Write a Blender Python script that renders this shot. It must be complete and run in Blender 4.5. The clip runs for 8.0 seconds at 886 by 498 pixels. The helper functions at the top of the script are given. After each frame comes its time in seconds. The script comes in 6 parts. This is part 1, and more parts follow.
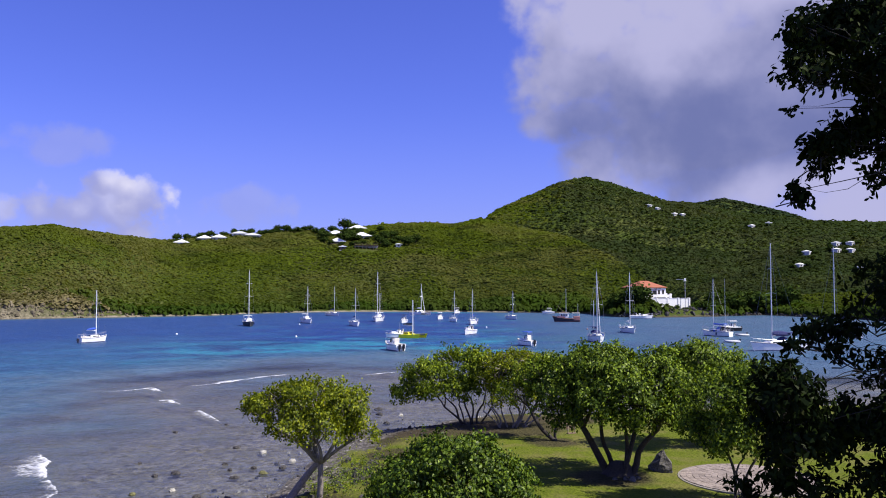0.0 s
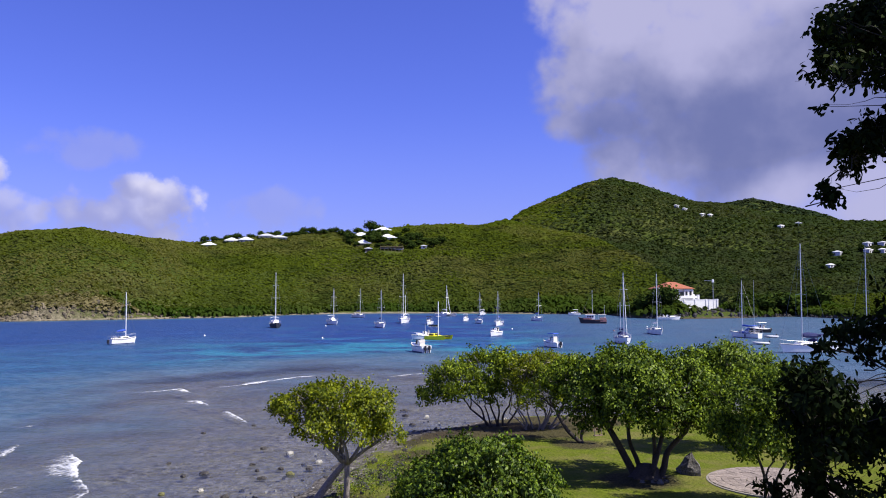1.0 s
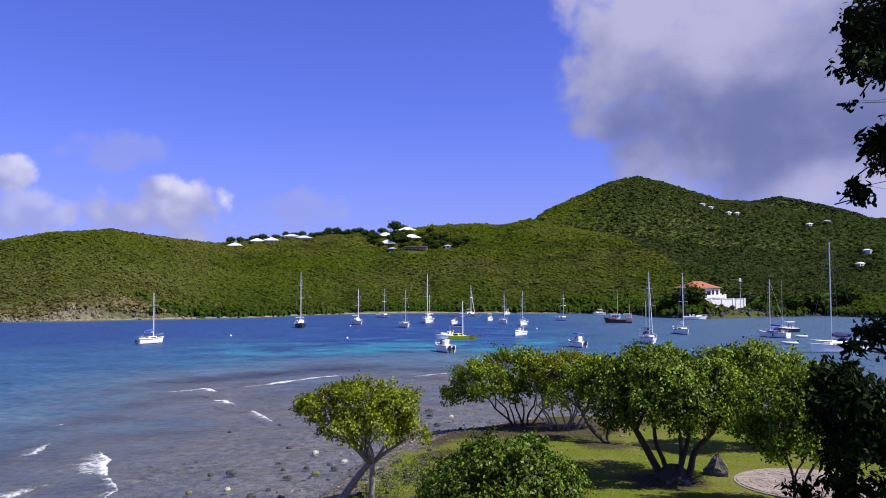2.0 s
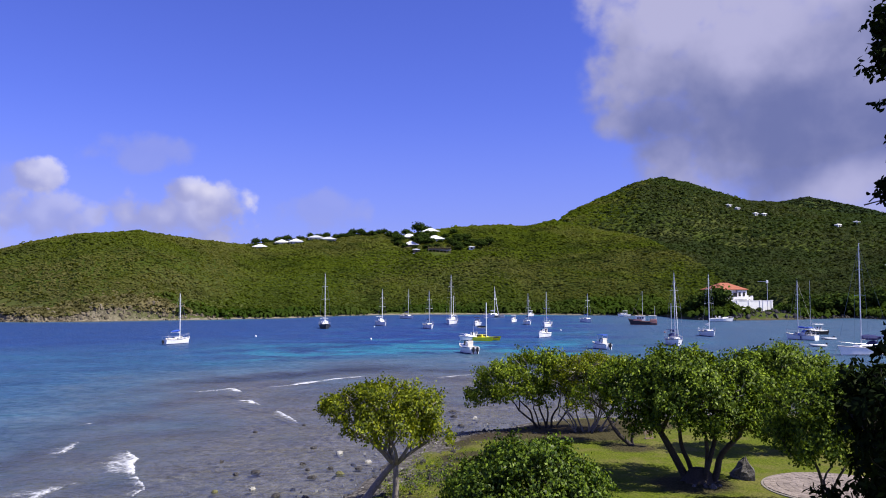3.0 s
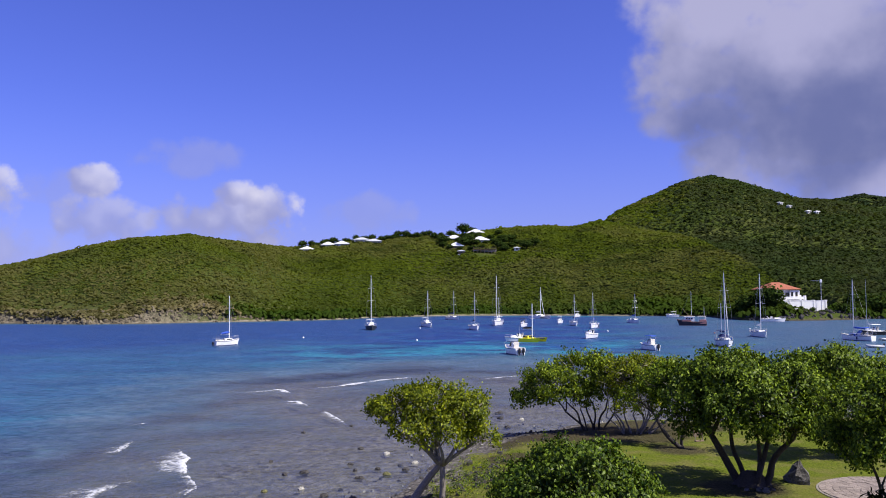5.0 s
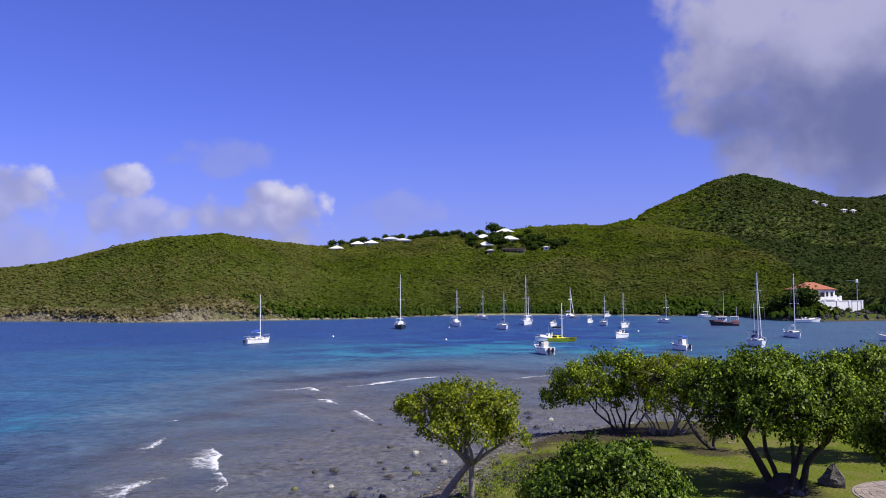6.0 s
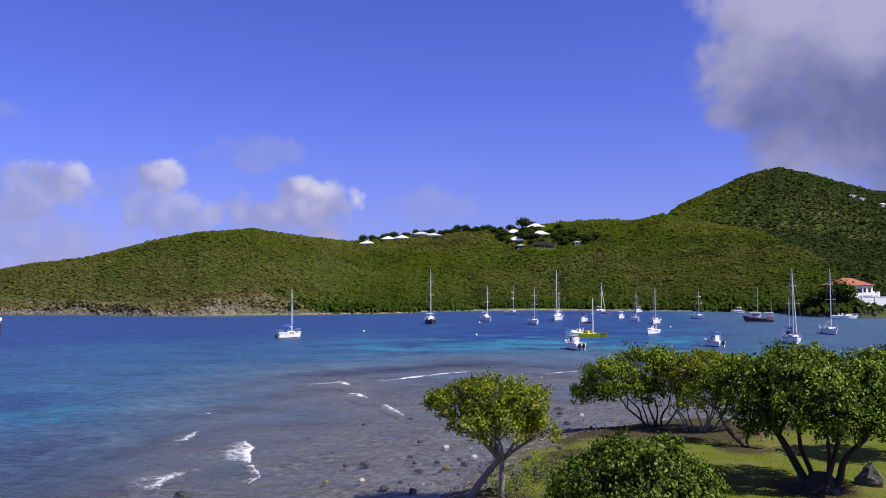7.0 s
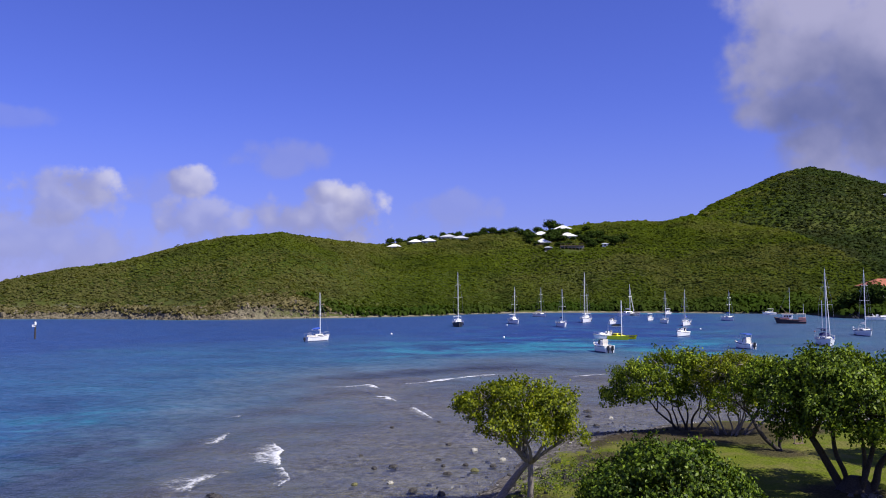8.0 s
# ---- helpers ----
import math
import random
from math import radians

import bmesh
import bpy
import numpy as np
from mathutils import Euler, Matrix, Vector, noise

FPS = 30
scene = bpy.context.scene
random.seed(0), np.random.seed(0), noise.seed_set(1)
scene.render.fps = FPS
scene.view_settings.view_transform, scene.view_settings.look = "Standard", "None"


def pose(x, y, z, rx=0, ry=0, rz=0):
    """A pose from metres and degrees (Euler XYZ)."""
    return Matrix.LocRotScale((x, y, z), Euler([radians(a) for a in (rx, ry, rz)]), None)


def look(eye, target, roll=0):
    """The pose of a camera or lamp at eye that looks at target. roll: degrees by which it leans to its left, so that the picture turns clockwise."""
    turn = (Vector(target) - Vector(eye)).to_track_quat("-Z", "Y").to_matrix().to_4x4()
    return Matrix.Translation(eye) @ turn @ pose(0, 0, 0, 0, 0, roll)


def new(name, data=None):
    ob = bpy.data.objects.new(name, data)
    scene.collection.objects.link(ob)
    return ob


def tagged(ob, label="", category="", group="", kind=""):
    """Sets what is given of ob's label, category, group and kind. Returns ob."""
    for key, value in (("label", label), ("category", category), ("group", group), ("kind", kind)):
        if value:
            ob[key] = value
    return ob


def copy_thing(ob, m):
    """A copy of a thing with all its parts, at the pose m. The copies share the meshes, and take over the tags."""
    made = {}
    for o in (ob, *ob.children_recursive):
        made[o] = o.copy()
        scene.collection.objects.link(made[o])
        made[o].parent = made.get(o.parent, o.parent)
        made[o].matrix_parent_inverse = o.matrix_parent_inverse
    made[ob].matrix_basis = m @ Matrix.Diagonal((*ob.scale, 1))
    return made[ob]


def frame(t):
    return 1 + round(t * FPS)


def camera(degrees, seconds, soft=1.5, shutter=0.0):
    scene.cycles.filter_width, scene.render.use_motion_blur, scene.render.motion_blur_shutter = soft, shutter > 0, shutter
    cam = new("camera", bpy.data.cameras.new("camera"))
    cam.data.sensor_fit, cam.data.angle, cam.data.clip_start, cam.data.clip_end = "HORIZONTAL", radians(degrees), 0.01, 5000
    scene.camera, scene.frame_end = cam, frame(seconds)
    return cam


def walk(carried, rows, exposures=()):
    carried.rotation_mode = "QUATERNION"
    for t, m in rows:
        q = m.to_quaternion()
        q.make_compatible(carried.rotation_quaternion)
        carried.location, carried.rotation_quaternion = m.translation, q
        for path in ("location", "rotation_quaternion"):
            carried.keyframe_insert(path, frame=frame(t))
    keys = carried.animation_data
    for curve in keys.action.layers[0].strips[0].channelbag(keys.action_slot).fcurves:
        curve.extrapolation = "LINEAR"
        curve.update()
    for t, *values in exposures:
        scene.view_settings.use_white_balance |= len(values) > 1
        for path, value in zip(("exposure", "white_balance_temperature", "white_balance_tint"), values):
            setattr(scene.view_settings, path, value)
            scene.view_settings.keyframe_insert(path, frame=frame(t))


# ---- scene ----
from math import sin, cos, pi, atan2, sqrt, exp

# ---- camera: turns on the spot, on a slope above the bay ----
EYE = 10.0
cam = camera(57.16, 8.0, soft=1.0)
ROWS = [  # seconds, yaw, pitch, roll
    (0.0, 0.0, 3.0, 0.0), (0.5, 0.89, 3.114, 0.0), (1.0, 1.79, 3.111, 0.084), (1.5, 2.624, 3.079, 0.217),
    (3.0, 5.158, 3.194, 0.106), (3.5, 5.868, 3.222, 0.234), (4.0, 6.68, 3.226, 0.308), (4.5, 7.442, 3.249, 0.364),
    (6.0, 10.398, 3.254, 0.222), (6.5, 11.394, 3.047, 0.149), (7.0, 12.527, 2.905, 0.089), (7.5, 13.509, 2.931, 0.116),
    (8.0, 14.446, 3.105, 0.346),
]
walk(cam, [(t, pose(0, 0, EYE, 90 + pitch, roll, yaw)) for t, yaw, pitch, roll in ROWS], exposures=[(0.0, 0.05), (3.0, -0.01), (6.0, -0.11), (8.0, -0.18)])

# ---- sun and sky ----
SUN_AZ, SUN_EL = radians(106), radians(50)   # from +y towards +x
sun_way = Vector((sin(SUN_AZ) * cos(SUN_EL), cos(SUN_AZ) * cos(SUN_EL), sin(SUN_EL)))
sun = new("sun", bpy.data.lights.new("sun", "SUN"))
sun.data.energy, sun.data.angle, sun.data.color = 7.0, radians(0.5), (1.0, 0.95, 0.86)
sun.matrix_world = look(sun_way * 300, (0, 0, 0))


class Nodes:
    """Short hand for building node trees."""

    def __init__(self, tree):
        self.t = tree
        self.t.nodes.clear()

    def add(self, kind, **kw):
        n = self.t.nodes.new(kind)
        for k, v in kw.items():
            if k == "op":
                n.operation = v
            elif k == "blend":
                n.blend_type = v
        return n

    def put(self, value, socket):
        if isinstance(value, bpy.types.NodeSocket):
            self.t.links.new(value, socket)
        else:
            socket.default_value = value

    def math(self, op, a, b=0.0, clamp=False):
        n = self.add("ShaderNodeMath", op=op)
        n.use_clamp = clamp
        self.put(a, n.inputs[0]), self.put(b, n.inputs[1])
        return n.outputs[0]

    def mix(self, fac, a, b, blend="MIX"):
        n = self.add("ShaderNodeMixRGB", blend=blend)
        for v, sck in ((fac, n.inputs[0]), (a, n.inputs[1]), (b, n.inputs[2])):
            if isinstance(v, tuple) and len(v) == 3:
                v = (*v, 1.0)
            self.put(v, sck)
        return n.outputs[0]

    def noise(self, vec, scale, detail=4.0, rough=0.55, stretch=None, distort=0.0):
        if stretch:
            m = self.add("ShaderNodeMapping")
            self.put(vec, m.inputs[0])
            m.inputs["Scale"].default_value = stretch
            vec = m.outputs[0]
        n = self.add("ShaderNodeTexNoise")
        self.put(vec, n.inputs["Vector"])
        n.inputs["Scale"].default_value, n.inputs["Detail"].default_value = scale, detail
        n.inputs["Roughness"].default_value, n.inputs["Distortion"].default_value = rough, distort
        return n.outputs["Fac"]

    def step(self, x, lo, hi, a=0.0, b=1.0):
        n = self.add("ShaderNodeMapRange")
        n.interpolation_type = "SMOOTHSTEP"
        self.put(x, n.inputs[0])
        for k, v in zip((1, 2, 3, 4), (lo, hi, a, b)):
            n.inputs[k].default_value = v
        return n.outputs[0]


world = bpy.data.worlds.new("sky")
scene.world = world
world.use_nodes = True
N = Nodes(world.node_tree)
sky = N.add("ShaderNodeTexSky")
sky.sky_type, sky.sun_disc = "NISHITA", False
sky.sun_elevation, sky.sun_rotation = SUN_EL, SUN_AZ
sky.air_density, sky.dust_density, sky.ozone_density = 1.0, 0.3, 4.0
way = N.add("ShaderNodeTexCoord").outputs["Generated"]
sep = N.add("ShaderNodeSeparateXYZ")
N.put(way, sep.inputs[0])
az = N.math("MULTIPLY", N.math("ARCTAN2", sep.outputs[0], sep.outputs[1]), 57.2958)
el = N.math("MULTIPLY", N.math("ARCSINE", sep.outputs[2]), 57.2958)
broad = N.noise(way, 7.0, 6.0, 0.55)
puff = N.noise(way, 21.0, 6.0, 0.55)
fine = N.noise(way, 60.0, 4.0, 0.6)
cell = N.add("ShaderNodeTexVoronoi")
cell.feature = "SMOOTH_F1"
warp = N.add("ShaderNodeMixRGB", blend="ADD")
warp.inputs[0].default_value = 0.035
N.put(way, warp.inputs[1])
wobble = N.add("ShaderNodeTexNoise")
N.put(way, wobble.inputs["Vector"])
wobble.inputs["Scale"].default_value = 30.0
N.put(wobble.outputs["Color"], warp.inputs[2])
N.put(warp.outputs[0], cell.inputs["Vector"])
cell.inputs["Scale"].default_value, cell.inputs["Smoothness"].default_value = 34.0, 0.6
billow = N.math("SUBTRACT", 0.45, cell.outputs["Distance"])
soft_puff = N.noise(way, 18.0, 3.0, 0.45)
heap = N.math("ADD", N.math("MULTIPLY", N.math("SUBTRACT", broad, 0.5), 0.5), N.math("MULTIPLY", N.math("SUBTRACT", soft_puff, 0.5), 2.0))
heap = N.math("ADD", heap, N.math("ADD", N.math("MULTIPLY", N.math("SUBTRACT", fine, 0.5), 0.5), N.math("MULTIPLY", billow, 0.4)))
# cumulus: azimuth, elevation, half width, half height, thickness
CLOUDS = [
    (8.8, 14.6, 4.5, 3.5, 1.0), (10.6, 18.0, 5.2, 3.8, 1.0), (9.8, 22.0, 7.0, 4.2, 1.0), (9.6, 12.0, 4.2, 2.3, 0.95), (17.5, 14.4, 11.5, 6.6, 1.0), (27.0, 14.0, 15.0, 8.6, 1.0), (23.0, 8.4, 12.0, 3.8, 0.95), (18.0, 10.8, 10.0, 4.0, 1.0), (13.5, 9.3, 4.5, 2.4, 0.95), (11.0, 9.0, 3.8, 2.6, 0.95), (19.0, 22.5, 11.0, 8.0, 1.0), (34.0, 5.5, 16.0, 4.6, 0.95), (30.0, 22.0, 22.0, 12.0, 1.0),
    (75.0, 25.0, 26.0, 9.0, 0.9), (-110.0, 18.0, 22.0, 7.0, 0.8), (165.0, 30.0, 30.0, 9.0, 0.8), (-65.0, 9.0, 10.0, 3.0, 0.7),
]
SMALL = [  # the same for the small ones over the point, and how bright their sunward side is
    (-41.0, 3.4, 9.0, 2.4, 0.60, 0.25), (-39.6, 6.3, 4.6, 2.2, 0.75, 0.55), (-37.9, 7.1, 2.2, 1.5, 0.8, 1.0), (-33.6, 7.0, 3.2, 1.5, 0.35, 0.1), (-31.6, 7.7, 1.7, 1.3, 0.85, 1.0), (-31.0, 5.0, 3.6, 1.9, 0.70, 0.55),
    (-23.2, 5.2, 5.2, 2.6, 0.72, 0.4), (-22.4, 5.4, 4.2, 2.5, 0.6, 0.7), (-22.9, 7.2, 1.8, 1.1, 0.8, 1.0), (-20.3, 6.0, 2.2, 2.1, 0.85, 1.0), (-25.6, 9.3, 4.0, 1.5, 0.42, 0.1), (-13.4, 5.9, 3.8, 1.6, 0.38, 0.15), (-42.5, 11.2, 3.0, 0.9, 0.25, 0.2),
]
cover = 0.0
for a0, e0, ra, re, thick in CLOUDS:
    u = N.math("POWER", N.math("DIVIDE", N.math("SUBTRACT", az, a0), ra), 2.0)
    v = N.math("POWER", N.math("DIVIDE", N.math("SUBTRACT", el, e0), re), 2.0)
    body = N.math("SUBTRACT", 1.0, N.math("ADD", u, v))
    body = N.math("ADD", N.math("MAXIMUM", body, -1.5), heap if ra < 10 else N.math("MULTIPLY", heap, 0.55))
    body = N.math("MULTIPLY", N.step(body, -0.1, 0.75), thick)
    cover = N.math("MAXIMUM", cover, body)
shade = N.math("ADD", N.math("MULTIPLY", N.noise(way, 8.0, 5.0, 0.5), 0.8), N.math("MULTIPLY", soft_puff, 0.2))
# the thick middle of the great cloud is grey underneath, its far edge bright again
for a0, e0, ra, re, deep in ((16.8, 10.0, 10.5, 4.6, 0.15), (24.0, 14.0, 9.0, 6.0, 0.15), (11.0, 12.4, 4.5, 4.0, 0.11), (10.2, 17.5, 1.8, 1.6, -0.10), (15.5, 19.5, 8.0, 4.0, -0.10), (25.0, 6.0, 8.0, 3.0, -0.24), (5.6, 15.6, 2.6, 2.6, -0.06)):
    u = N.math("POWER", N.math("DIVIDE", N.math("SUBTRACT", az, a0), ra), 2.0)
    v = N.math("POWER", N.math("DIVIDE", N.math("SUBTRACT", el, e0), re), 2.0)
    shade = N.math("SUBTRACT", shade, N.step(N.math("ADD", u, v), 0.0, 1.2, deep, 0.0))
shade = N.math("ADD", shade, N.step(el, 9.0, 21.0, -0.06, 0.07))   # sunlit tops, shaded bases
cloud_col = N.mix(N.step(shade, 0.19, 0.66), (0.175, 0.20, 0.415), (0.535, 0.525, 0.77))
tint = N.mix(1.0, sky.outputs[0], (0.610, 0.583, 1.42), "MULTIPLY")
low = N.mix(N.step(el, -2.0, 14.0, 0.45, 0.0), tint, (2.48, 2.82, 5.75))
cloud_lum = N.mix(1.0, cloud_col, (7.6, 7.6, 7.6), "MULTIPLY")
both = N.mix(N.math("MULTIPLY", cover, 0.93), low, cloud_lum)
ragged = N.math("ADD", N.math("MULTIPLY", N.math("SUBTRACT", puff, 0.5), 2.8), N.math("ADD", N.math("MULTIPLY", N.math("SUBTRACT", fine, 0.5), 0.5), N.math("MULTIPLY", billow, 0.7)))
for a0, e0, ra, re, thick, lit in SMALL:
    u, v = N.math("DIVIDE", N.math("SUBTRACT", az, a0), ra), N.math("DIVIDE", N.math("SUBTRACT", el, e0), re)
    body = N.math("SUBTRACT", 1.0, N.math("ADD", N.math("MULTIPLY", u, u), N.math("MULTIPLY", v, v)))
    body = N.math("MULTIPLY", N.step(N.math("ADD", N.math("MAXIMUM", body, -1.5), ragged), 0.0, 1.0 - 0.35 * lit), thick)
    sunward = N.math("ADD", N.math("ADD", N.math("MULTIPLY", u, 0.5), N.math("MULTIPLY", v, 0.6)), N.math("ADD", N.math("MULTIPLY", N.math("SUBTRACT", puff, 0.5), 1.2), N.math("MULTIPLY", billow, 1.2)))
    col = N.mix(N.step(sunward, -0.5, 0.7, 0.0, lit), (2.9, 3.05, 5.6), (5.9, 5.8, 7.5))
    both = N.mix(body, both, col)
bg = N.add("ShaderNodeBackground")
N.put(both, bg.inputs[0])
bg.inputs[1].default_value = 0.12
wo = N.add("ShaderNodeOutputWorld")
N.put(bg.outputs[0], wo.inputs[0])


# ---- materials ----
def material(name):
    m = bpy.data.materials.new(name)
    m.use_nodes = True
    return m, Nodes(m.node_tree)


def finish(m, n, shader, bump=None, strength=0.3, dist=0.02, target=None):
    o = n.add("ShaderNodeOutputMaterial")
    n.put(shader, o.inputs[0])
    if bump is not None:
        b = n.add("ShaderNodeBump")
        b.inputs["Strength"].default_value, b.inputs["Distance"].default_value = strength, dist
        n.put(bump, b.inputs["Height"])
        n.put(b.outputs[0], target)
    return m


def surf(name, a, b, rough=0.6, scale=3.0, bump=0.2, metal=0.0, dirt=0.15, spec=0.4, dist=0.02, apart=0.0, vary=0.0):
    """A surface whose colour drifts between a and b, with stains at a larger scale and fine relief."""
    m, n = material(name)
    co = n.add("ShaderNodeTexCoord").outputs["Object"]
    grain = n.noise(co, scale * 6, 5.0, 0.65)
    stain = n.noise(co, scale * 0.7, 4.0, 0.6)
    rnd = n.add("ShaderNodeObjectInfo").outputs["Random"]
    col = n.mix(n.step(grain, 0.3, 0.7), a, b)
    col = n.mix(n.step(stain, 0.5, 0.75, 0.0, dirt), col, tuple(c * 0.35 for c in a))
    col = n.mix(n.math("MULTIPLY", rnd, 0.12), col, tuple(min(1.0, c * 1.25) for c in b))
    if vary:
        col = n.mix(n.math("MULTIPLY", rnd, vary), col, tuple(c * 0.55 for c in a))
    if apart:   # every stone its own shade
        col = n.mix(n.math("MULTIPLY", n.add("ShaderNodeNewGeometry").outputs["Random Per Island"], apart), col, tuple(c * 0.5 for c in a))
    p = n.add("ShaderNodeBsdfPrincipled")
    n.put(col, p.inputs["Base Color"])
    n.put(n.step(stain, 0.2, 0.8, rough * 0.85, min(1.0, rough * 1.2)), p.inputs["Roughness"])
    p.inputs["Metallic"].default_value, p.inputs["Specular IOR Level"].default_value = metal, spec
    return finish(m, n, p.outputs[0], grain, bump, dist, p.inputs["Normal"])


def foliage(name, dark, light, dry, glow=0.35, patch=0.0, gloss=0.03):
    """Leaves: each leaf differs a little, light comes through them, wider patches turn dry."""
    m, n = material(name)
    geo = n.add("ShaderNodeNewGeometry")
    isl = geo.outputs["Random Per Island"]
    co = geo.outputs["Position"]
    if patch:
        clump = n.math("MULTIPLY", n.math("SUBTRACT", n.noise(co, 0.28, 3.0, 0.6), 0.5), 2.2)
        isl = n.math("ADD", n.math("MULTIPLY", isl, 0.26), n.math("ADD", clump, 0.39), True)
    col = n.mix(n.math("POWER", isl, 1.6), dark, light)
    if patch:
        big = n.noise(co, patch, 5.0, 0.62)
        col = n.mix(n.step(big, 0.42, 0.66, 0.0, 0.75), col, dry)
        col = n.mix(n.step(n.noise(co, patch * 3.2, 4.0, 0.6), 0.48, 0.66, 0.0, 0.72), col, tuple(c * 0.55 for c in dark))
    else:
        col = n.mix(n.step(isl, 0.92, 1.0, 0.0, 0.6), col, dry)
    d, tr, g = n.add("ShaderNodeBsdfDiffuse"), n.add("ShaderNodeBsdfTranslucent"), n.add("ShaderNodeBsdfGlossy")
    n.put(col, d.inputs[0])
    n.put(n.mix(1.0, col, (1.25, 1.2, 0.45), "MULTIPLY"), tr.inputs[0])
    g.inputs["Roughness"].default_value = 0.45
    g.inputs[0].default_value = (0.8, 0.85, 0.6, 1)
    m1, m2 = n.add("ShaderNodeMixShader"), n.add("ShaderNodeMixShader")
    m1.inputs[0].default_value, m2.inputs[0].default_value = glow, gloss
    n.put(d.outputs[0], m1.inputs[1]), n.put(tr.outputs[0], m1.inputs[2])
    n.put(m1.outputs[0], m2.inputs[1]), n.put(g.outputs[0], m2.inputs[2])
    return finish(m, n, m2.outputs[0])


def hill_foliage(name, dark, light, olive, deep, glow=0.2, scorched=None):
    """Massed crowns seen from afar: crown by crown a different green, copses darker, whole slopes drier."""
    m, n = material(name)
    geo = n.add("ShaderNodeNewGeometry")
    isl, co = geo.outputs["Random Per Island"], geo.outputs["Position"]
    crown = n.math("MULTIPLY", n.math("SUBTRACT", n.noise(co, 0.22, 3.0, 0.55), 0.5), 1.15)
    tone = n.math("ADD", n.math("MULTIPLY", isl, 0.14), n.math("ADD", crown, 0.43), True)
    col = n.mix(tone, dark, light)
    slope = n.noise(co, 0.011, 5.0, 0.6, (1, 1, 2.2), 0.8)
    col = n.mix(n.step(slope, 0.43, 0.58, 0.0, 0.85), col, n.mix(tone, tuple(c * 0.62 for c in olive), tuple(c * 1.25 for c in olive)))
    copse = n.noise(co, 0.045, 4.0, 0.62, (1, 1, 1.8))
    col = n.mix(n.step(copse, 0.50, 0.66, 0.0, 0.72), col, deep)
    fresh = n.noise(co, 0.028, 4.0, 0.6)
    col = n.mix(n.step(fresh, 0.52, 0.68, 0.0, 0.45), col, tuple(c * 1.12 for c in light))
    s = n.add("ShaderNodeSeparateXYZ")
    n.put(co, s.inputs[0])
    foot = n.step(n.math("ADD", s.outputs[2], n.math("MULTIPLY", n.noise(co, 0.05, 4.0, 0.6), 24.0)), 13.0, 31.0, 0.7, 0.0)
    col = n.mix(foot, col, n.mix(tone, deep, dark))   # darker greens at the foot: the lower slope's shading put into the colour
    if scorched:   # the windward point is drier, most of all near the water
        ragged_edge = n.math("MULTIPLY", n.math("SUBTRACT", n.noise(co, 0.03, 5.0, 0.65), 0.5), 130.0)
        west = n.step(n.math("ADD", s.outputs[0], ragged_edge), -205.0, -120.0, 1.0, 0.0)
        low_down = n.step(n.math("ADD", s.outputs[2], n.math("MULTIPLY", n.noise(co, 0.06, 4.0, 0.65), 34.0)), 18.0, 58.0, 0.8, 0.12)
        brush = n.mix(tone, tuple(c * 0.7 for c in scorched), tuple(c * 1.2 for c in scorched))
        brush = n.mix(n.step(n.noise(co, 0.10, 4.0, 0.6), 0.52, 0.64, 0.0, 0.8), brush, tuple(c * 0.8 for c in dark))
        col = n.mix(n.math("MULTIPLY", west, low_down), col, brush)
    d, tr, mx = n.add("ShaderNodeBsdfDiffuse"), n.add("ShaderNodeBsdfTranslucent"), n.add("ShaderNodeMixShader")
    n.put(col, d.inputs[0])
    n.put(n.mix(1.0, col, (1.2, 1.2, 0.45), "MULTIPLY"), tr.inputs[0])
    mx.inputs[0].default_value = glow
    n.put(d.outputs[0], mx.inputs[1]), n.put(tr.outputs[0], mx.inputs[2])
    return finish(m, n, mx.outputs[0])


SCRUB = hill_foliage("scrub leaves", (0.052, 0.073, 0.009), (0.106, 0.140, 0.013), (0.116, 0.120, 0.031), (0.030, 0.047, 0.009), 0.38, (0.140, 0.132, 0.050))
# mountain forest green with the cloud shadow over it put into the colour
FOREST_SHADED = hill_foliage("cloud-shaded forest leaves", (0.029, 0.045, 0.015), (0.050, 0.072, 0.022), (0.052, 0.062, 0.024), (0.021, 0.034, 0.012), 0.32)
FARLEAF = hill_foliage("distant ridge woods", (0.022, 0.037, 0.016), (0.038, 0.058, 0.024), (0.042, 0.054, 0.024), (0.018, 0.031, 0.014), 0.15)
RIDGELEAF = foliage("ridge tree leaves", (0.022, 0.042, 0.010), (0.058, 0.086, 0.016), (0.06, 0.07, 0.02), 0.2, 0.0, 0.0)
DRYGRASS = foliage("sun-bleached grass and brush", (0.075, 0.072, 0.026), (0.200, 0.185, 0.072), (0.24, 0.20, 0.10), 0.25, 0.06, 0.0)
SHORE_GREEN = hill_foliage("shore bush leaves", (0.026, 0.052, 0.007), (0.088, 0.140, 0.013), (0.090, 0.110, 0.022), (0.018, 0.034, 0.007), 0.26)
GRAPE = foliage("sea grape leaves", (0.036, 0.070, 0.006), (0.315, 0.405, 0.024), (0.34, 0.37, 0.03), 0.28, 0.0, 0.015)
GRAPE_DEEP = foliage("old sea grape leaves", (0.016, 0.040, 0.005), (0.215, 0.300, 0.022), (0.24, 0.29, 0.03), 0.22, 0.0, 0.015)
GRAPE_YELLOW = foliage("young sea grape leaves", (0.045, 0.072, 0.005), (0.320, 0.365, 0.016), (0.36, 0.33, 0.018), 0.38, 0.0, 0.015)
BUSHLEAF = foliage("bush leaves", (0.012, 0.034, 0.005), (0.165, 0.245, 0.018), (0.20, 0.27, 0.02), 0.22, 0.0, 0.02)
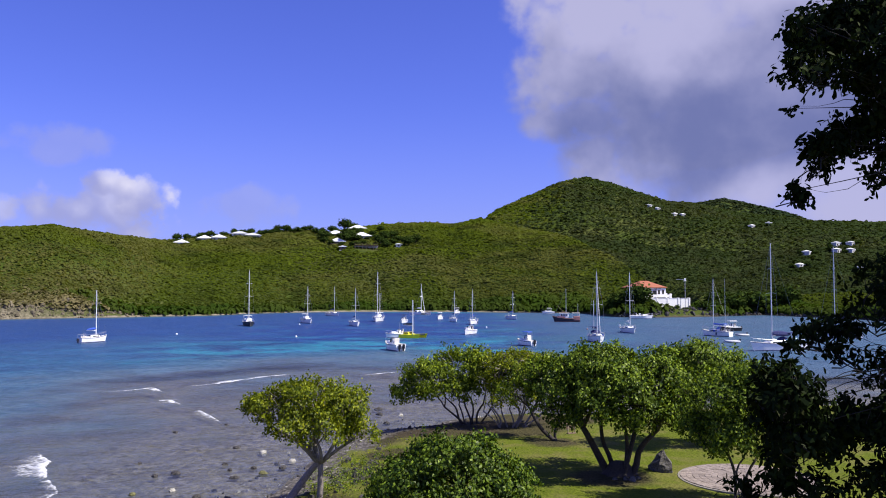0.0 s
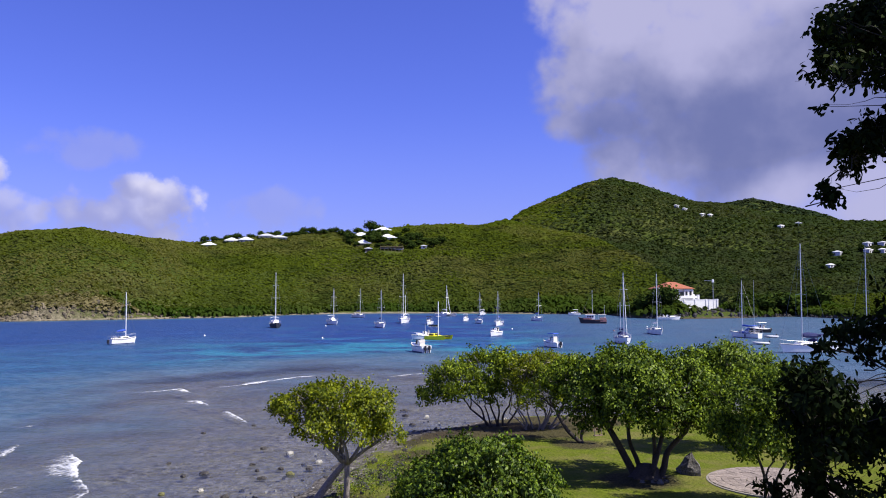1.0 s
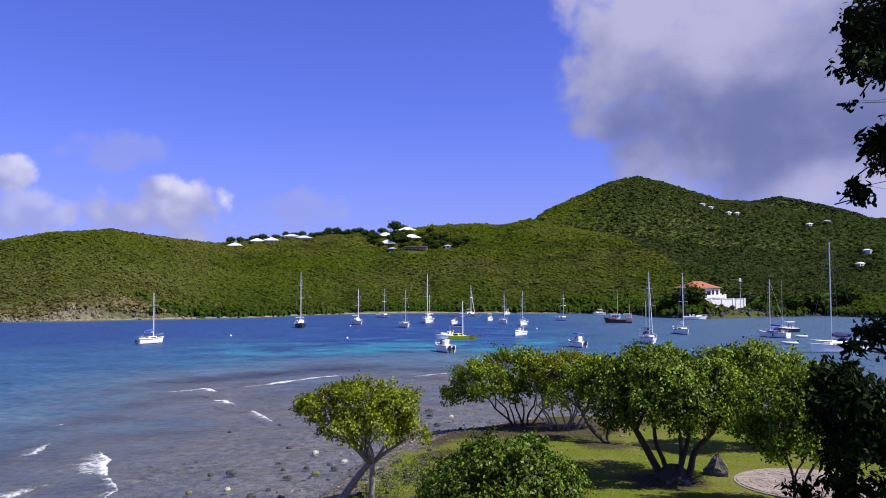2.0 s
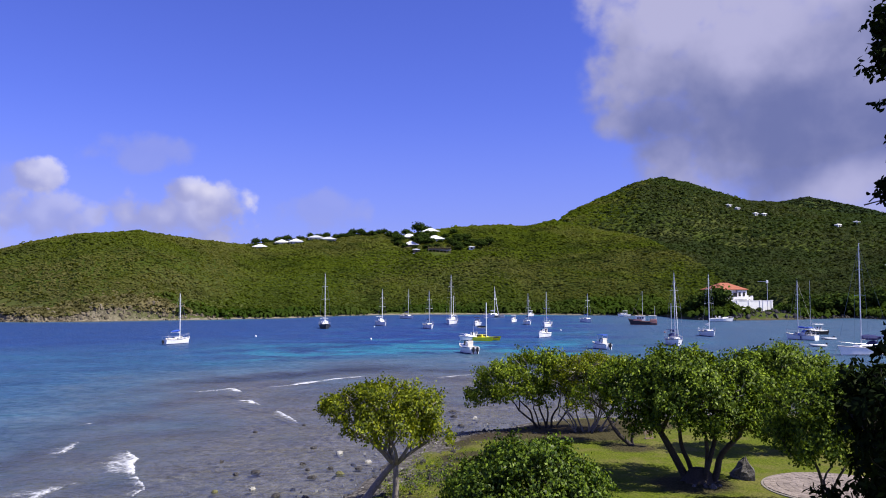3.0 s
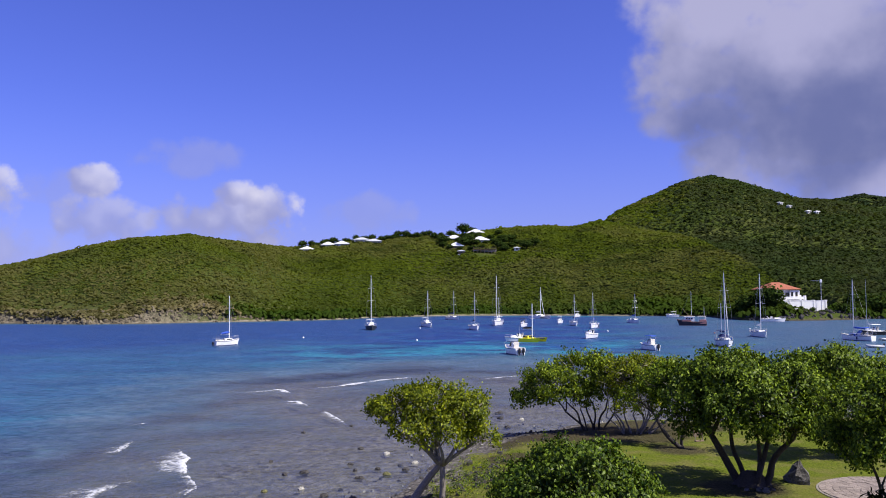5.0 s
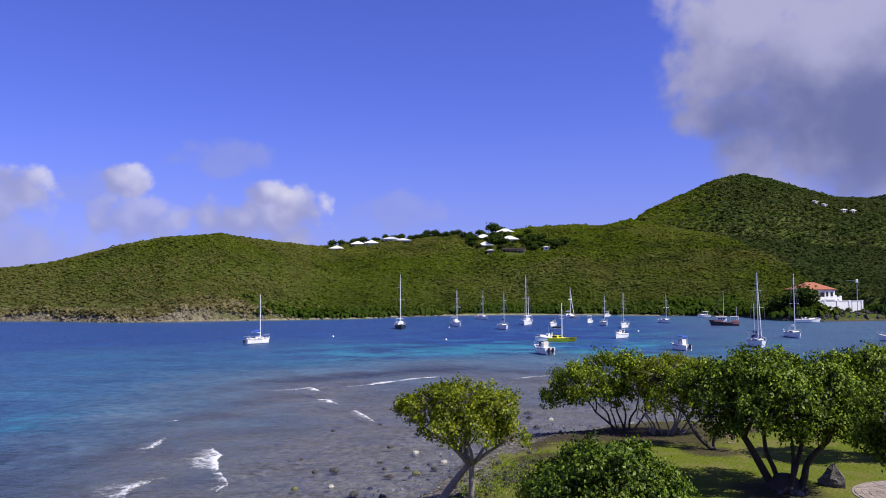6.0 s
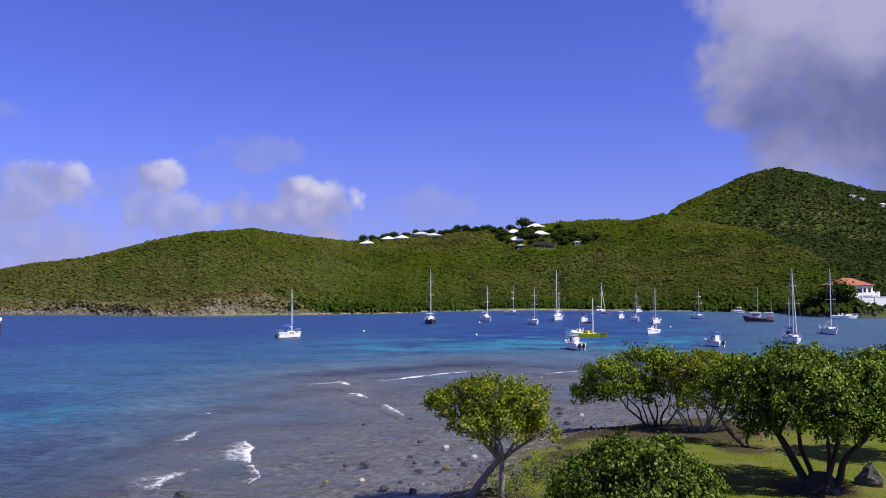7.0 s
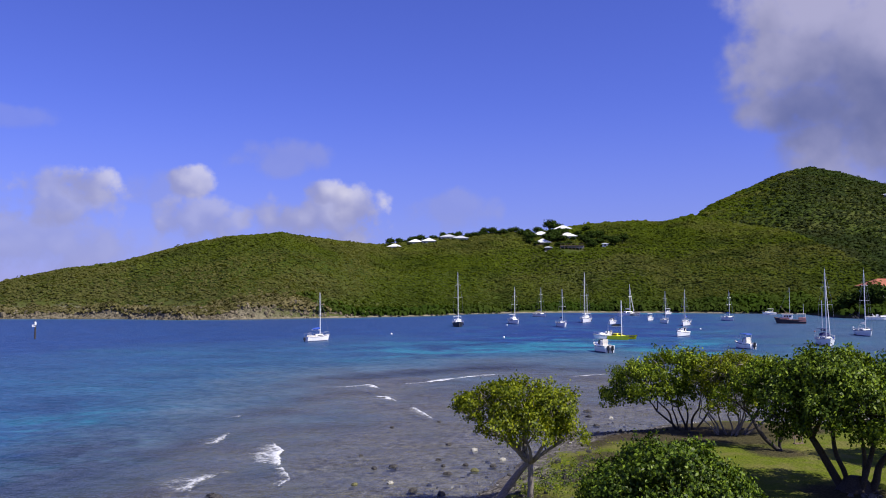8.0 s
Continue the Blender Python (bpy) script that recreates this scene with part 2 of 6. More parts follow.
# near-black: the crown's own shade is put into the leaf colour
SHADELEAF = foliage("shade-dark leathery leaves", (0.007, 0.013, 0.004), (0.016, 0.026, 0.006), (0.03, 0.028, 0.010), 0.08, 0.0, 0.005)
BARK = surf("grey bark", (0.14, 0.12, 0.10), (0.32, 0.28, 0.24), 0.9, 3.0, 0.8, dirt=0.4)
BARK_DARK = surf("dark bark", (0.026, 0.021, 0.017), (0.070, 0.057, 0.046), 0.9, 3.0, 0.8, dirt=0.4)
# darker copy of the dark bark, with the crown's shade put in
BARK_SHADE = surf("shade-dark bark", (0.010, 0.008, 0.007), (0.028, 0.023, 0.019), 0.9, 3.0, 0.8, dirt=0.4)
TWIG = surf("bleached twigs", (0.20, 0.17, 0.14), (0.38, 0.34, 0.30), 0.9, 4.0, 0.4)
WHITE = surf("white gelcoat", (0.74, 0.74, 0.72), (0.84, 0.84, 0.82), 0.28, 0.6, 0.02, dirt=0.06, spec=0.5)
CREAM = surf("cream deck", (0.55, 0.52, 0.45), (0.70, 0.67, 0.60), 0.55, 1.0, 0.1)
NAVY = surf("navy canvas", (0.010, 0.013, 0.06), (0.022, 0.028, 0.12), 0.8, 2.0, 0.2)
BLUE = surf("blue canvas", (0.02, 0.06, 0.32), (0.04, 0.10, 0.45), 0.8, 2.0, 0.2)
BLACK = surf("black paint", (0.012, 0.012, 0.014), (0.03, 0.03, 0.032), 0.35, 1.0, 0.05)
TARRED = surf("tarred dark hull", (0.022, 0.018, 0.024), (0.046, 0.038, 0.048), 0.6, 1.0, 0.1)
YELLOW = surf("yellow gelcoat", (0.84, 0.74, 0.012), (0.92, 0.83, 0.03), 0.35, 0.8, 0.03)
REDHULL = surf("faded red paint", (0.29, 0.12, 0.105), (0.43, 0.23, 0.20), 0.5, 1.0, 0.1)
ALU = surf("aluminium spar", (0.55, 0.55, 0.56), (0.70, 0.70, 0.70), 0.4, 1.0, 0.03, 0.6)
SPARWHITE = surf("white painted spar", (0.70, 0.70, 0.70), (0.82, 0.82, 0.80), 0.4, 1.0, 0.03)
WIRE = surf("steel wire", (0.25, 0.25, 0.26), (0.4, 0.4, 0.4), 0.4, 2.0, 0.0, 0.8)
GLASS = surf("tinted glass", (0.012, 0.015, 0.02), (0.02, 0.025, 0.03), 0.08, 1.0, 0.0, dirt=0.0, spec=0.8)
SAILCLOTH = surf("furled sailcloth", (0.62, 0.62, 0.60), (0.76, 0.76, 0.74), 0.8, 2.0, 0.2)
RUBBER = surf("grey inflatable tube", (0.40, 0.41, 0.43), (0.52, 0.53, 0.55), 0.6, 1.5, 0.05)
STUCCO = surf("white stucco", (0.70, 0.69, 0.67), (0.82, 0.81, 0.80), 0.85, 0.5, 0.2, dirt=0.12)
STUCCO_GREY = surf("weathered stucco", (0.46, 0.46, 0.47), (0.60, 0.60, 0.61), 0.9, 0.5, 0.2, dirt=0.2)
ROOFWHITE = surf("white painted roof", (0.68, 0.68, 0.66), (0.80, 0.80, 0.78), 0.6, 0.4, 0.1, dirt=0.12)
ROOFGREY = surf("pale grey roof", (0.42, 0.43, 0.44), (0.54, 0.55, 0.56), 0.6, 0.4, 0.1)
TILE = surf("terracotta tile", (0.26, 0.085, 0.045), (0.40, 0.135, 0.07), 0.8, 0.8, 0.4, dirt=0.2)
TIMBER = surf("weathered timber", (0.12, 0.08, 0.05), (0.22, 0.16, 0.11), 0.85, 2.0, 0.3)
STONE = surf("dark field stone", (0.024, 0.022, 0.020), (0.080, 0.073, 0.066), 0.9, 1.6, 0.9, dirt=0.4, dist=0.06)
LICHEN_STONE = surf("lichened grey boulder", (0.050, 0.045, 0.041), (0.17, 0.158, 0.145), 0.9, 1.6, 0.9, dirt=0.4, dist=0.06)
STONE_PALE = surf("pale coral stone", (0.26, 0.25, 0.21), (0.44, 0.42, 0.36), 0.9, 2.0, 0.8, dirt=0.4, dist=0.04)
STONE_ALGAE = surf("algae covered stone", (0.075, 0.072, 0.03), (0.17, 0.165, 0.06), 0.85, 2.5, 0.7, dirt=0.5, dist=0.03)
CLIFF = surf("weathered shore rock", (0.100, 0.080, 0.046), (0.285, 0.238, 0.150), 0.95, 0.4, 0.9, dirt=0.5, dist=0.2, apart=0.8)
PAVER = surf("worn brick paver", (0.20, 0.160, 0.135), (0.39, 0.325, 0.28), 0.9, 2.0, 0.5, dirt=0.5, vary=0.6)
MORTAR = surf("sandy mortar", (0.19, 0.17, 0.145), (0.31, 0.28, 0.235), 0.95, 4.0, 0.4)
ROPE = surf("rope", (0.2, 0.17, 0.12), (0.32, 0.28, 0.2), 0.9, 8.0, 0.2)


# ---- mesh helpers ----
class Geo:
    def __init__(self):
        self.v, self.f = [], []

    def add(self, verts, faces):
        k = len(self.v)
        self.v += [tuple(p) for p in verts]
        self.f += [tuple(i + k for i in q) for q in faces]
        return self

    def box(self, x, y, z, sx, sy, sz, rz=0.0, taper=1.0, bevel=0.0):
        """A box standing on z; taper narrows the top, bevel cuts its upright and top edges."""
        c, s = cos(rz), sin(rz)
        b = min(bevel, sx * 0.3, sy * 0.3, sz * 0.5)
        rings = [(1.0, 0.0, 0.0), (1 + (taper - 1) * (1 - b / sz if b else 1), sz - b, 0.0)] + ([(taper, sz, b)] if b else [])
        vs, n = [], 8 if b else 4
        for k, h, inset in rings:
            hx, hy = sx / 2 * k - inset, sy / 2 * k - inset
            pts = [(hx - b, -hy), (hx, -hy + b), (hx, hy - b), (hx - b, hy), (-hx + b, hy), (-hx, hy - b), (-hx, -hy + b), (-hx + b, -hy)] if b else [(hx, -hy), (hx, hy), (-hx, hy), (-hx, -hy)]
            vs += [(x + px * c - py * s, y + px * s + py * c, z + h) for px, py in pts]
        fs = [tuple(range(n))[::-1], tuple(range(len(vs) - n, len(vs)))]
        for r in range(len(rings) - 1):
            fs += [(r * n + i, r * n + (i + 1) % n, (r + 1) * n + (i + 1) % n, (r + 1) * n + i) for i in range(n)]
        return self.add(vs, fs)

    def tube(self, pts, radii, n=8):
        pts = [Vector(p) for p in pts]
        if not hasattr(radii, "__len__"):
            radii = [radii] * len(pts)
        vs, fs, a = [], [], None
        for i, p in enumerate(pts):
            d = (pts[min(i + 1, len(pts) - 1)] - pts[max(i - 1, 0)]).normalized()
            a = d.cross(Vector((0.13, 0.2, 1)) if abs(d.z) < 0.9 else Vector((1, 0.1, 0))) if a is None else a - d * a.dot(d)
            a.normalize()
            b = d.cross(a)
            vs += [p + (a * cos(2 * pi * k / n) + b * sin(2 * pi * k / n)) * radii[i] for k in range(n)]
        for i in range(len(pts) - 1):
            fs += [(i * n + k, i * n + (k + 1) % n, (i + 1) * n + (k + 1) % n, (i + 1) * n + k) for k in range(n)]
        fs += [tuple(range(n))[::-1], tuple(range(len(vs) - n, len(vs)))]
        return self.add(vs, fs)

    def loft(self, rings, close=True):
        n, vs, fs = len(rings[0]), [p for r in rings for p in r], []
        for i in range(len(rings) - 1):
            for k in range(n if close else n - 1):
                fs.append((i * n + k, i * n + (k + 1) % n, (i + 1) * n + (k + 1) % n, (i + 1) * n + k))
        if close:
            fs += [tuple(range(n))[::-1], tuple(range(len(vs) - n, len(vs)))]
        return self.add(vs, fs)

    def mesh(self, name, smooth=False):
        me = bpy.data.meshes.new(name)
        me.from_pydata(self.v, [], self.f)
        if smooth:
            me.polygons.foreach_set("use_smooth", [True] * len(me.polygons))
        me.update()
        return me


def bulk(name, verts, faces, smooth=False):
    """A mesh from arrays: verts (n, 3), faces (m, 3 or 4)."""
    me = bpy.data.meshes.new(name)
    k = faces.shape[1]
    me.vertices.add(len(verts)), me.loops.add(faces.size), me.polygons.add(len(faces))
    me.vertices.foreach_set("co", np.ascontiguousarray(verts, dtype=np.float32).ravel())
    me.loops.foreach_set("vertex_index", np.ascontiguousarray(faces, dtype=np.int32).ravel())
    me.polygons.foreach_set("loop_start", np.arange(0, faces.size, k, dtype=np.int32))
    me.polygons.foreach_set("use_smooth", np.full(len(faces), smooth))
    me.update(calc_edges=True)
    return me


def part(name, geo, mat, parent, label="", smooth=False, m=None):
    me = geo.mesh(name, smooth) if isinstance(geo, Geo) else geo
    if not me.materials:
        me.materials.append(mat)
    ob = new(name, me)
    ob.parent = parent
    if m is not None:
        ob.matrix_basis = m
    if label:
        ob["label"] = label
    return ob


def thing(name, x, y, z, rz=0.0, label="", category="", group="", kind=""):
    ob = new(name)
    ob.empty_display_size = 0.2
    ob.matrix_basis = pose(x, y, z, 0, 0, rz)
    return tagged(ob, label, category, group, kind)


def alone(name, geo, mat, label, category, group="", kind="", m=None, smooth=False):
    me = geo.mesh(name, smooth) if isinstance(geo, Geo) else geo
    if not me.materials:
        me.materials.append(mat)
    ob = new(name, me)
    if m is not None:
        ob.matrix_basis = m
    return tagged(ob, label, category, group, kind)


# ---- the lie of the land ----
def outline(points):
    return np.array(points, dtype=float)


HEADLAND = outline([(-9.3, 37), (-8.4, 43), (-7.6, 50), (-6.6, 56), (-3.6, 60), (-0.5, 63), (5, 65), (14, 67), (27, 71), (46, 70), (90, 55),
                    (160, 10), (160, -120), (-120, -120), (-90, -20), (-40, 4), (-19, 17), (-11.5, 28)])
FLAT = outline([(-24, 30), (-24.5, 41), (-27, 52), (-30.5, 66), (-33, 84), (-33, 98), (-24, 107), (-8, 113), (12, 110), (30, 98), (60, 85), (160, 40),
                (170, -130), (-130, -130), (-100, -20), (-50, 8), (-32, 20)])


def side(poly, x, y):
    """Distance to the outline, positive inside."""
    best, inside = np.full(np.shape(x), 1e9), np.zeros(np.shape(x), bool)
    for (ax, ay), (bx, by) in zip(poly, np.roll(poly, -1, 0)):
        ex, ey = bx - ax, by - ay
        t = np.clip(((x - ax) * ex + (y - ay) * ey) / (ex * ex + ey * ey), 0, 1)
        best = np.minimum(best, np.hypot(x - ax - t * ex, y - ay - t * ey))
        cross = (ay > y) != (by > y)
        with np.errstate(divide="ignore", invalid="ignore"):
            inside ^= cross & (x < (bx - ax) * (y - ay) / (by - ay + 1e-12) + ax)
    return np.where(inside, best, -best)


def wave(x, y, s, seed=0.0):
    """Cheap smooth unevenness between -1 and 1."""
    return (np.sin(x * s + 1.3 * np.sin(y * s * 0.7 + seed)) + np.sin(y * s * 1.1 + 1.7 * np.sin(x * s * 0.6 + seed * 2)) + np.sin((x + y) * s * 0.53 + seed)) / 3


# azimuth of the far shore, and how far it lies
SHORE = np.array([(-75, 900), (-52, 540), (-43, 400), (-36.5, 369), (-32.1, 337), (-29.4, 335), (-25, 338), (-21.7, 341), (-17.8, 345), (-15.5, 352), (-14, 369), (-9.9, 397), (-6.1, 409), (-2.1, 406), (5.2, 391), (9.5, 384),
                  (12.0, 330), (14.2, 325), (18, 346), (21.4, 372), (27, 330), (34, 260), (45, 200), (60, 200)])
INNER = np.array([(-75, 900), (-52, 560), (-43, 428), (-36.5, 396), (-29.4, 345), (-25, 345), (-21.7, 357), (-17.8, 397), (-9.9, 431), (-2.1, 425), (5.2, 398), (12, 388), (20, 382), (30, 350), (45, 260), (60, 240)])
# ridges: azimuth, distance, height
NEAR_RIDGE = np.array([(-75, 900, 0), (-52, 640, 3), (-43, 540, 14.8), (-39.9, 530, 21.4), (-36.6, 525, 25.9), (-32, 520, 37), (-29.4, 520, 42.9), (-25.6, 520, 45.9), (-22.1, 530, 42.3), (-19.7, 600, 43), (-17.5, 640, 46.8), (-13.9, 640, 51.5), (-9.7, 620, 53.6), (-8.1, 620, 52.3), (-5.3, 620, 57.3), (-2.6, 640, 60), (-0.5, 650, 61), (1.2, 660, 59.9), (2.6, 670, 63.8), (5, 640, 56), (8.2, 560, 46), (11.5, 500, 34), (15.2, 420, 16), (17.5, 390, 7), (22, 420, 8), (30, 420, 10), (45, 300, 8), (60, 300, 8)])
FAR_RIDGE = np.array([(-20, 800, 20), (-8, 800, 40), (-2.6, 800, 52), (1, 790, 62), (2.2, 790, 70), (3.8, 820, 90.7), (6.2, 900, 113.2), (8.2, 960, 133.6), (10, 1000, 143.4), (11.7, 1000, 136.1), (13.6, 1000, 123.8), (15.5, 1000, 112.8), (17, 1000, 111), (20, 1000, 98), (24.6, 900, 79), (28.7, 900, 75), (35, 900, 78), (45, 800, 60), (60, 700, 50)])
BACK_RIDGE = np.array([(8, 1400, 60), (14, 1400, 112), (17, 1400, 148), (19.1, 1400, 155.4), (21.2, 1400, 142), (23.3, 1300, 118.5), (26, 1300, 92), (32, 1300, 80), (50, 1300, 60)])


def ridge(table, az, dist, shore, power, off=0.0):
    r = np.interp(az, table[:, 0], table[:, 1])
    h = np.interp(az, table[:, 0], table[:, 2], left=0, right=0) - off
    u = (dist - shore) / np.maximum(r - shore, 1)
    front = np.sin(np.clip(u, 0, 1) * pi / 2) ** power
    back = 0.5 + 0.5 * np.cos(np.clip((dist - r) / (0.6 * r), 0, 1) * pi)
    return h * np.where(u < 1, front, back)


def land_z(x, y):
    """Height of ground and sea bed."""
    x, y = np.asarray(x, float), np.asarray(y, float)
    dist, az = np.hypot(x, y), np.degrees(np.arctan2(x, y))
    a = side(HEADLAND, x, y)
    a = a + 0.9 * wave(x, y, 0.55) + 0.45 * wave(x, y, 1.7, 2.0)
    lawn = 1.0 * (1 - np.exp(-np.maximum(a, 0) / 3.2)) + 0.08 * wave(x, y, 0.35, 1.0)
    knoll = 7.35 * np.clip(1 - (np.hypot(x, y) - 4) / 27, 0, 1) ** 2
    knoll = np.where(dist < 4, 7.35, knoll)
    e = np.maximum(-side(FLAT, x, y) + 3.5 * wave(x, y, 0.11, 3.0) + 1.5 * wave(x, y, 0.33, 1.0), 0)
    bed = -0.14 - 0.55 * np.clip(-a / 26, 0, 1) ** 1.2 - np.minimum(e * np.interp(y, [40, 85], [0.13, 0.065]), np.interp(az, [-8, 6, 18], [7, 4.0, 1.7])) + 0.05 * wave(x, y, 0.9, 4.0)
    near = np.where(a > 0, lawn - 0.16 * np.exp(-np.maximum(a, 0) / 0.8) + knoll, bed)
    shore = np.interp(az, SHORE[:, 0], SHORE[:, 1]) + 5 * wave(x, y, 0.05, 1.0) + 2 * wave(x, y, 0.21, 2.0)
    inland = dist - shore
    inner = np.interp(az, INNER[:, 0], INNER[:, 1]) + 4 * wave(x, y, 0.05, 1.0)
    spit = 3.2 * np.exp(-((x - 88) ** 2 + (y - 340) ** 2) / 20 ** 2) * np.clip(inland / 8, 0, 1)
    lump = 2.6 * wave(x, y, 0.035, 1.0) + 1.3 * wave(x, y, 0.09, 5.0) + 4.5 * wave(x, y, 0.013, 2.0)
    h = np.maximum(ridge(NEAR_RIDGE, az, dist, inner, 1.15), ridge(FAR_RIDGE, az, dist, inner + 60, 1.5, 3.0))
    h = np.maximum(h, ridge(BACK_RIDGE, az, dist, inner + 500, 1.2))
    spur = np.sin(az * 0.95 + 0.9 * wave(x, y, 0.010, 4.0) + dist * 0.006) + 0.6 * np.sin(az * 2.3 + 1.2 * wave(x, y, 0.016, 1.0) - dist * 0.004)
    lump = lump + 1.1 * np.minimum(spur, 0.0)
    rim = np.clip(inland / 60, 0, 1) * np.clip((np.interp(az, NEAR_RIDGE[:, 0], NEAR_RIDGE[:, 1]) - dist) / 60, 0, 1)
    west = np.clip((-21.0 - az) / 3, 0, 1) * np.clip((az + 60) / 8, 0, 1)
    crag = west * (3.4 + 2.6 * wave(x, y, 0.055, 3.0) + 1.5 * wave(x, y, 0.16, 1.0) + 0.8 * wave(x, y, 0.5, 2.0)) * np.clip((inland - 1) / 6, 0, 1) * np.exp(-np.maximum(inland - 10, 0) / 35)
    hill = h + spit + crag + lump * rim + 1.6 * np.clip(inland / 5, 0, 1)
    far = np.where(inland > 0, hill, np.maximum(bed, -0.5 + inland * 0.35))
    infront = (az > -75) & (az < 60) & (dist > 150)
    return np.where(infront, far, near)


def gz(x, y):
    return float(land_z(np.array([x]), np.array([y]))[0])


def fan(azimuths, radii, height):
    """A sheet of rings round the viewer, over all azimuths."""
    A, R = np.meshgrid(np.radians(azimuths), radii)
    X, Y = R * np.sin(A) + np.where(R < 3, 0.6, 0), R * np.cos(A)
    V = np.stack([X, Y, height(X, Y)], -1).reshape(-1, 3)
    n, k = len(azimuths), len(radii)
    i, j = np.meshgrid(np.arange(k - 1), np.arange(n), indexing="ij")
    j2 = (j + 1) % n
    F = np.stack([i * n + j, (i + 1) * n + j, (i + 1) * n + j2, i * n + j2], -1).reshape(-1, 4)[:, ::-1]
    return V, F


AZ = np.concatenate([np.arange(-55, 42, 0.3), np.arange(42, 305, 3.0)])
RAD = np.concatenate([[0.01, 2, 4, 6, 8, 11, 14, 18, 22, 26, 29], np.geomspace(32, 75, 90), np.geomspace(77, 300, 60), np.geomspace(305, 440, 85), np.geomspace(444, 1500, 100), np.geomspace(1550, 4600, 12)])
V, F = fan(AZ, RAD, land_z)


def ground_material(hills):
    m, n = material("hillside soil" if hills else "lawn, shingle and sea bed")
    geo = n.add("ShaderNodeNewGeometry")
    co = geo.outputs["Position"]
    s = n.add("ShaderNodeSeparateXYZ")
    n.put(co, s.inputs[0])
    z = s.outputs[2]
    if hills:
        big, mid = n.noise(co, 0.02, 6.0, 0.6), n.noise(co, 0.25, 5.0, 0.6)
        col = n.mix(n.step(big, 0.4, 0.65), (0.048, 0.070, 0.010), (0.074, 0.084, 0.021))
        col = n.mix(n.step(mid, 0.45, 0.7, 0.0, 0.5), col, (0.040, 0.052, 0.014))
        shorebare = n.step(n.math("ADD", z, n.math("MULTIPLY", mid, -2.0)), -0.8, 0.0, 1.0, 0.0)
        col = n.mix(shorebare, col, n.mix(n.step(s.outputs[0], 30.0, 52.0), n.mix(n.noise(co, 0.9, 5.0, 0.7), (0.14, 0.12, 0.085), (0.36, 0.315, 0.24)), n.mix(n.noise(co, 0.5, 5.0, 0.7), (0.035, 0.032, 0.020), (0.13, 0.11, 0.07))))
        rock = n.math("MULTIPLY", n.step(s.outputs[0], -165.0, -125.0, 1.0, 0.0), n.step(n.math("SUBTRACT", z, n.math("MULTIPLY", n.noise(co, 0.1, 5.0, 0.65), 12.0)), -4.0, 0.0, 1.0, 0.0))
        col = n.mix(rock, col, n.mix(n.step(n.noise(co, 0.7, 6.0, 0.75), 0.35, 0.65), (0.050, 0.044, 0.030), (0.24, 0.205, 0.140)))
        col = n.mix(n.step(z, 0.0, 0.35, 0.75, 0.0), col, (0.05, 0.045, 0.035))
        relief = n.noise(co, 0.6, 6.0, 0.7)
    else:
        fineg, blot = n.noise(co, 9.0, 6.0, 0.7), n.noise(co, 0.45, 5.0, 0.6)
        grass = n.mix(n.step(fineg, 0.3, 0.7), (0.066, 0.094, 0.007), (0.168, 0.205, 0.017))
        grass = n.mix(n.step(blot, 0.42, 0.64, 0.0, 0.7), grass, (0.19, 0.170, 0.055))
        grass = n.mix(0.24, grass, (0.03, 0.03, 0.012))
        for lx, ly, lr in ((0.2, 55.6, 5.0), (4.8, 54.4, 4.0), (-3.2, 55.5, 4.2), (-4.6, 51.5, 2.6), (6.6, 49.4, 1.8), (8.2, 39.8, 2.4), (-5.6, 36.2, 2.0), (-3.6, 42.6, 2.2), (-3.0, 46.6, 1.9), (3.8, 59.4, 4.0), (8.6, 58.4, 3.2)):   # leaf litter and the trees' shade, painted as one dark patch each
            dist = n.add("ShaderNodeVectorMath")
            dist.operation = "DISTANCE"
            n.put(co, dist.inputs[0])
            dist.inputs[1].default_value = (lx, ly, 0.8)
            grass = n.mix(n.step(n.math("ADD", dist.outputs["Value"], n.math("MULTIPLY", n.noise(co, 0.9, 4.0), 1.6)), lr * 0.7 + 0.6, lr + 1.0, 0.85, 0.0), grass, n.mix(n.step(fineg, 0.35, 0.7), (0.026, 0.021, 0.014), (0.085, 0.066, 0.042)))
        vor = n.add("ShaderNodeTexVoronoi")
        n.put(co, vor.inputs["Vector"])
        vor.inputs["Scale"].default_value = 5.0
        stones = n.mix(vor.outputs["Color"], (0.07, 0.062, 0.05), (0.27, 0.245, 0.21))
        stones = n.mix(n.step(vor.outputs["Distance"], 0.35, 0.7, 0.0, 0.8), stones, (0.05, 0.045, 0.04))
        bed = n.mix(n.step(n.noise(co, 2.0, 6.0, 0.72), 0.34, 0.66), (0.10, 0.088, 0.074), (0.315, 0.288, 0.245))
        bed = n.mix(n.step(n.noise(co, 0.22, 5.0, 0.65), 0.42, 0.62, 0.0, 0.6), bed, (0.185, 0.17, 0.125))
        bed = n.mix(n.step(n.noise(co, 5.5, 4.0, 0.7, (1, 0.55, 1)), 0.56, 0.7, 0.0, 0.75), bed, (0.07, 0.062, 0.045))
        edge = n.math("ADD", z, n.math("MULTIPLY", n.math("SUBTRACT", n.noise(co, 0.9, 5.0, 0.65), 0.5), 0.9))
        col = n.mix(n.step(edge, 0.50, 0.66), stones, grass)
        col = n.mix(n.step(z, -0.06, 0.08, 1.0, 0.0), col, bed)
        relief = n.math("ADD", fineg, vor.outputs["Distance"])
    p = n.add("ShaderNodeBsdfPrincipled")
    n.put(col, p.inputs["Base Color"])
    p.inputs["Roughness"].default_value, p.inputs["Specular IOR Level"].default_value = 0.95, 0.05
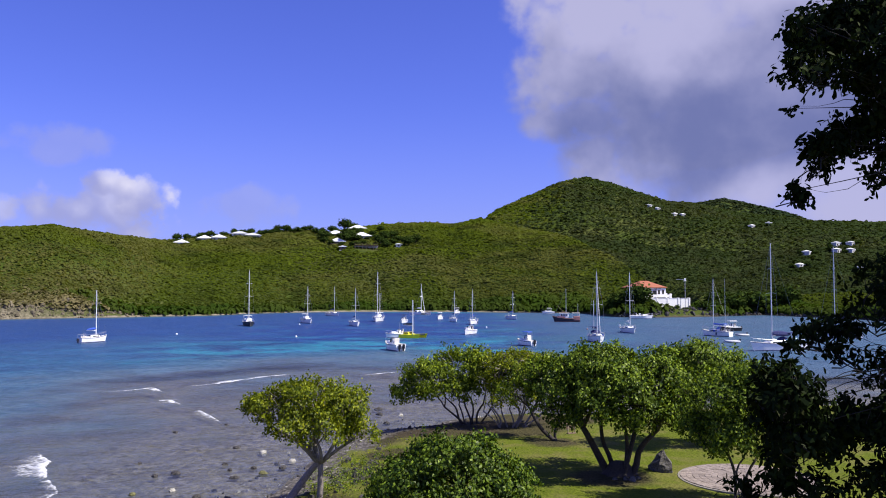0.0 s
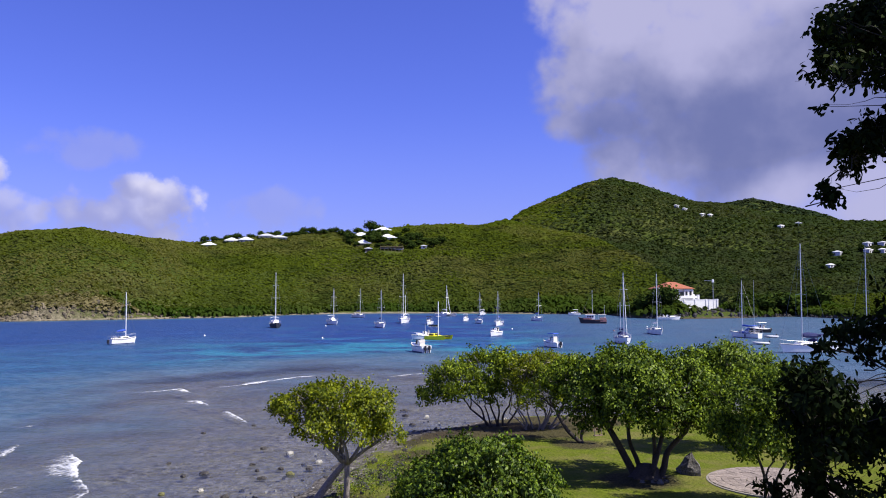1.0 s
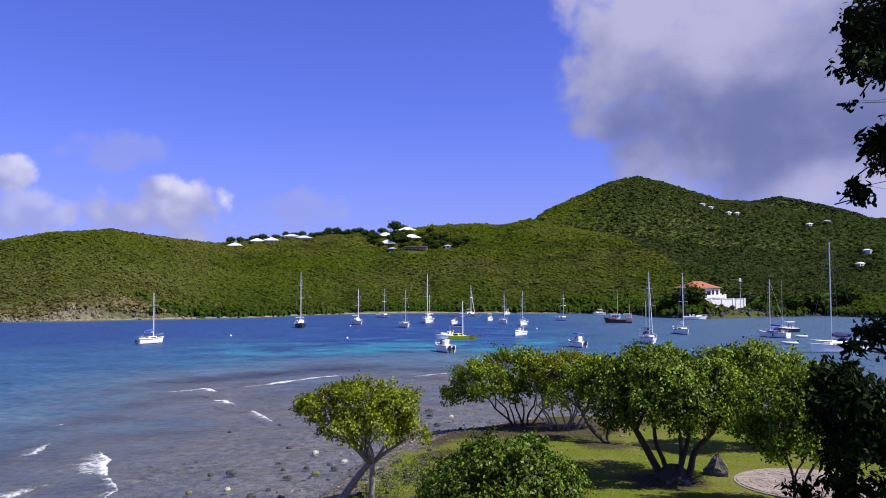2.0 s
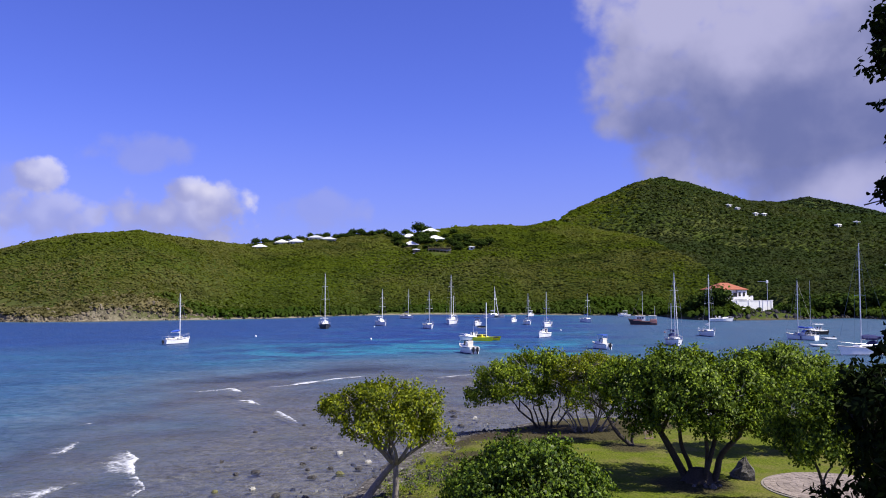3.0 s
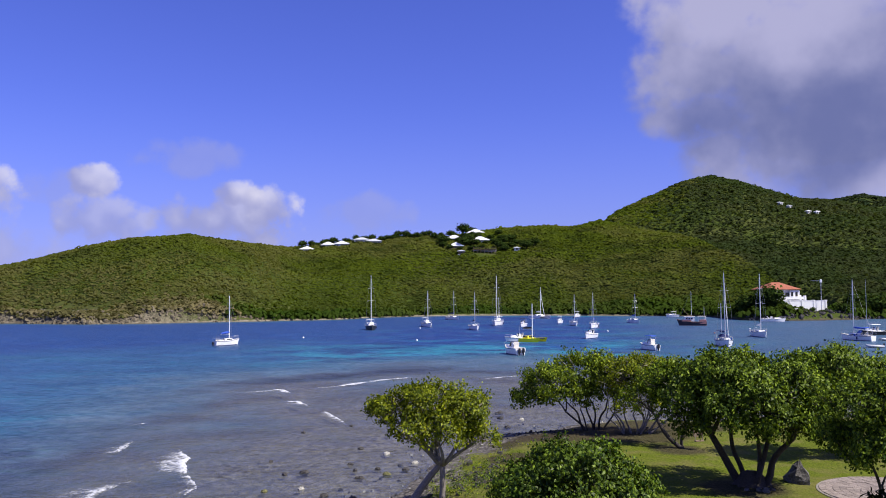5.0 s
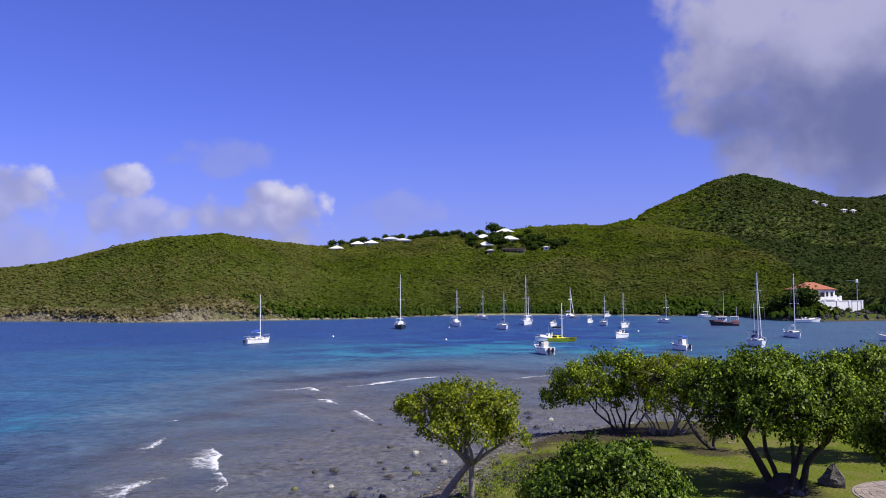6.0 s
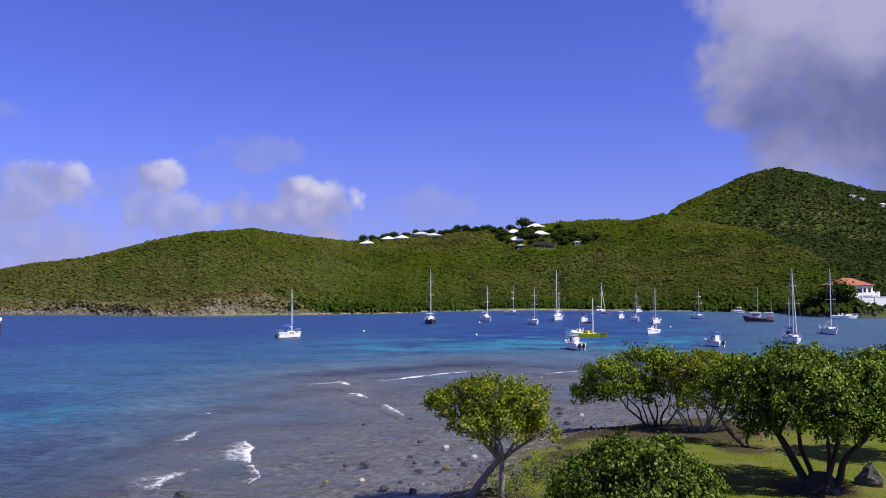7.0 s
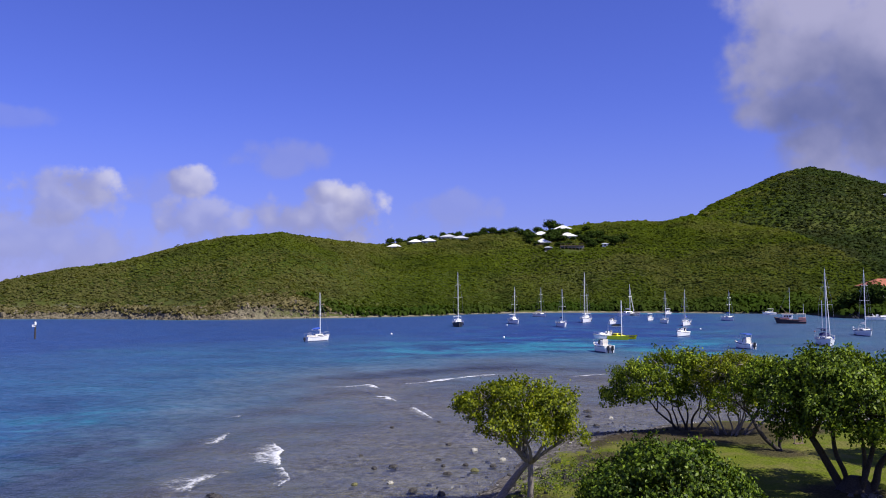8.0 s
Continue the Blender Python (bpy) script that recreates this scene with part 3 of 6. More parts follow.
    return finish(m, n, p.outputs[0], relief, 0.7, 0.5 if hills else 0.06, p.inputs["Normal"])


me = bulk("ground", V, F, True)
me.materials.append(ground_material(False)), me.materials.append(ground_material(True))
ring = np.repeat(np.arange(len(RAD) - 1), len(AZ))
me.polygons.foreach_set("material_index", (RAD[ring] > 160).astype(np.int32))
tagged(new("ground", me), "grassy headland, shingle shore, shallow bed and wooded hillside soil", "ground", kind="structure")

# ---- water ----
AZW = np.concatenate([np.arange(-55, 42, 0.5), np.arange(42, 305, 4.0)])
RADW = np.concatenate([[3, 15], np.geomspace(25, 200, 110), np.geomspace(205, 1000, 40), [1500, 2500, 4700]])
V, F = fan(AZW, RADW, lambda x, y: (0.012 * wave(x, y, 0.8) + 0.008 * wave(x, y, 2.1, 1.0)) * np.clip(1.6 - np.hypot(x, y) / 80, 0, 1))
me = bulk("water", V, F, True)
deep = np.clip(-land_z(V[:, 0], V[:, 1]), 0, 9)
att = me.attributes.new("depth", "FLOAT", "POINT")
att.data.foreach_set("value", deep.astype(np.float32))
m, n = material("sea water")
co = n.add("ShaderNodeNewGeometry").outputs["Position"]
at = n.add("ShaderNodeAttribute")
at.attribute_name = "depth"
depth = at.outputs["Fac"]
streak = n.noise(co, 0.03, 6.0, 0.66, (0.5, 1.5, 1))
patch = n.noise(co, 0.06, 6.0, 0.65)
dd = n.math("ADD", depth, n.math("MULTIPLY", n.math("SUBTRACT", patch, 0.5), 3.0))
ramp = n.add("ShaderNodeValToRGB")
n.put(n.math("DIVIDE", dd, 6.0, True), ramp.inputs[0])
cr = ramp.color_ramp
for k, (pos, c) in enumerate([(0.0, (0.150, 0.155, 0.165)), (0.18, (0.088, 0.132, 0.168)), (0.36, (0.040, 0.112, 0.165)), (0.6, (0.009, 0.078, 0.215)), (0.8, (0.004, 0.042, 0.175)), (1.0, (0.004, 0.036, 0.165))]):
    stop = cr.elements[k] if k < 2 else cr.elements.new(pos)
    stop.position, stop.color = pos, (*c, 1)
body = n.mix(n.math("MULTIPLY", n.step(streak, 0.47, 0.60, 0.0, 0.9), n.step(dd, 1.5, 3.2)), ramp.outputs[0], (0.012, 0.115, 0.19))
body = n.mix(n.step(dd, 5.2, 6.4, 0.0, 1.0), body, (0.004, 0.036, 0.165))
spot = n.add("ShaderNodeSeparateXYZ")
n.put(co, spot.inputs[0])
weed = n.math("MULTIPLY", n.step(n.noise(co, 0.17, 5.0, 0.65), 0.33, 0.52, 0.0, 0.9), n.math("MULTIPLY", n.step(spot.outputs[1], 44.0, 64.0, 1.0, 0.0), n.math("MULTIPLY", n.step(dd, 0.5, 1.4), n.step(dd, 1.7, 2.8, 1.0, 0.12))))
body = n.mix(weed, body, (0.034, 0.046, 0.066))   # weed beds inshore
band = n.noise(co, 0.085, 5.0, 0.62, (0.8, 1.0, 1), 0.5)   # sand and weed alternating under the deeper water
outer = n.math("MULTIPLY", n.step(dd, 1.6, 2.6), n.step(dd, 4.4, 5.6, 1.0, 0.25))
outer = n.math("MULTIPLY", outer, n.math("MULTIPLY", n.step(spot.outputs[0], -85.0, -35.0, 0.08, 1.0), n.step(spot.outputs[0], 4.0, 24.0, 1.0, 0.12)))
body = n.mix(n.step(n.math("SUBTRACT", spot.outputs[0], n.math("MULTIPLY", spot.outputs[1], 0.05)), -4.0, 26.0, 0.0, 0.75), body, (0.034, 0.082, 0.150))   # greyer inner bay: the clouds' reflection put into the body colour
body = n.mix(n.math("MULTIPLY", outer, n.step(band, 0.51, 0.58, 0.0, 0.8)), body, (0.022, 0.205, 0.275))
body = n.mix(n.math("MULTIPLY", outer, n.step(band, 0.40, 0.48, 0.85, 0.0)), body, (0.004, 0.022, 0.090))
open_side = n.math("MULTIPLY", n.step(spot.outputs[0], -62.0, -26.0, 0.72, 0.0), n.math("MULTIPLY", n.step(dd, 1.0, 2.0), n.step(dd, 4.5, 7.0, 1.0, 0.4)))
body = n.mix(open_side, body, (0.023, 0.082, 0.165))
gust = n.noise(co, 0.13, 4.0, 0.6, (0.8, 1.0, 1))
body = n.mix(1.0, body, n.mix(n.step(gust, 0.33, 0.67), (0.74, 0.78, 0.80), (1.10, 1.08, 1.05)), "MULTIPLY")
wrinkle = n.noise(co, 1.15, 3.0, 0.55, (0.8, 0.8, 1), 0.6)
body = n.mix(n.step(dd, 0.6, 1.8, 0.35, 1.0), body, n.mix(n.step(wrinkle, 0.38, 0.62), (0.66, 0.73, 0.78), (1.20, 1.17, 1.14)), "MULTIPLY")
chop = n.math("ADD", n.math("MULTIPLY", n.noise(co, 1.4, 4.0, 0.6, (0.8, 1.0, 1)), 0.6), n.math("MULTIPLY", n.noise(co, 0.22, 3.0, 0.5, (0.8, 1.3, 1)), 1.6))
bmp = n.add("ShaderNodeBump")
bmp.inputs["Strength"].default_value, bmp.inputs["Distance"].default_value = 1.0, 0.6
n.put(chop, bmp.inputs["Height"])
dif, tra, gls = n.add("ShaderNodeBsdfDiffuse"), n.add("ShaderNodeBsdfTransparent"), n.add("ShaderNodeBsdfGlossy")
n.put(body, dif.inputs[0]), n.put(bmp.outputs[0], gls.inputs["Normal"])
tra.inputs[0].default_value = (0.86, 0.88, 0.88, 1)
gls.inputs["Roughness"].default_value = 0.3
fr = n.add("ShaderNodeFresnel")
fr.inputs["IOR"].default_value = 1.33
n.put(bmp.outputs[0], fr.inputs["Normal"])
ms, mg = n.add("ShaderNodeMixShader"), n.add("ShaderNodeMixShader")
n.put(n.step(dd, 0.1, 1.5, 0.06, 1.0), ms.inputs[0]), n.put(tra.outputs[0], ms.inputs[1]), n.put(dif.outputs[0], ms.inputs[2])
n.put(n.math("MULTIPLY", fr.outputs[0], 0.62), mg.inputs[0]), n.put(ms.outputs[0], mg.inputs[1]), n.put(gls.outputs[0], mg.inputs[2])
finish(m, n, mg.outputs[0])
me.materials.append(m)
tagged(new("water", me), "clear bay water, brown over the reef flat, turquoise then deep blue", "sea", kind="structure")


# ---- woods on the hills ----
def clump_shape(rng, leaves):
    """A dome of leafy tufts, one quad each, about one unit wide and high."""
    a = rng.uniform(0, 2 * pi, leaves)
    s = rng.uniform(0.0, 1.0, leaves) ** 0.6
    up = np.sqrt(1 - (0.96 * s) ** 2)
    c = np.stack([s * np.cos(a), s * np.sin(a), up * rng.uniform(0.78, 1.1, leaves)], 1) * rng.uniform(0.78, 1.08, (leaves, 1))
    nrm = c + rng.normal(0, 0.16, (leaves, 3))
    nrm /= np.linalg.norm(nrm, axis=1, keepdims=True)
    t = np.cross(nrm, rng.normal(0, 1, (leaves, 3)))
    t /= np.linalg.norm(t, axis=1, keepdims=True)
    b = np.cross(nrm, t)
    h = rng.uniform(0.26, 0.46, (leaves, 1)) * (14 / leaves) ** 0.4
    return np.stack([c - t * h, c - b * h * 0.9, c + t * h * 1.15, c + b * h * 0.8], 1)


def scatter(name, x, y, z, size, tall, mat, label, seed, leaves=15):
    rng = np.random.default_rng(seed)
    shapes = [clump_shape(rng, leaves) for _ in range(9)]
    pick, turn = rng.integers(0, 9, len(x)), rng.uniform(0, 2 * pi, len(x))
    S = np.stack(shapes)[pick]
    c, s = np.cos(turn)[:, None, None], np.sin(turn)[:, None, None]
    X = S[..., 0] * c - S[..., 1] * s
    Y = S[..., 0] * s + S[..., 1] * c
    P = np.stack([x[:, None, None] + X * size[:, None, None], y[:, None, None] + Y * size[:, None, None], z[:, None, None] + S[..., 2] * (size * tall)[:, None, None]], -1)
    # tufts take the light as the rounded crown they belong to
    face = np.cross(P[:, :, 2] - P[:, :, 0], P[:, :, 3] - P[:, :, 1])
    face /= np.linalg.norm(face, axis=-1, keepdims=True) + 1e-9
    dome = np.stack([X, Y, S[..., 2] * 0.9 + 0.12], -1)
    dome /= np.linalg.norm(dome, axis=-1, keepdims=True) + 1e-9
    face *= np.sign((face * dome.mean(2)).sum(-1, keepdims=True))
    nrm = dome * 0.42 + face[:, :, None, :] * 0.16 + np.array([0.0, -0.06, 0.5])
    nrm /= np.linalg.norm(nrm, axis=-1, keepdims=True) + 1e-9
    P = P.reshape(-1, 3)
    me = bulk(name, P, np.arange(len(P)).reshape(-1, 4), True)
    me.attributes.new("custom_normal", "FLOAT_VECTOR", "POINT").data.foreach_set("vector", np.ascontiguousarray(nrm, dtype=np.float32).ravel())
    me.materials.append(mat)
    return tagged(new(name, me), label, "trees", kind="stuff")


rng = np.random.default_rng(5)
CLEAR = []   # plots kept open round the houses: x, y, radius


def woods():
    spots = []
    for step, near, far in ((1.65, 300, 640), (3.3, 640, 1090)):
        gx, gy = np.meshgrid(np.arange(-560, 640, step), np.arange(180, 1090, step))
        q = np.stack([gx.ravel(), gy.ravel()], 1) + rng.uniform(-0.5, 0.5, (gx.size, 2)) * step
        r = np.hypot(q[:, 0], q[:, 1])
        spots.append(q[(r > near) & (r <= far)])
    x, y = np.concatenate(spots).T
    az, d = np.degrees(np.arctan2(x, y)), np.hypot(x, y)
    keep = (az > -54) & (az < 33)
    x, y, az, d = x[keep], y[keep], az[keep], d[keep]
    z = land_z(x, y)
    shore = np.interp(az, SHORE[:, 0], SHORE[:, 1])
    top = np.maximum(np.interp(az, NEAR_RIDGE[:, 0], NEAR_RIDGE[:, 1]), np.where(az > 0, 1040, 0)) + 30
    ok = (z > 1.3) & (d - shore > 3) & (d < top)
    ok &= (az > -22) | (rng.uniform(0, 1, len(x)) < np.clip((z - 1 + 3 * wave(x, y, 0.12, 4.0)) / 8, 0.55, 1))   # thin on the rocky foot of the point
    for cx, cy, r in CLEAR:
        ok &= np.hypot(x - cx, y - cy) > r
    x, y, z, d = x[ok], y[ok], z[ok], d[ok]
    size = rng.uniform(0.95, 1.65, len(x)) * np.where(d > 640, 1.2, 1.0) * np.clip(d / 480, 0.92, 1.55) * np.where(rng.uniform(0, 1, len(x)) < 0.10, 1.5, 1.0)
    low = np.clip((d - np.interp(np.degrees(np.arctan2(x, y)), SHORE[:, 0], SHORE[:, 1])) / 40, 0.8, 1)
    az = np.degrees(np.arctan2(x, y))
    # woods past the near ridge take the leaf colour with cloud shadow in it
    beyond = d - np.interp(az, NEAR_RIDGE[:, 0], NEAR_RIDGE[:, 1]) + 25 * wave(x, y, 0.03, 2.0)
    upper = (beyond > -25) & (rng.uniform(0, 1, len(x)) < (az - 5.0 + 1.4 * wave(x, y, 0.02, 1.0)) / 4.5)
    tall = rng.uniform(0.45, 0.8, len(x)) * np.where(rng.uniform(0, 1, len(x)) < 0.06, 1.35, 1.0)
    for sel, mat, name, lab, seed, leaves in ((~upper, SCRUB, "hill_woods", "dense dry tropical scrub covering the hillside", 6, 7), (upper, FOREST_SHADED, "mountain_forest", "mountain forest, darkened in colour as under cloud shadow", 9, 7)):
        scatter(name, x[sel], y[sel], z[sel] - 0.12 * size[sel], (size * low)[sel], tall[sel], mat, lab, seed, leaves)
    # bleached brush between the rocks of the point
    n = 5200
    az = rng.uniform(-48, -19.5, n)
    d = np.interp(az, SHORE[:, 0], SHORE[:, 1]) + 2.5 + np.abs(rng.normal(0, 11, n))
    x, y = d * np.sin(np.radians(az)), d * np.cos(np.radians(az))
    z = land_z(x, y)
    ok = z > 1.2
    scatter("dry_brush", x[ok], y[ok], z[ok] - 0.2, rng.uniform(0.5, 1.7, ok.sum()), rng.uniform(0.6, 1.0, ok.sum()), DRYGRASS, "bleached brush and dry grass on the rocky point", 17, 13)
    # a greener belt of low trees behind the beach
    n = 5200
    az = rng.uniform(-25, 34, n)
    az = az[rng.uniform(0, 1, n) < np.clip((az + 25) / 9, 0.08, 1)]
    n = len(az)
    sh = np.interp(az, SHORE[:, 0], SHORE[:, 1])
    d = sh + rng.uniform(1.5, 30, n)
    x, y = d * np.sin(np.radians(az)), d * np.cos(np.radians(az))
    z = land_z(x, y)
    ok = z > 0.5
    for cx, cy, r in CLEAR:
        ok &= np.hypot(x - cx, y - cy) > r
    x, y, z = x[ok], y[ok], z[ok]
    scatter("shore_thicket", x, y, z - 0.4, rng.uniform(1.3, 2.9, len(x)), rng.uniform(0.9, 1.5, len(x)), SHORE_GREEN, "bright green thicket of low trees behind the beach", 7, 17)
    # far range
    n = 5500
    az = rng.uniform(9, 32, n)
    d = np.sqrt(rng.uniform(1080 ** 2, 1460 ** 2, n))
    x, y = d * np.sin(np.radians(az)), d * np.cos(np.radians(az))
    scatter("far_woods", x, y, land_z(x, y) - 0.5, rng.uniform(3, 6.5, n), rng.uniform(0.4, 0.65, n), FARLEAF, "dark green woods on the far ridge", 8, 10)


# ---- trees ----
LEAF_QUAD = np.array([(0, 0, 0), (0.33, 0.5, 0.10), (0, 1, -0.08), (-0.33, 0.5, 0.10)])
LEAF_LONG = np.array([(0, 0, 0), (0.17, 0.38, 0.05), (0.23, 0.72, 0.05), (0, 1, -0.03), (-0.23, 0.72, 0.05), (-0.17, 0.38, 0.05)])


def leaf_cloud(rng, centres, facing, per, size, spread, shape=LEAF_QUAD):
    """Rosettes of leaves at twig ends. Returns how each leaf meets the light, and its vertices (leaves, k, 3)."""
    n = len(centres) * per
    c = np.repeat(centres, per, 0) + rng.normal(0, spread, (n, 3))
    f = np.repeat(facing, per, 0) + rng.normal(0, 0.72, (n, 3))
    f /= np.linalg.norm(f, axis=1, keepdims=True) + 1e-9
    along = rng.normal(0, 1, (n, 3))
    along -= f * (along * f).sum(1, keepdims=True)
    along += np.array([0, 0, -0.5])
    along /= np.linalg.norm(along, axis=1, keepdims=True) + 1e-9
    across = np.cross(along, f)
    s = size * rng.uniform(0.65, 1.25, (n, 1, 1))
    lit = f * 0.85 + np.repeat(facing, per, 0) * 0.35   # tufts catch the light together
    lit /= np.linalg.norm(lit, axis=1, keepdims=True) + 1e-9
    return lit, c[:, None, :] + s * (shape[None, :, 0:1] * across[:, None, :] + shape[None, :, 1:2] * along[:, None, :] + shape[None, :, 2:3] * f[:, None, :])


def leaf_mesh(name, leaves, mat):
    lit, L = leaves
    n, k = L.shape[:2]
    me = bulk(name, L.reshape(-1, 3), np.arange(n * k).reshape(-1, k), True)
    me.attributes.new("custom_normal", "FLOAT_VECTOR", "POINT").data.foreach_set("vector", np.repeat(lit, k, 0).astype(np.float32).ravel())
    me.materials.append(mat)
    return me


def bend(rng, a, b, sag=0.15, steps=5, jitter=0.06):
    """A crooked but smooth line from a to b."""
    a, b = np.array(a, float), np.array(b, float)
    ln = np.linalg.norm(b - a)
    s1, s2 = rng.normal(0, jitter * ln, 3), rng.normal(0, jitter * ln * 0.6, 3)
    out = []
    for i in range(steps + 1):
        u = i / steps
        p = a + (b - a) * u + s1 * sin(pi * u) + s2 * sin(2 * pi * u)
        p[2] += sag * ln * sin(pi * u) * (1 - u * 0.4)
        out.append(p)
    return out


def tree(name, x, y, z, stems, blobs, leaf_mat, bark, label, seed, twigs=900, per=8, leaf=0.17, spread=0.13, shape=LEAF_QUAD, bare=0.0, hollow=0.4, category="tree", extra_limbs=2, slim=1.0, weight=None, wob=0.08, tufty=13):
    """A tree: stems are (base dx, dy, radius, fork (x, y, z), numbers of the blobs it carries); blobs are (dx, dy, dz, rx, ry, rz)."""
    rng = np.random.default_rng(seed)
    root = thing(name, x, y, z, 0, label, category)
    B = np.array(blobs, float)
    for k, (dx, dy, r, fork, carried) in enumerate(stems):
        g = Geo()
        fork = np.array(fork, float)
        trunk = bend(rng, (dx, dy, -0.35), fork, -0.04, 8, 0.065)
        g.tube(trunk, [r * (1.4 if i == 0 else 1.12 - 0.05 * i) for i in range(9)], 9)
        for b in carried:
            end = B[b, :3] + np.array([0, 0, B[b, 5] * 0.25])
            limb = bend(rng, fork, end, 0.05, 7, wob)
            g.tube(limb, [r * slim * q for q in (0.66, 0.56, 0.48, 0.40, 0.33, 0.27, 0.2, 0.12)], 7)
            for _ in range(extra_limbs + 2):
                way = rng.normal(0, 1, 3)
                way[2] = abs(way[2]) * 0.7
                way /= np.linalg.norm(way)
                st = limb[rng.integers(2, 6)]
                tip = B[b, :3] + way * B[b, 3:] * 0.8
                g.tube(bend(rng, st, tip, 0.05, 5, 0.1), [r * slim * q for q in (0.28, 0.23, 0.18, 0.14, 0.09, 0.04)], 5)
        part("trunk" if k == 0 else "stem", g, bark, root, "" if k else "grey twisted trunk and limbs", True)
    vol = (B[:, 3] * B[:, 4] * B[:, 5]) ** (2 / 3)
    if weight is not None:
        vol = vol * np.array(weight)
    groups = max(8, twigs // tufty)
    pick = rng.choice(len(B), groups, p=vol / vol.sum())
    way = rng.normal(0, 1, (groups, 3))
    way[:, 2] = np.where(way[:, 2] < -0.7, -way[:, 2] * 0.6, way[:, 2])
    way /= np.linalg.norm(way, axis=1, keepdims=True)
    depth = 1 - (1 - hollow) * rng.uniform(0, 1, (groups, 1)) ** 1.7
    bump = 1 + 0.13 * np.sin(way[:, :1] * 7 + pick[:, None]) * np.cos(way[:, 1:2] * 6 + pick[:, None] * 2) + rng.normal(0, 0.06, (groups, 1))
    ends = B[pick, :3] + way * B[pick, 3:] * depth * bump
    tuft = np.minimum((2.3 if leaf > 0.12 else 1.1) * leaf, B[pick, 3:].min(1) * 0.4)[:, None]
    ends, way = np.repeat(ends, tufty, 0) + np.clip(rng.normal(0, 1, (groups * tufty, 3)), -1.5, 1.5) * np.repeat(tuft, tufty, 0) * np.array([1, 1, 0.7]), np.repeat(way, tufty, 0)
    twigs = len(ends)
    inside = np.zeros(twigs, bool)
    for k in range(len(B)):
        inside |= (((ends - B[k, :3]) / (B[k, 3:] * 0.62)) ** 2).sum(1) < 1
    ends, way = ends[~inside], way[~inside]
    L = leaf_cloud(rng, ends, way * 0.85 + np.array([0.12, -0.1, 0.26]), per, leaf, spread, shape)
    crown = part("crown", leaf_mesh("crown", L, leaf_mat), leaf_mat, root, "crown of broad leaves in tufts")
    g = Geo()
    for e, w in zip(ends[::2], way[::2]):
        q = e - w * np.array([0.55, 0.55, 0.3]) * rng.uniform(0.5, 1.3) * (leaf / 0.17) ** 1.5 - np.array([0, 0, 0.25 * leaf / 0.17])
        g.tube([q, (q + e) / 2 + rng.normal(0, 0.2 * leaf, 3), e], [0.09 * leaf, 0.07 * leaf, 0.04 * leaf], 4)
    part("twig_growth", g, bark, crown)["kind"] = "stuff"
    if bare:
        g = Geo()
        for k in range(int(bare)):
            b = B[rng.integers(0, len(B))]
            w = rng.normal(0, 1, 3)
            w[2] = abs(w[2])
            w /= np.linalg.norm(w)
            e = b[:3] + w * b[3:] * rng.uniform(0.95, 1.12)
            g.tube([b[:3] + w * b[3:] * 0.5, b[:3] + w * b[3:] * 0.8 + rng.normal(0, 0.08, 3), e], [0.03, 0.02, 0.007], 4)
        part("bare_twig_growth", g, TWIG, crown, "bleached leafless twigs")["kind"] = "stuff"
    return root


# ---- boats ----
def hull_rings(length, beam, free, flare=0.78, transom=0.72, sheer=0.28, fine=2.0, n=14, draft=0.35):
    """Cross sections of a hull from stern (-x) to bow (+x); the deck edge is the last and first point of each."""
    rings = []
    for i in range(n):
        u = i / (n - 1)
        w = beam / 2 * (transom + (1 - transom) * sin(min(u / 0.45, 1) * pi / 2)) if u < 0.45 else beam / 2 * max(0.02, 1 - ((u - 0.45) / 0.55) ** fine)
        top = free * (1 + sheer * (u - 0.35) ** 2 * 2.2 + sheer * max(0, u - 0.6))
        x = -length / 2 + length * u * 0.94
        rake = 0.06 * length * max(0, u - 0.75) / 0.25
        r = []
        for q, (ww, zz) in enumerate([(1, top), (flare * 0.5 + 0.5, top * 0.5), (flare, 0.05), (flare * 0.55, -draft), (0, -draft * 1.3)]):
            r.append((x + rake * (zz / free if zz > 0 else 0), ww * w, zz))
        rings.append(r + [(px, -py, pz) for px, py, pz in r[-2::-1]])
    return rings


def hull_parts(root, length, beam, free, mat, stripe, deck_mat, **kw):
    rings = hull_rings(length, beam, free, **kw)
    hull = part("hull", Geo().loft(rings), mat, root, "", False)
    g = Geo()
    for i in range(len(rings) - 1):   # rubbing strake just outside the sheer
        for s in (0, -1):
            a, b = Vector(rings[i][s]), Vector(rings[i + 1][s])
            g.tube([a + Vector((0, 0, -0.05)), b + Vector((0, 0, -0.05))], 0.035, 4)
    part("rubbing_strake", g, stripe, hull)
    boot = Geo()
    sect = [[(p[0], p[1] * 1.012 + (0.012 if p[1] > 0 else -0.012), 0.02), (p[0], p[1] * 1.012 + (0.012 if p[1] > 0 else -0.012), 0.15)] for p in [r[2] for r in rings]]
    for sgn in (1, -1):
        boot.loft([[(x, y * sgn, z) for x, y, z in s2] for s2 in sect], False)
    part("boot_stripe", boot, stripe, hull)
    g = Geo()
    deck = [[(r[0][0], r[0][1] * 0.97, r[0][2] + 0.01), (r[0][0], 0, r[0][2] + 0.06), (r[-1][0], r[-1][1] * 0.97, r[-1][2] + 0.01)] for r in rings]
    g.loft(deck, False)
    part("deck", g, deck_mat, root)
    return rings


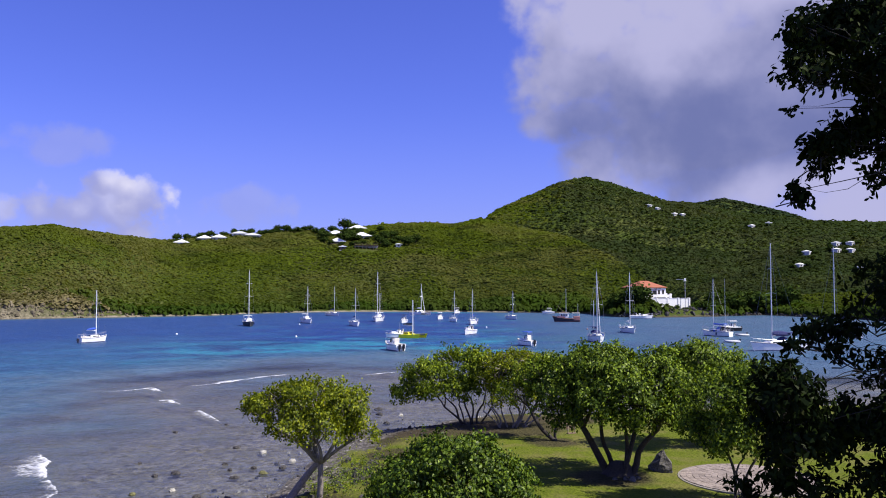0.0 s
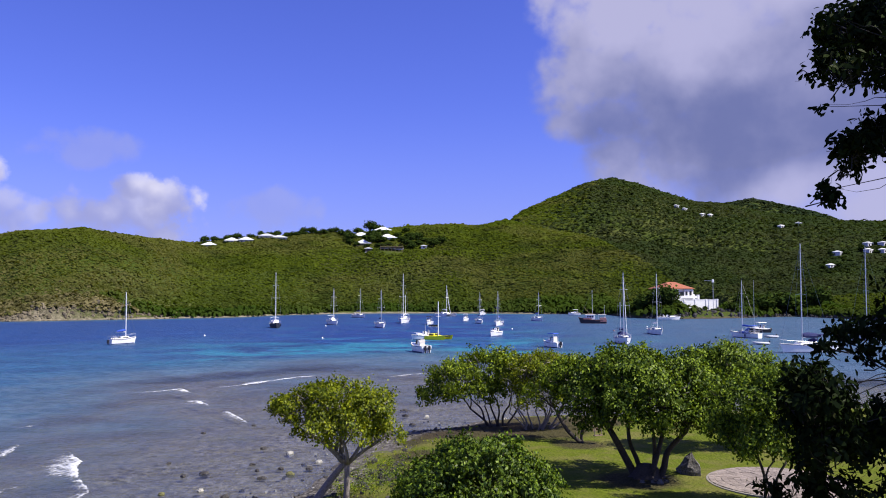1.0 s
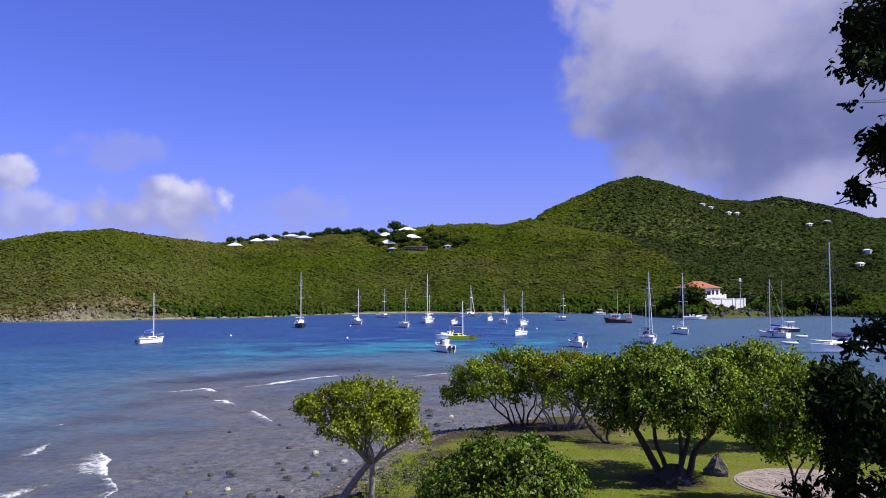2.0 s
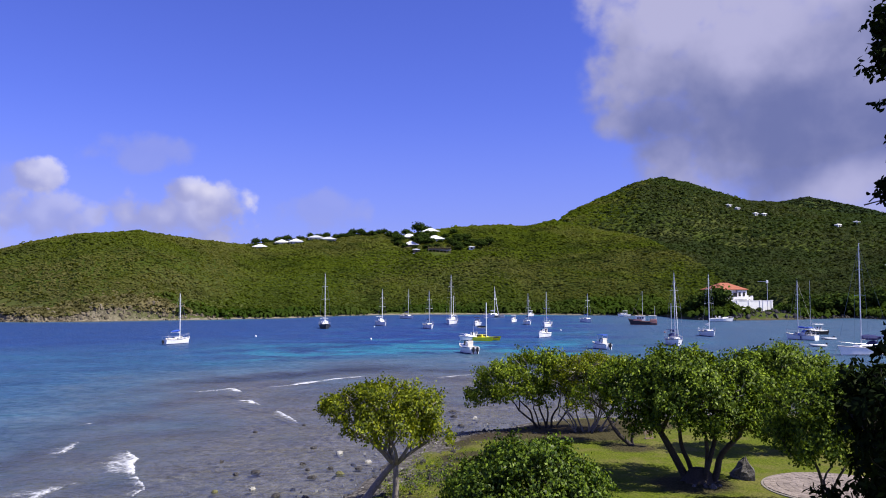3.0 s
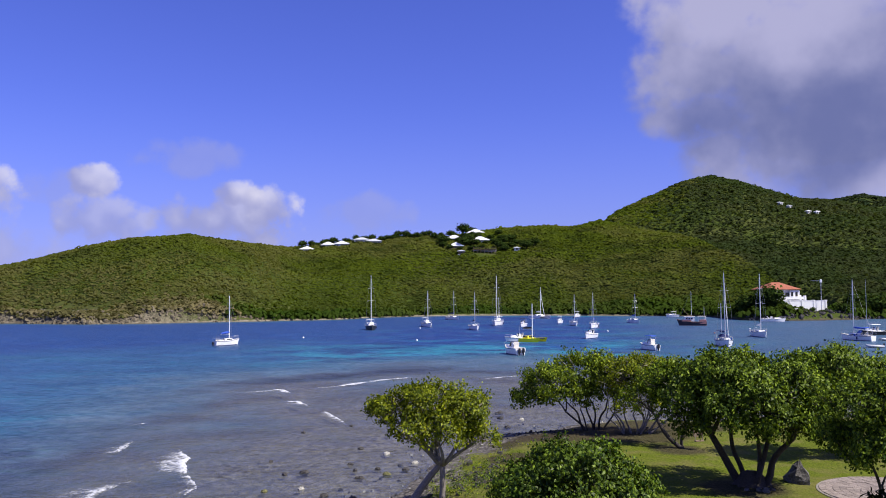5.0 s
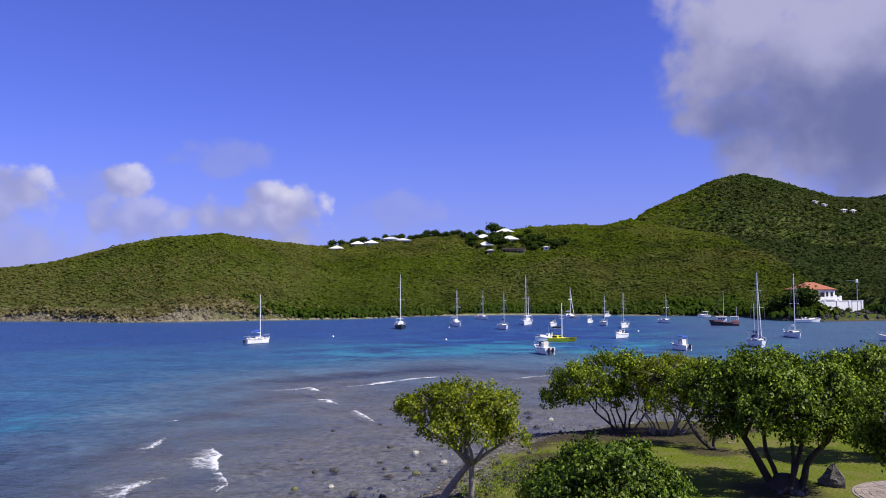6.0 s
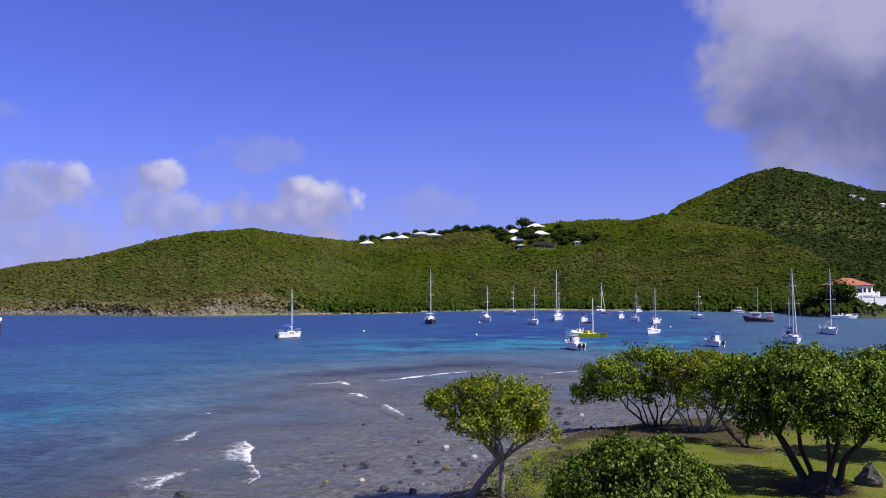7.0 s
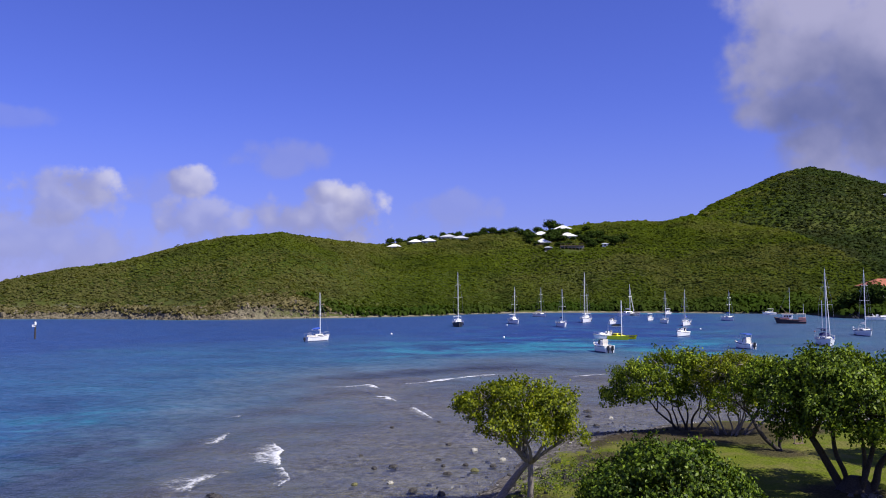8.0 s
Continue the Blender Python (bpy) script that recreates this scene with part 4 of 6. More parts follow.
def rails(root, rings, height=0.6, step=2):
    g = Geo()
    for s in (0, -1):
        pts = [Vector(r[s]) * 1 for r in rings[::step]]
        g.tube([p + Vector((0, 0, height)) for p in pts], 0.018, 4)
        for p in pts:
            g.tube([p, p + Vector((0, 0, height))], 0.02, 4)
    part("lifeline", g, ALU, root, "steel stanchions and lifelines")


def sailboat(x, y, heading, length, mast, label, hull=None, cover=None, stripe=None, spar=None, mizzen=0.0, jib=False, bimini=None, outboard=False, dinghy=False, bulk_of_sail=1.0):
    hull, cover, stripe, spar = hull or WHITE, cover or BLUE, stripe or NAVY, spar or ALU
    root = thing("sailboat", x, y, 0, heading, label, "boat", "boats moored in the bay")
    beam, free = length * 0.31, 0.75 + length * 0.035
    rings = hull_parts(root, length, beam, free, hull, stripe, CREAM)
    cab = Geo().box(length * 0.04, 0, free, length * 0.36, beam * 0.56, 0.48, 0, 0.82, 0.08)
    cabin = part("cabin", cab, WHITE, root, "white coachroof")
    for sgn in (1, -1):
        part("cabin_window", Geo().box(length * 0.04, sgn * beam * 0.262, free + 0.16, length * 0.22, 0.05, 0.17), GLASS, cabin)
    part("hatch", Geo().box(length * 0.15, 0, free + 0.47, 0.6, 0.6, 0.08, 0, 1, 0.02), GLASS, cabin)
    part("companionway", Geo().box(-length * 0.143, 0, free + 0.02, 0.06, beam * 0.22, 0.46), GLASS, cabin)
    part("fender", Geo().tube([(-length * 0.1, beam * 0.5, 0.3), (-length * 0.1, beam * 0.5, 0.85)], 0.13, 7), NAVY, root)
    part("jerrycan", Geo().box(-length * 0.02, beam * 0.42, free, 0.35, 0.2, 0.45, 0, 1, 0.04), BLUE, root)
    part("cockpit", Geo().box(-length * 0.28, 0, free - 0.02, length * 0.22, beam * 0.46, 0.1), CREAM, root)
    for sgn in (1, -1):
        part("coaming", Geo().box(-length * 0.28, sgn * beam * 0.27, free, length * 0.24, 0.16, 0.28, 0, 1, 0.03), CREAM, root)
    part("steering_wheel", Geo().tube([(-length * 0.33, 0.38 * cos(a), free + 0.62 + 0.38 * sin(a)) for a in np.linspace(0, 2 * pi, 13)], 0.025, 4).tube([(-length * 0.33, 0, free), (-length * 0.33, 0, free + 0.62)], 0.07, 6), ALU, root)
    rails(root, rings)
    mx = length * 0.1
    m = part("mast", Geo().tube([(mx, 0, free + 0.3), (mx, 0, mast * 0.6), (mx - 0.05, 0, mast)], [0.10, 0.095, 0.07], 8), spar, root)
    for w, at_z in ((0.36, 0.53), (0.26, 0.76)):
        part("spreader", Geo().tube([(mx, -beam * w, mast * at_z), (mx, 0, mast * (at_z + 0.01)), (mx, beam * w, mast * at_z)], 0.022, 5), spar, m)
    part("masthead", Geo().box(mx - 0.1, 0, mast, 0.3, 0.06, 0.08).tube([(mx, 0, mast), (mx, 0, mast + 0.6)], 0.012, 4), WIRE, m)
    bl = length * 0.36
    boom = part("boom", Geo().tube([(mx - 0.1, 0, free + 1.35), (mx - bl, 0, free + 1.45)], 0.07, 6), spar, root)
    part("sail_cover", Geo().tube([(mx - 0.05, 0, free + 1.75), (mx - bl * 0.3, 0, free + 1.68), (mx - bl * 0.7, 0, free + 1.6), (mx - bl * 0.97, 0, free + 1.54)], [q * bulk_of_sail for q in (0.12, 0.21, 0.17, 0.09)], 7), cover, boom, "canvas cover over the stowed mainsail")
    bow, stern = rings[-1][0], rings[0][0]
    top = (mx, 0, mast * 0.985)
    part("backstay", Geo().tube([(stern[0] + 0.05, 0, stern[2]), top], 0.014, 3), WIRE, root)
    for sgn in (1, -1):
        part("shroud", Geo().tube([(mx - 0.1, sgn * beam * 0.46, free), (mx, sgn * beam * 0.36, mast * 0.53), top], 0.014, 3), WIRE, root)
    b = (bow[0] - 0.15, 0, bow[2])
    if jib:
        q = [tuple(np.array(b) + (np.array(top) - np.array(b)) * u) for u in (0.03, 0.3, 0.7, 0.95)]
        part("furled_jib", Geo().tube(q, [0.05, 0.06, 0.045, 0.02], 6), SAILCLOTH, root)
    else:
        part("forestay", Geo().tube([b, top], 0.014, 3), WIRE, root)
    part("pulpit", Geo().tube([(b[0] - 0.9, 0.45, b[2] + 0.6), (b[0] + 0.05, 0.0, b[2] + 0.65), (b[0] - 0.9, -0.45, b[2] + 0.6)], 0.022, 4).tube([(b[0] - 0.05, 0, b[2] - 0.02), (b[0] + 0.02, 0, b[2] + 0.65)], 0.02, 4), ALU, root)
    if mizzen:
        zx = -length * 0.36
        mm = part("mizzen_mast", Geo().tube([(zx, 0, free), (zx, 0, mizzen)], [0.085, 0.06], 7), spar, root)
        part("mizzen_boom", Geo().tube([(zx, 0, free + 1.3), (zx - length * 0.2, 0, free + 1.35)], 0.06, 6), spar, mm)
        part("mizzen_cover", Geo().tube([(zx, 0, free + 1.55), (zx - length * 0.1, 0, free + 1.5), (zx - length * 0.19, 0, free + 1.44)], [0.1, 0.16, 0.08], 7), cover, mm)
    if bimini:
        bx = -length * 0.3
        can = Geo().loft([[(bx + u * length * 0.11, w * beam * 0.36, free + 1.85 - 0.12 * abs(w) ** 2 + h) for w in (-1, -0.5, 0, 0.5, 1)] for u, h in ((-1, -0.06), (0, 0.03), (1, -0.05))], False)
        bm = part("bimini", can, bimini, root, "canvas sun awning over the cockpit")
        for sx in (-1, 1):
            for sy in (-1, 1):
                part("awning_pole", Geo().tube([(bx + sx * length * 0.1, sy * beam * 0.36, free), (bx + sx * length * 0.1, sy * beam * 0.355, free + 1.72)], 0.02, 4), ALU, bm)
        part("dodger", Geo().loft([[(length * -0.13 + k * 0.5, w * beam * 0.3, free + 0.45 + h * (1 - 0.35 * w * w)) for w in (-1, -0.5, 0, 0.5, 1)] for k, h in ((0, 0.75), (0.6, 0.7), (1.3, 0.05))], False), bimini, root)
    if outboard:
        part("outboard", Geo().box(stern[0] - 0.25, 0.3, 0.35, 0.4, 0.32, 0.55, 0, 0.85, 0.06).box(stern[0] - 0.22, 0.3, -0.3, 0.18, 0.14, 0.7), BLACK, root, "black outboard motor")
    if dinghy:
        part("deck_dinghy", Geo().tube([(length * 0.36, -0.4, free + 0.35), (length * 0.2, -0.75, free + 0.4), (length * 0.12, -0.7, free + 0.4)], 0.2, 6), RUBBER, root)
    part("mooring_line", Geo().tube([b, (b[0] + 0.9, 0.1, -0.1)], 0.015, 4), ROPE, root)
    return root


def motorboat(x, y, heading, length, label, hull=None, top=None, engines=2, cuddy=True, mast=0.0, mast_at=-0.1, free=0.9):
    hull = hull or WHITE
    root = thing("motorboat", x, y, 0, heading, label, "boat", "boats moored in the bay")
    beam = length * 0.34
    rings = hull_parts(root, length, beam, free, hull, NAVY if hull is WHITE else BLACK, CREAM, transom=0.9, sheer=0.3, fine=2.6)
    stern, bow = rings[0][0], rings[-1][0]
    if cuddy:
        part("cuddy", Geo().box(length * 0.16, 0, free, length * 0.3, beam * 0.62, 0.5, 0, 0.72, 0.1), WHITE, root)
        part("windscreen", Geo().loft([[(length * 0.03 + 0.25 * abs(w) * -1, w * beam * 0.34, free + 0.3), (length * -0.01 - 0.25 * abs(w), w * beam * 0.32, free + 1.0)] for w in (-1, -0.5, 0, 0.5, 1)], False), GLASS, root)
    part("console", Geo().box(-length * 0.06, 0, free - 0.1, 0.9, 0.8, 1.0, 0, 0.85, 0.06), WHITE, root)
    part("helm_seat", Geo().box(-length * 0.2, 0, free - 0.1, 0.5, 1.0, 0.75, 0, 0.9, 0.05).box(-length * 0.23, 0, free + 0.6, 0.12, 1.0, 0.5, 0, 0.95, 0.04), CREAM, root)
    for sgn in (1, -1):
        part("gunwale", Geo().box(-length * 0.25, sgn * beam * 0.44, free, length * 0.4, 0.2, 0.16, 0, 1, 0.04), WHITE, root)
    if top:
        t = part("hardtop", Geo().box(-length * 0.1, 0, free + 1.6, length * 0.4, beam * 0.85, 0.1 if top is WHITE else 0.14, 0, 0.9, 0.04), top, root, "sun top on poles")
        for sx in (-0.26, 0.05):
            for sy in (-1, 1):
                part("pole", Geo().tube([(length * sx, sy * beam * 0.38, free), (length * sx, sy * beam * 0.36, free + 1.62)], 0.03, 5), ALU, t)
    for k in range(engines):
        oy = (k - (engines - 1) / 2) * 0.75
        e = part("outboard", Geo().box(stern[0] - 0.3, oy, 0.45, 0.5, 0.42, 0.75, 0, 0.82, 0.1), BLACK, root, "black outboard motor")
        part("motor_leg", Geo().box(stern[0] - 0.28, oy, -0.35, 0.2, 0.16, 0.85), BLACK, e)
    part("bow_rail", Geo().tube([(0.1 * length, beam * 0.44, free + 0.55), (length * 0.3, beam * 0.33, free + 0.7), (bow[0], 0, bow[2] + 0.5), (length * 0.3, -beam * 0.33, free + 0.7), (0.1 * length, -beam * 0.44, free + 0.55)], 0.022, 4), ALU, root)
    if mast:
        part("mast", Geo().tube([(mast_at * length, 0, free + 0.4), (mast_at * length, 0, mast)], [0.05, 0.03], 6), ALU, root)
    return root


def catamaran(x, y, heading, length, mast, label, mat, net=True):
    root = thing("catamaran", x, y, 0, heading, label, "boat", "boats moored in the bay")
    gap, fb = length * 0.26, 1.15 if mat is WHITE else 0.75
    for sgn in (1, -1):
        rings = hull_rings(length, length * 0.14, fb, 0.9, 0.8, 0.2, 2.2)
        part("hull", Geo().loft([[(px, py + sgn * gap, pz) for px, py, pz in r] for r in rings]), mat, root)
    part("bridge_deck", Geo().box(-length * 0.16, 0, fb - 0.3, length * 0.5, gap * 2, 0.3, 0, 0.98, 0.08), mat, root)
    c = part("cabin", Geo().box(-length * 0.12, 0, fb, length * 0.3, gap * 1.5, 0.75 if mat is WHITE else 0.5, 0, 0.72, 0.14), mat, root)
    for sgn in (1, -1):
        part("cabin_window", Geo().box(-length * 0.12, sgn * gap * 0.7, fb + 0.2, length * 0.2, 0.12, 0.26, 0, 0.9), GLASS, c)
    part("cabin_window", Geo().box(length * 0.02, 0, fb + 0.2, 0.2, gap * 1.1, 0.28, 0, 0.9), GLASS, c)
    if mat is not WHITE:
        part("aft_platform", Geo().box(-length * 0.52, 0, 0.5, length * 0.3, gap * 2.1, 0.35, 0, 0.95, 0.06), BLACK, root, "black boarding platform")
    part("crossbeam", Geo().tube([(length * 0.4, -gap, fb - 0.05), (length * 0.4, gap, fb - 0.05)], 0.1, 6), BLACK, root)
    if net:
        g = Geo()
        for k in range(13):
            yy = -gap + 0.3 + k * (gap * 2 - 0.6) / 12
            g.tube([(length * 0.1, yy, fb - 0.09), (length * 0.4, yy, fb - 0.09)], 0.02, 3)
        for k in range(9):
            xx = length * (0.1 + 0.3 * k / 8)
            g.tube([(xx, -gap, fb - 0.09), (xx, gap, fb - 0.09)], 0.02, 3)
        part("trampoline", g, BLACK, root, "black netting between the bows")
    m = part("mast", Geo().tube([(length * 0.06, 0, fb - 0.2), (length * 0.06, 0, mast)], [0.13, 0.09], 8), SPARWHITE, root)
    part("spreader", Geo().tube([(length * 0.06, -0.9, mast * 0.6), (length * 0.06, 0.9, mast * 0.6)], 0.04, 5), ALU, m)
    bo = part("boom", Geo().tube([(length * 0.05, 0, 2.7), (-length * 0.34, 0, 2.75)], 0.09, 6), ALU, root)
    part("stowed_sail", Geo().tube([(length * 0.04, 0, 3.0), (-length * 0.15, 0, 2.98), (-length * 0.33, 0, 2.9)], [0.16, 0.2, 0.1], 7), SAILCLOTH if mat is WHITE else BLACK, bo)
    if mat is WHITE:
        part("furled_jib", Geo().tube([(length * 0.4, 0, 1.2), (length * 0.2, 0, mast * 0.5), (length * 0.07, 0, mast * 0.93)], [0.1, 0.12, 0.04], 6), SAILCLOTH, root)
    for sgn in (1, -1):
        part("shroud", Geo().tube([(-length * 0.02, sgn * gap * 1.1, 1.1), (length * 0.06, 0, mast * 0.93)], 0.015, 3), WIRE, root)
    return root


def workboat(x, y, heading, length, mast, label):
    root = thing("workboat", x, y, 0, heading, label, "boat", "boats moored in the bay")
    hull_parts(root, length, length * 0.36, 1.2, TARRED, REDHULL, TIMBER, transom=0.85, sheer=0.5)
    w = part("wheelhouse", Geo().box(length * 0.1, 0, 1.35, length * 0.36, length * 0.2, 1.5, 0, 0.92, 0.1), WHITE, root, "white wheelhouse")
    part("wheelhouse_roof", Geo().box(length * 0.1, 0, 2.85, length * 0.4, length * 0.24, 0.14, 0, 0.96, 0.05), CREAM, w)
    part("deckhouse", Geo().box(-length * 0.37, 0, 0.6, length * 0.24, length * 0.33, 1.3, 0, 0.96, 0.08), REDHULL, root, "faded red after deckhouse")
    part("cargo_rack", Geo().box(length * 0.1, 0, 2.98, length * 0.2, length * 0.14, 0.35, 0, 0.9, 0.05), TIMBER, w)
    for sgn in (1, -1):
        for k in range(3):
            part("wheelhouse_window", Geo().box(length * 0.015 + k * length * 0.085, sgn * length * 0.096, 2.0, length * 0.06, 0.07, 0.5), GLASS, w)
    for sgn in (1, -1):
        part("bulwark", Geo().box(length * 0.2, sgn * length * 0.13, 1.35, length * 0.3, 0.1, 0.5), REDHULL, root)
    part("deck_box", Geo().box(length * 0.2, 0, 1.4, 1.2, 1.0, 0.7, 0, 1, 0.05), CREAM, root)
    aw = part("awning", Geo().box(-length * 0.34, 0, 2.95, length * 0.3, length * 0.26, 0.08, 0, 0.95, 0.03), CREAM, root)
    for sx in (-0.47, -0.21):
        for sgn in (1, -1):
            part("awning_post", Geo().tube([(length * sx, sgn * length * 0.11, 1.3), (length * sx, sgn * length * 0.11, 2.98)], 0.05, 5), WHITE, aw)
    part("mast", Geo().tube([(length * 0.02, 0, 1.4), (length * 0.02, 0, mast)], [0.1, 0.05], 7), ALU, root)
    part("aft_mast", Geo().tube([(-length * 0.42, 0, 1.4), (-length * 0.42, 0, mast * 0.55)], [0.08, 0.05], 6), ALU, root)
    part("boom", Geo().tube([(length * 0.02, 0, 2.2), (length * 0.34, 0, mast * 0.5)], 0.06, 6), TIMBER, root)
    part("stay", Geo().tube([(length * 0.46, 0, 1.9), (length * 0.02, 0, mast)], 0.015, 3), WIRE, root)
    return root


def dinghy(x, y, heading, label):
    root = thing("dinghy", x, y, 0, heading, label, "dinghy", "dinghies")
    tube = [(1.5, 0, 0.42), (1.25, 0.5, 0.34), (0.6, 0.68, 0.28), (-1.4, 0.68, 0.25)]
    part("tube", Geo().tube(tube, [0.16, 0.2, 0.21, 0.2], 8).tube([(px, -py, pz) for px, py, pz in tube], [0.16, 0.2, 0.21, 0.2], 8), RUBBER, root, "", True)
    part("floor", Geo().box(-0.2, 0, 0.08, 2.4, 1.1, 0.06), CREAM, root)
    part("transom", Geo().box(-1.25, 0, 0.05, 0.08, 1.1, 0.45), WHITE, root)
    part("outboard", Geo().box(-1.45, 0, 0.45, 0.3, 0.25, 0.35, 0, 0.85, 0.04).box(-1.42, 0, -0.2, 0.12, 0.1, 0.7), BLACK, root)
    return root


def buoy(x, y, mat, label):
    g = Geo()
    prof = [(0.02, -0.3), (0.26, -0.15), (0.34, 0.05), (0.3, 0.25), (0.16, 0.42), (0.04, 0.46)]
    g.loft([[(r * cos(a), r * sin(a), z) for a in np.linspace(0, 2 * pi, 12, endpoint=False)] for r, z in prof])
    g.tube([(0, 0, 0.44), (0, 0.06, 0.56), (0, 0, 0.5)], 0.03, 5)
    return alone("mooring_buoy", g, mat, label, "buoy", "mooring buoys", m=pose(x, y, 0.02) @ Matrix.Scale(0.72, 4), smooth=True)


def facing(x, y, off):
    """Heading of a boat that shows its bow to the viewer, turned by off degrees."""
    return 270 - math.degrees(atan2(x, y)) + off


def moor(x, y, off, *args, **kw):
    return sailboat(x, y, facing(x, y, off), *args, **kw)


sailboat(-69.2, 161.6, 60, 6.0, 10.2, "small white sailboat with a black outboard on its stern", cover=BLUE, spar=SPARWHITE, outboard=True, bulk_of_sail=1.3)
moor(-56.9, 238.7, 4, 11.0, 16.2, "black-hulled sailboat with a tall white mast", hull=BLACK, cover=SAILCLOTH, spar=SPARWHITE, stripe=BLACK, bimini=SAILCLOTH)
moor(-43.4, 260.1, 14, 9.8, 11.6, "white sailboat with a pale cockpit awning", cover=SAILCLOTH, spar=SPARWHITE, bimini=SAILCLOTH)
moor(-45.2, 335.5, 30, 9.5, 12.0, "white sailboat with a thin grey mast near the beach", cover=NAVY)
moor(-25.8, 238.7, 10, 9.4, 11.0, "white sailboat with a navy sail cover", cover=NAVY)
moor(-21.9, 275.0, -8, 12.0, 16.6, "large white ketch with white masts", cover=SAILCLOTH, spar=SPARWHITE, mizzen=9.5, bimini=SAILCLOTH)
catamaran(-9.7, 351.8, -58, 9.5, 13.3, "white catamaran lying close to the far beach", WHITE, net=False)
motorboat(-12.6, 260.1, 262, 6.0, "small open motorboat with a dark canopy", top=BLACK, engines=1)
catamaran(-6.9, 177.4, -30, 6.2, 8.2, "bright yellow catamaran with black netting", YELLOW)
motorboat(-8.5, 139.8, 118, 6.2, "white fishing boat with twin black outboards", engines=2, free=1.05)
motorboat(-9.9, 177.4, 205, 5.4, "white cabin cruiser with a thin mast", mast=3.4, engines=1, free=0.8)
motorboat(-1.2, 291.6, 255, 4.6, "small white motorboat at a mooring", top=WHITE, engines=1)
moor(3.6, 269.8, 12, 7.4, 10.2, "small white sailboat with a bare mast", cover=NAVY)
motorboat(6.2, 374.5, 250, 5.5, "small white motorboat off the beach", top=WHITE, engines=1)
motorboat(6.2, 191.4, 248, 6.0, "white motorboat with a low cuddy", engines=1)
moor(9.2, 251.1, -10, 8.6, 10.6, "white sailboat with a blue sail cover", cover=BLUE)
moor(24.9, 294.5, 22, 9.0, 10.2, "white sailboat with a blue hull stripe", cover=BLUE, stripe=BLUE)
workboat(40.9, 269.8, 172, 8.8, 11.0, "black and faded red workboat with a wheelhouse")
motorboat(15.3, 151.5, 125, 4.6, "white motorboat under a blue canvas top", top=BLUE, engines=1)
moor(30.7, 163.4, 8, 10.5, 14.0, "white ketch with two masts and cluttered deck", jib=True, cover=NAVY, mizzen=8.2, bimini=NAVY, dinghy=True)
moor(45.4, 199.3, 16, 9.6, 14.6, "white sailboat with a tall mast, bow towards the shore", cover=SAILCLOTH, spar=SPARWHITE)
motorboat(73.9, 303.8, 2, 8.6, "long low white motorboat moored below the house", engines=1, free=1.0)
sailboat(61.7, 184.2, 125, 7.6, 12.8, "white sailboat with blue canvas awning", cover=BLUE, bimini=BLUE, stripe=NAVY)
motorboat(73.1, 207.9, 188, 5.6, "dark-hulled motorboat with a white hardtop", hull=BLACK, top=WHITE, mast=13.2, engines=1, mast_at=0.22)
dinghy(56.6, 159.8, 170, "grey inflatable dinghy with a small outboard")
dinghy(67.4, 184.2, 200, "pale inflatable dinghy on the water")
sailboat(57.2, 139.8, 200, 11.0, 18.2, "white sailboat with navy hull stripe and purple-blue canvas", bulk_of_sail=2.4, cover=NAVY, bimini=NAVY, stripe=NAVY)
sailboat(84.1, 173.2, 180, 9.0, 19.5, "white sailboat with a very tall grey mast", cover=NAVY, bimini=NAVY)
motorboat(47.5, 368.3, 190, 5.6, "white motorboat anchored off the beach", top=WHITE, engines=1)
for bx, by in ((-32.3, 179.6), (-43.4, 246.8), (-62, 190), (38, 215), (52, 240), (12, 226)):
    buoy(bx, by, WHITE if (bx, by) != (38, 215) else REDHULL, "round mooring buoy floating on the bay")

# channel marker
root = thing("channel_marker", -138.7, 159.5, 0, 20, "weathered channel marker post with a small white light", "marker")
part("post", Geo().tube([(0, 0, -3.0), (0.02, 0, 1.4), (0.06, 0, 3.1)], [0.19, 0.18, 0.15], 9), BARK_DARK, root)
part("bracket", Geo().box(0.05, 0, 3.0, 0.55, 0.5, 0.1, 0, 1, 0.02), BLACK, root)
part("lamp", Geo().tube([(0.05, 0, 3.1), (0.05, 0, 3.3), (0.05, 0, 3.75), (0.05, 0, 3.95)], [0.15, 0.24, 0.24, 0.1], 9), WHITE, root)
part("day_board", Geo().box(-0.25, -0.2, 2.75, 0.75, 0.05, 0.55), WHITE, root, "bleached white day board")
part("aerial", Geo().tube([(-0.2, 0, 3.1), (-0.2, 0, 4.5)], 0.035, 5), BLACK, root)


# ---- houses ----
def hip_roof(w, d, rise, over, z, thick=0.22):
    """A hipped roof, its slopes a little steeper above a flared eave."""
    W, D = w / 2 + over, d / 2 + over
    rl = max(W - D, 0.25)
    m = 0.55   # where the pitch changes, from eave to ridge
    mid = [(sx * (W + (rl - W) * m), sy * D * (1 - m), z + thick + (rise - thick) * m * 0.96) for sx, sy in ((-1, -1), (1, -1), (1, 1), (-1, 1))]
    low = [(-W, -D, z), (W, -D, z), (W, D, z), (-W, D, z)]
    edge = [(px, py, z + thick) for px, py, _ in low]
    fs = [(3, 2, 1, 0)]
    for i in range(4):
        j = (i + 1) % 4
        fs += [(i, j, 4 + j, 4 + i), (4 + i, 4 + j, 8 + j, 8 + i)]
    fs += [(8, 9, 13, 12), (9, 10, 13), (10, 11, 12, 13), (11, 8, 12)]
    return Geo().add(low + edge + mid + [(-rl, 0, z + rise), (rl, 0, z + rise)], fs)


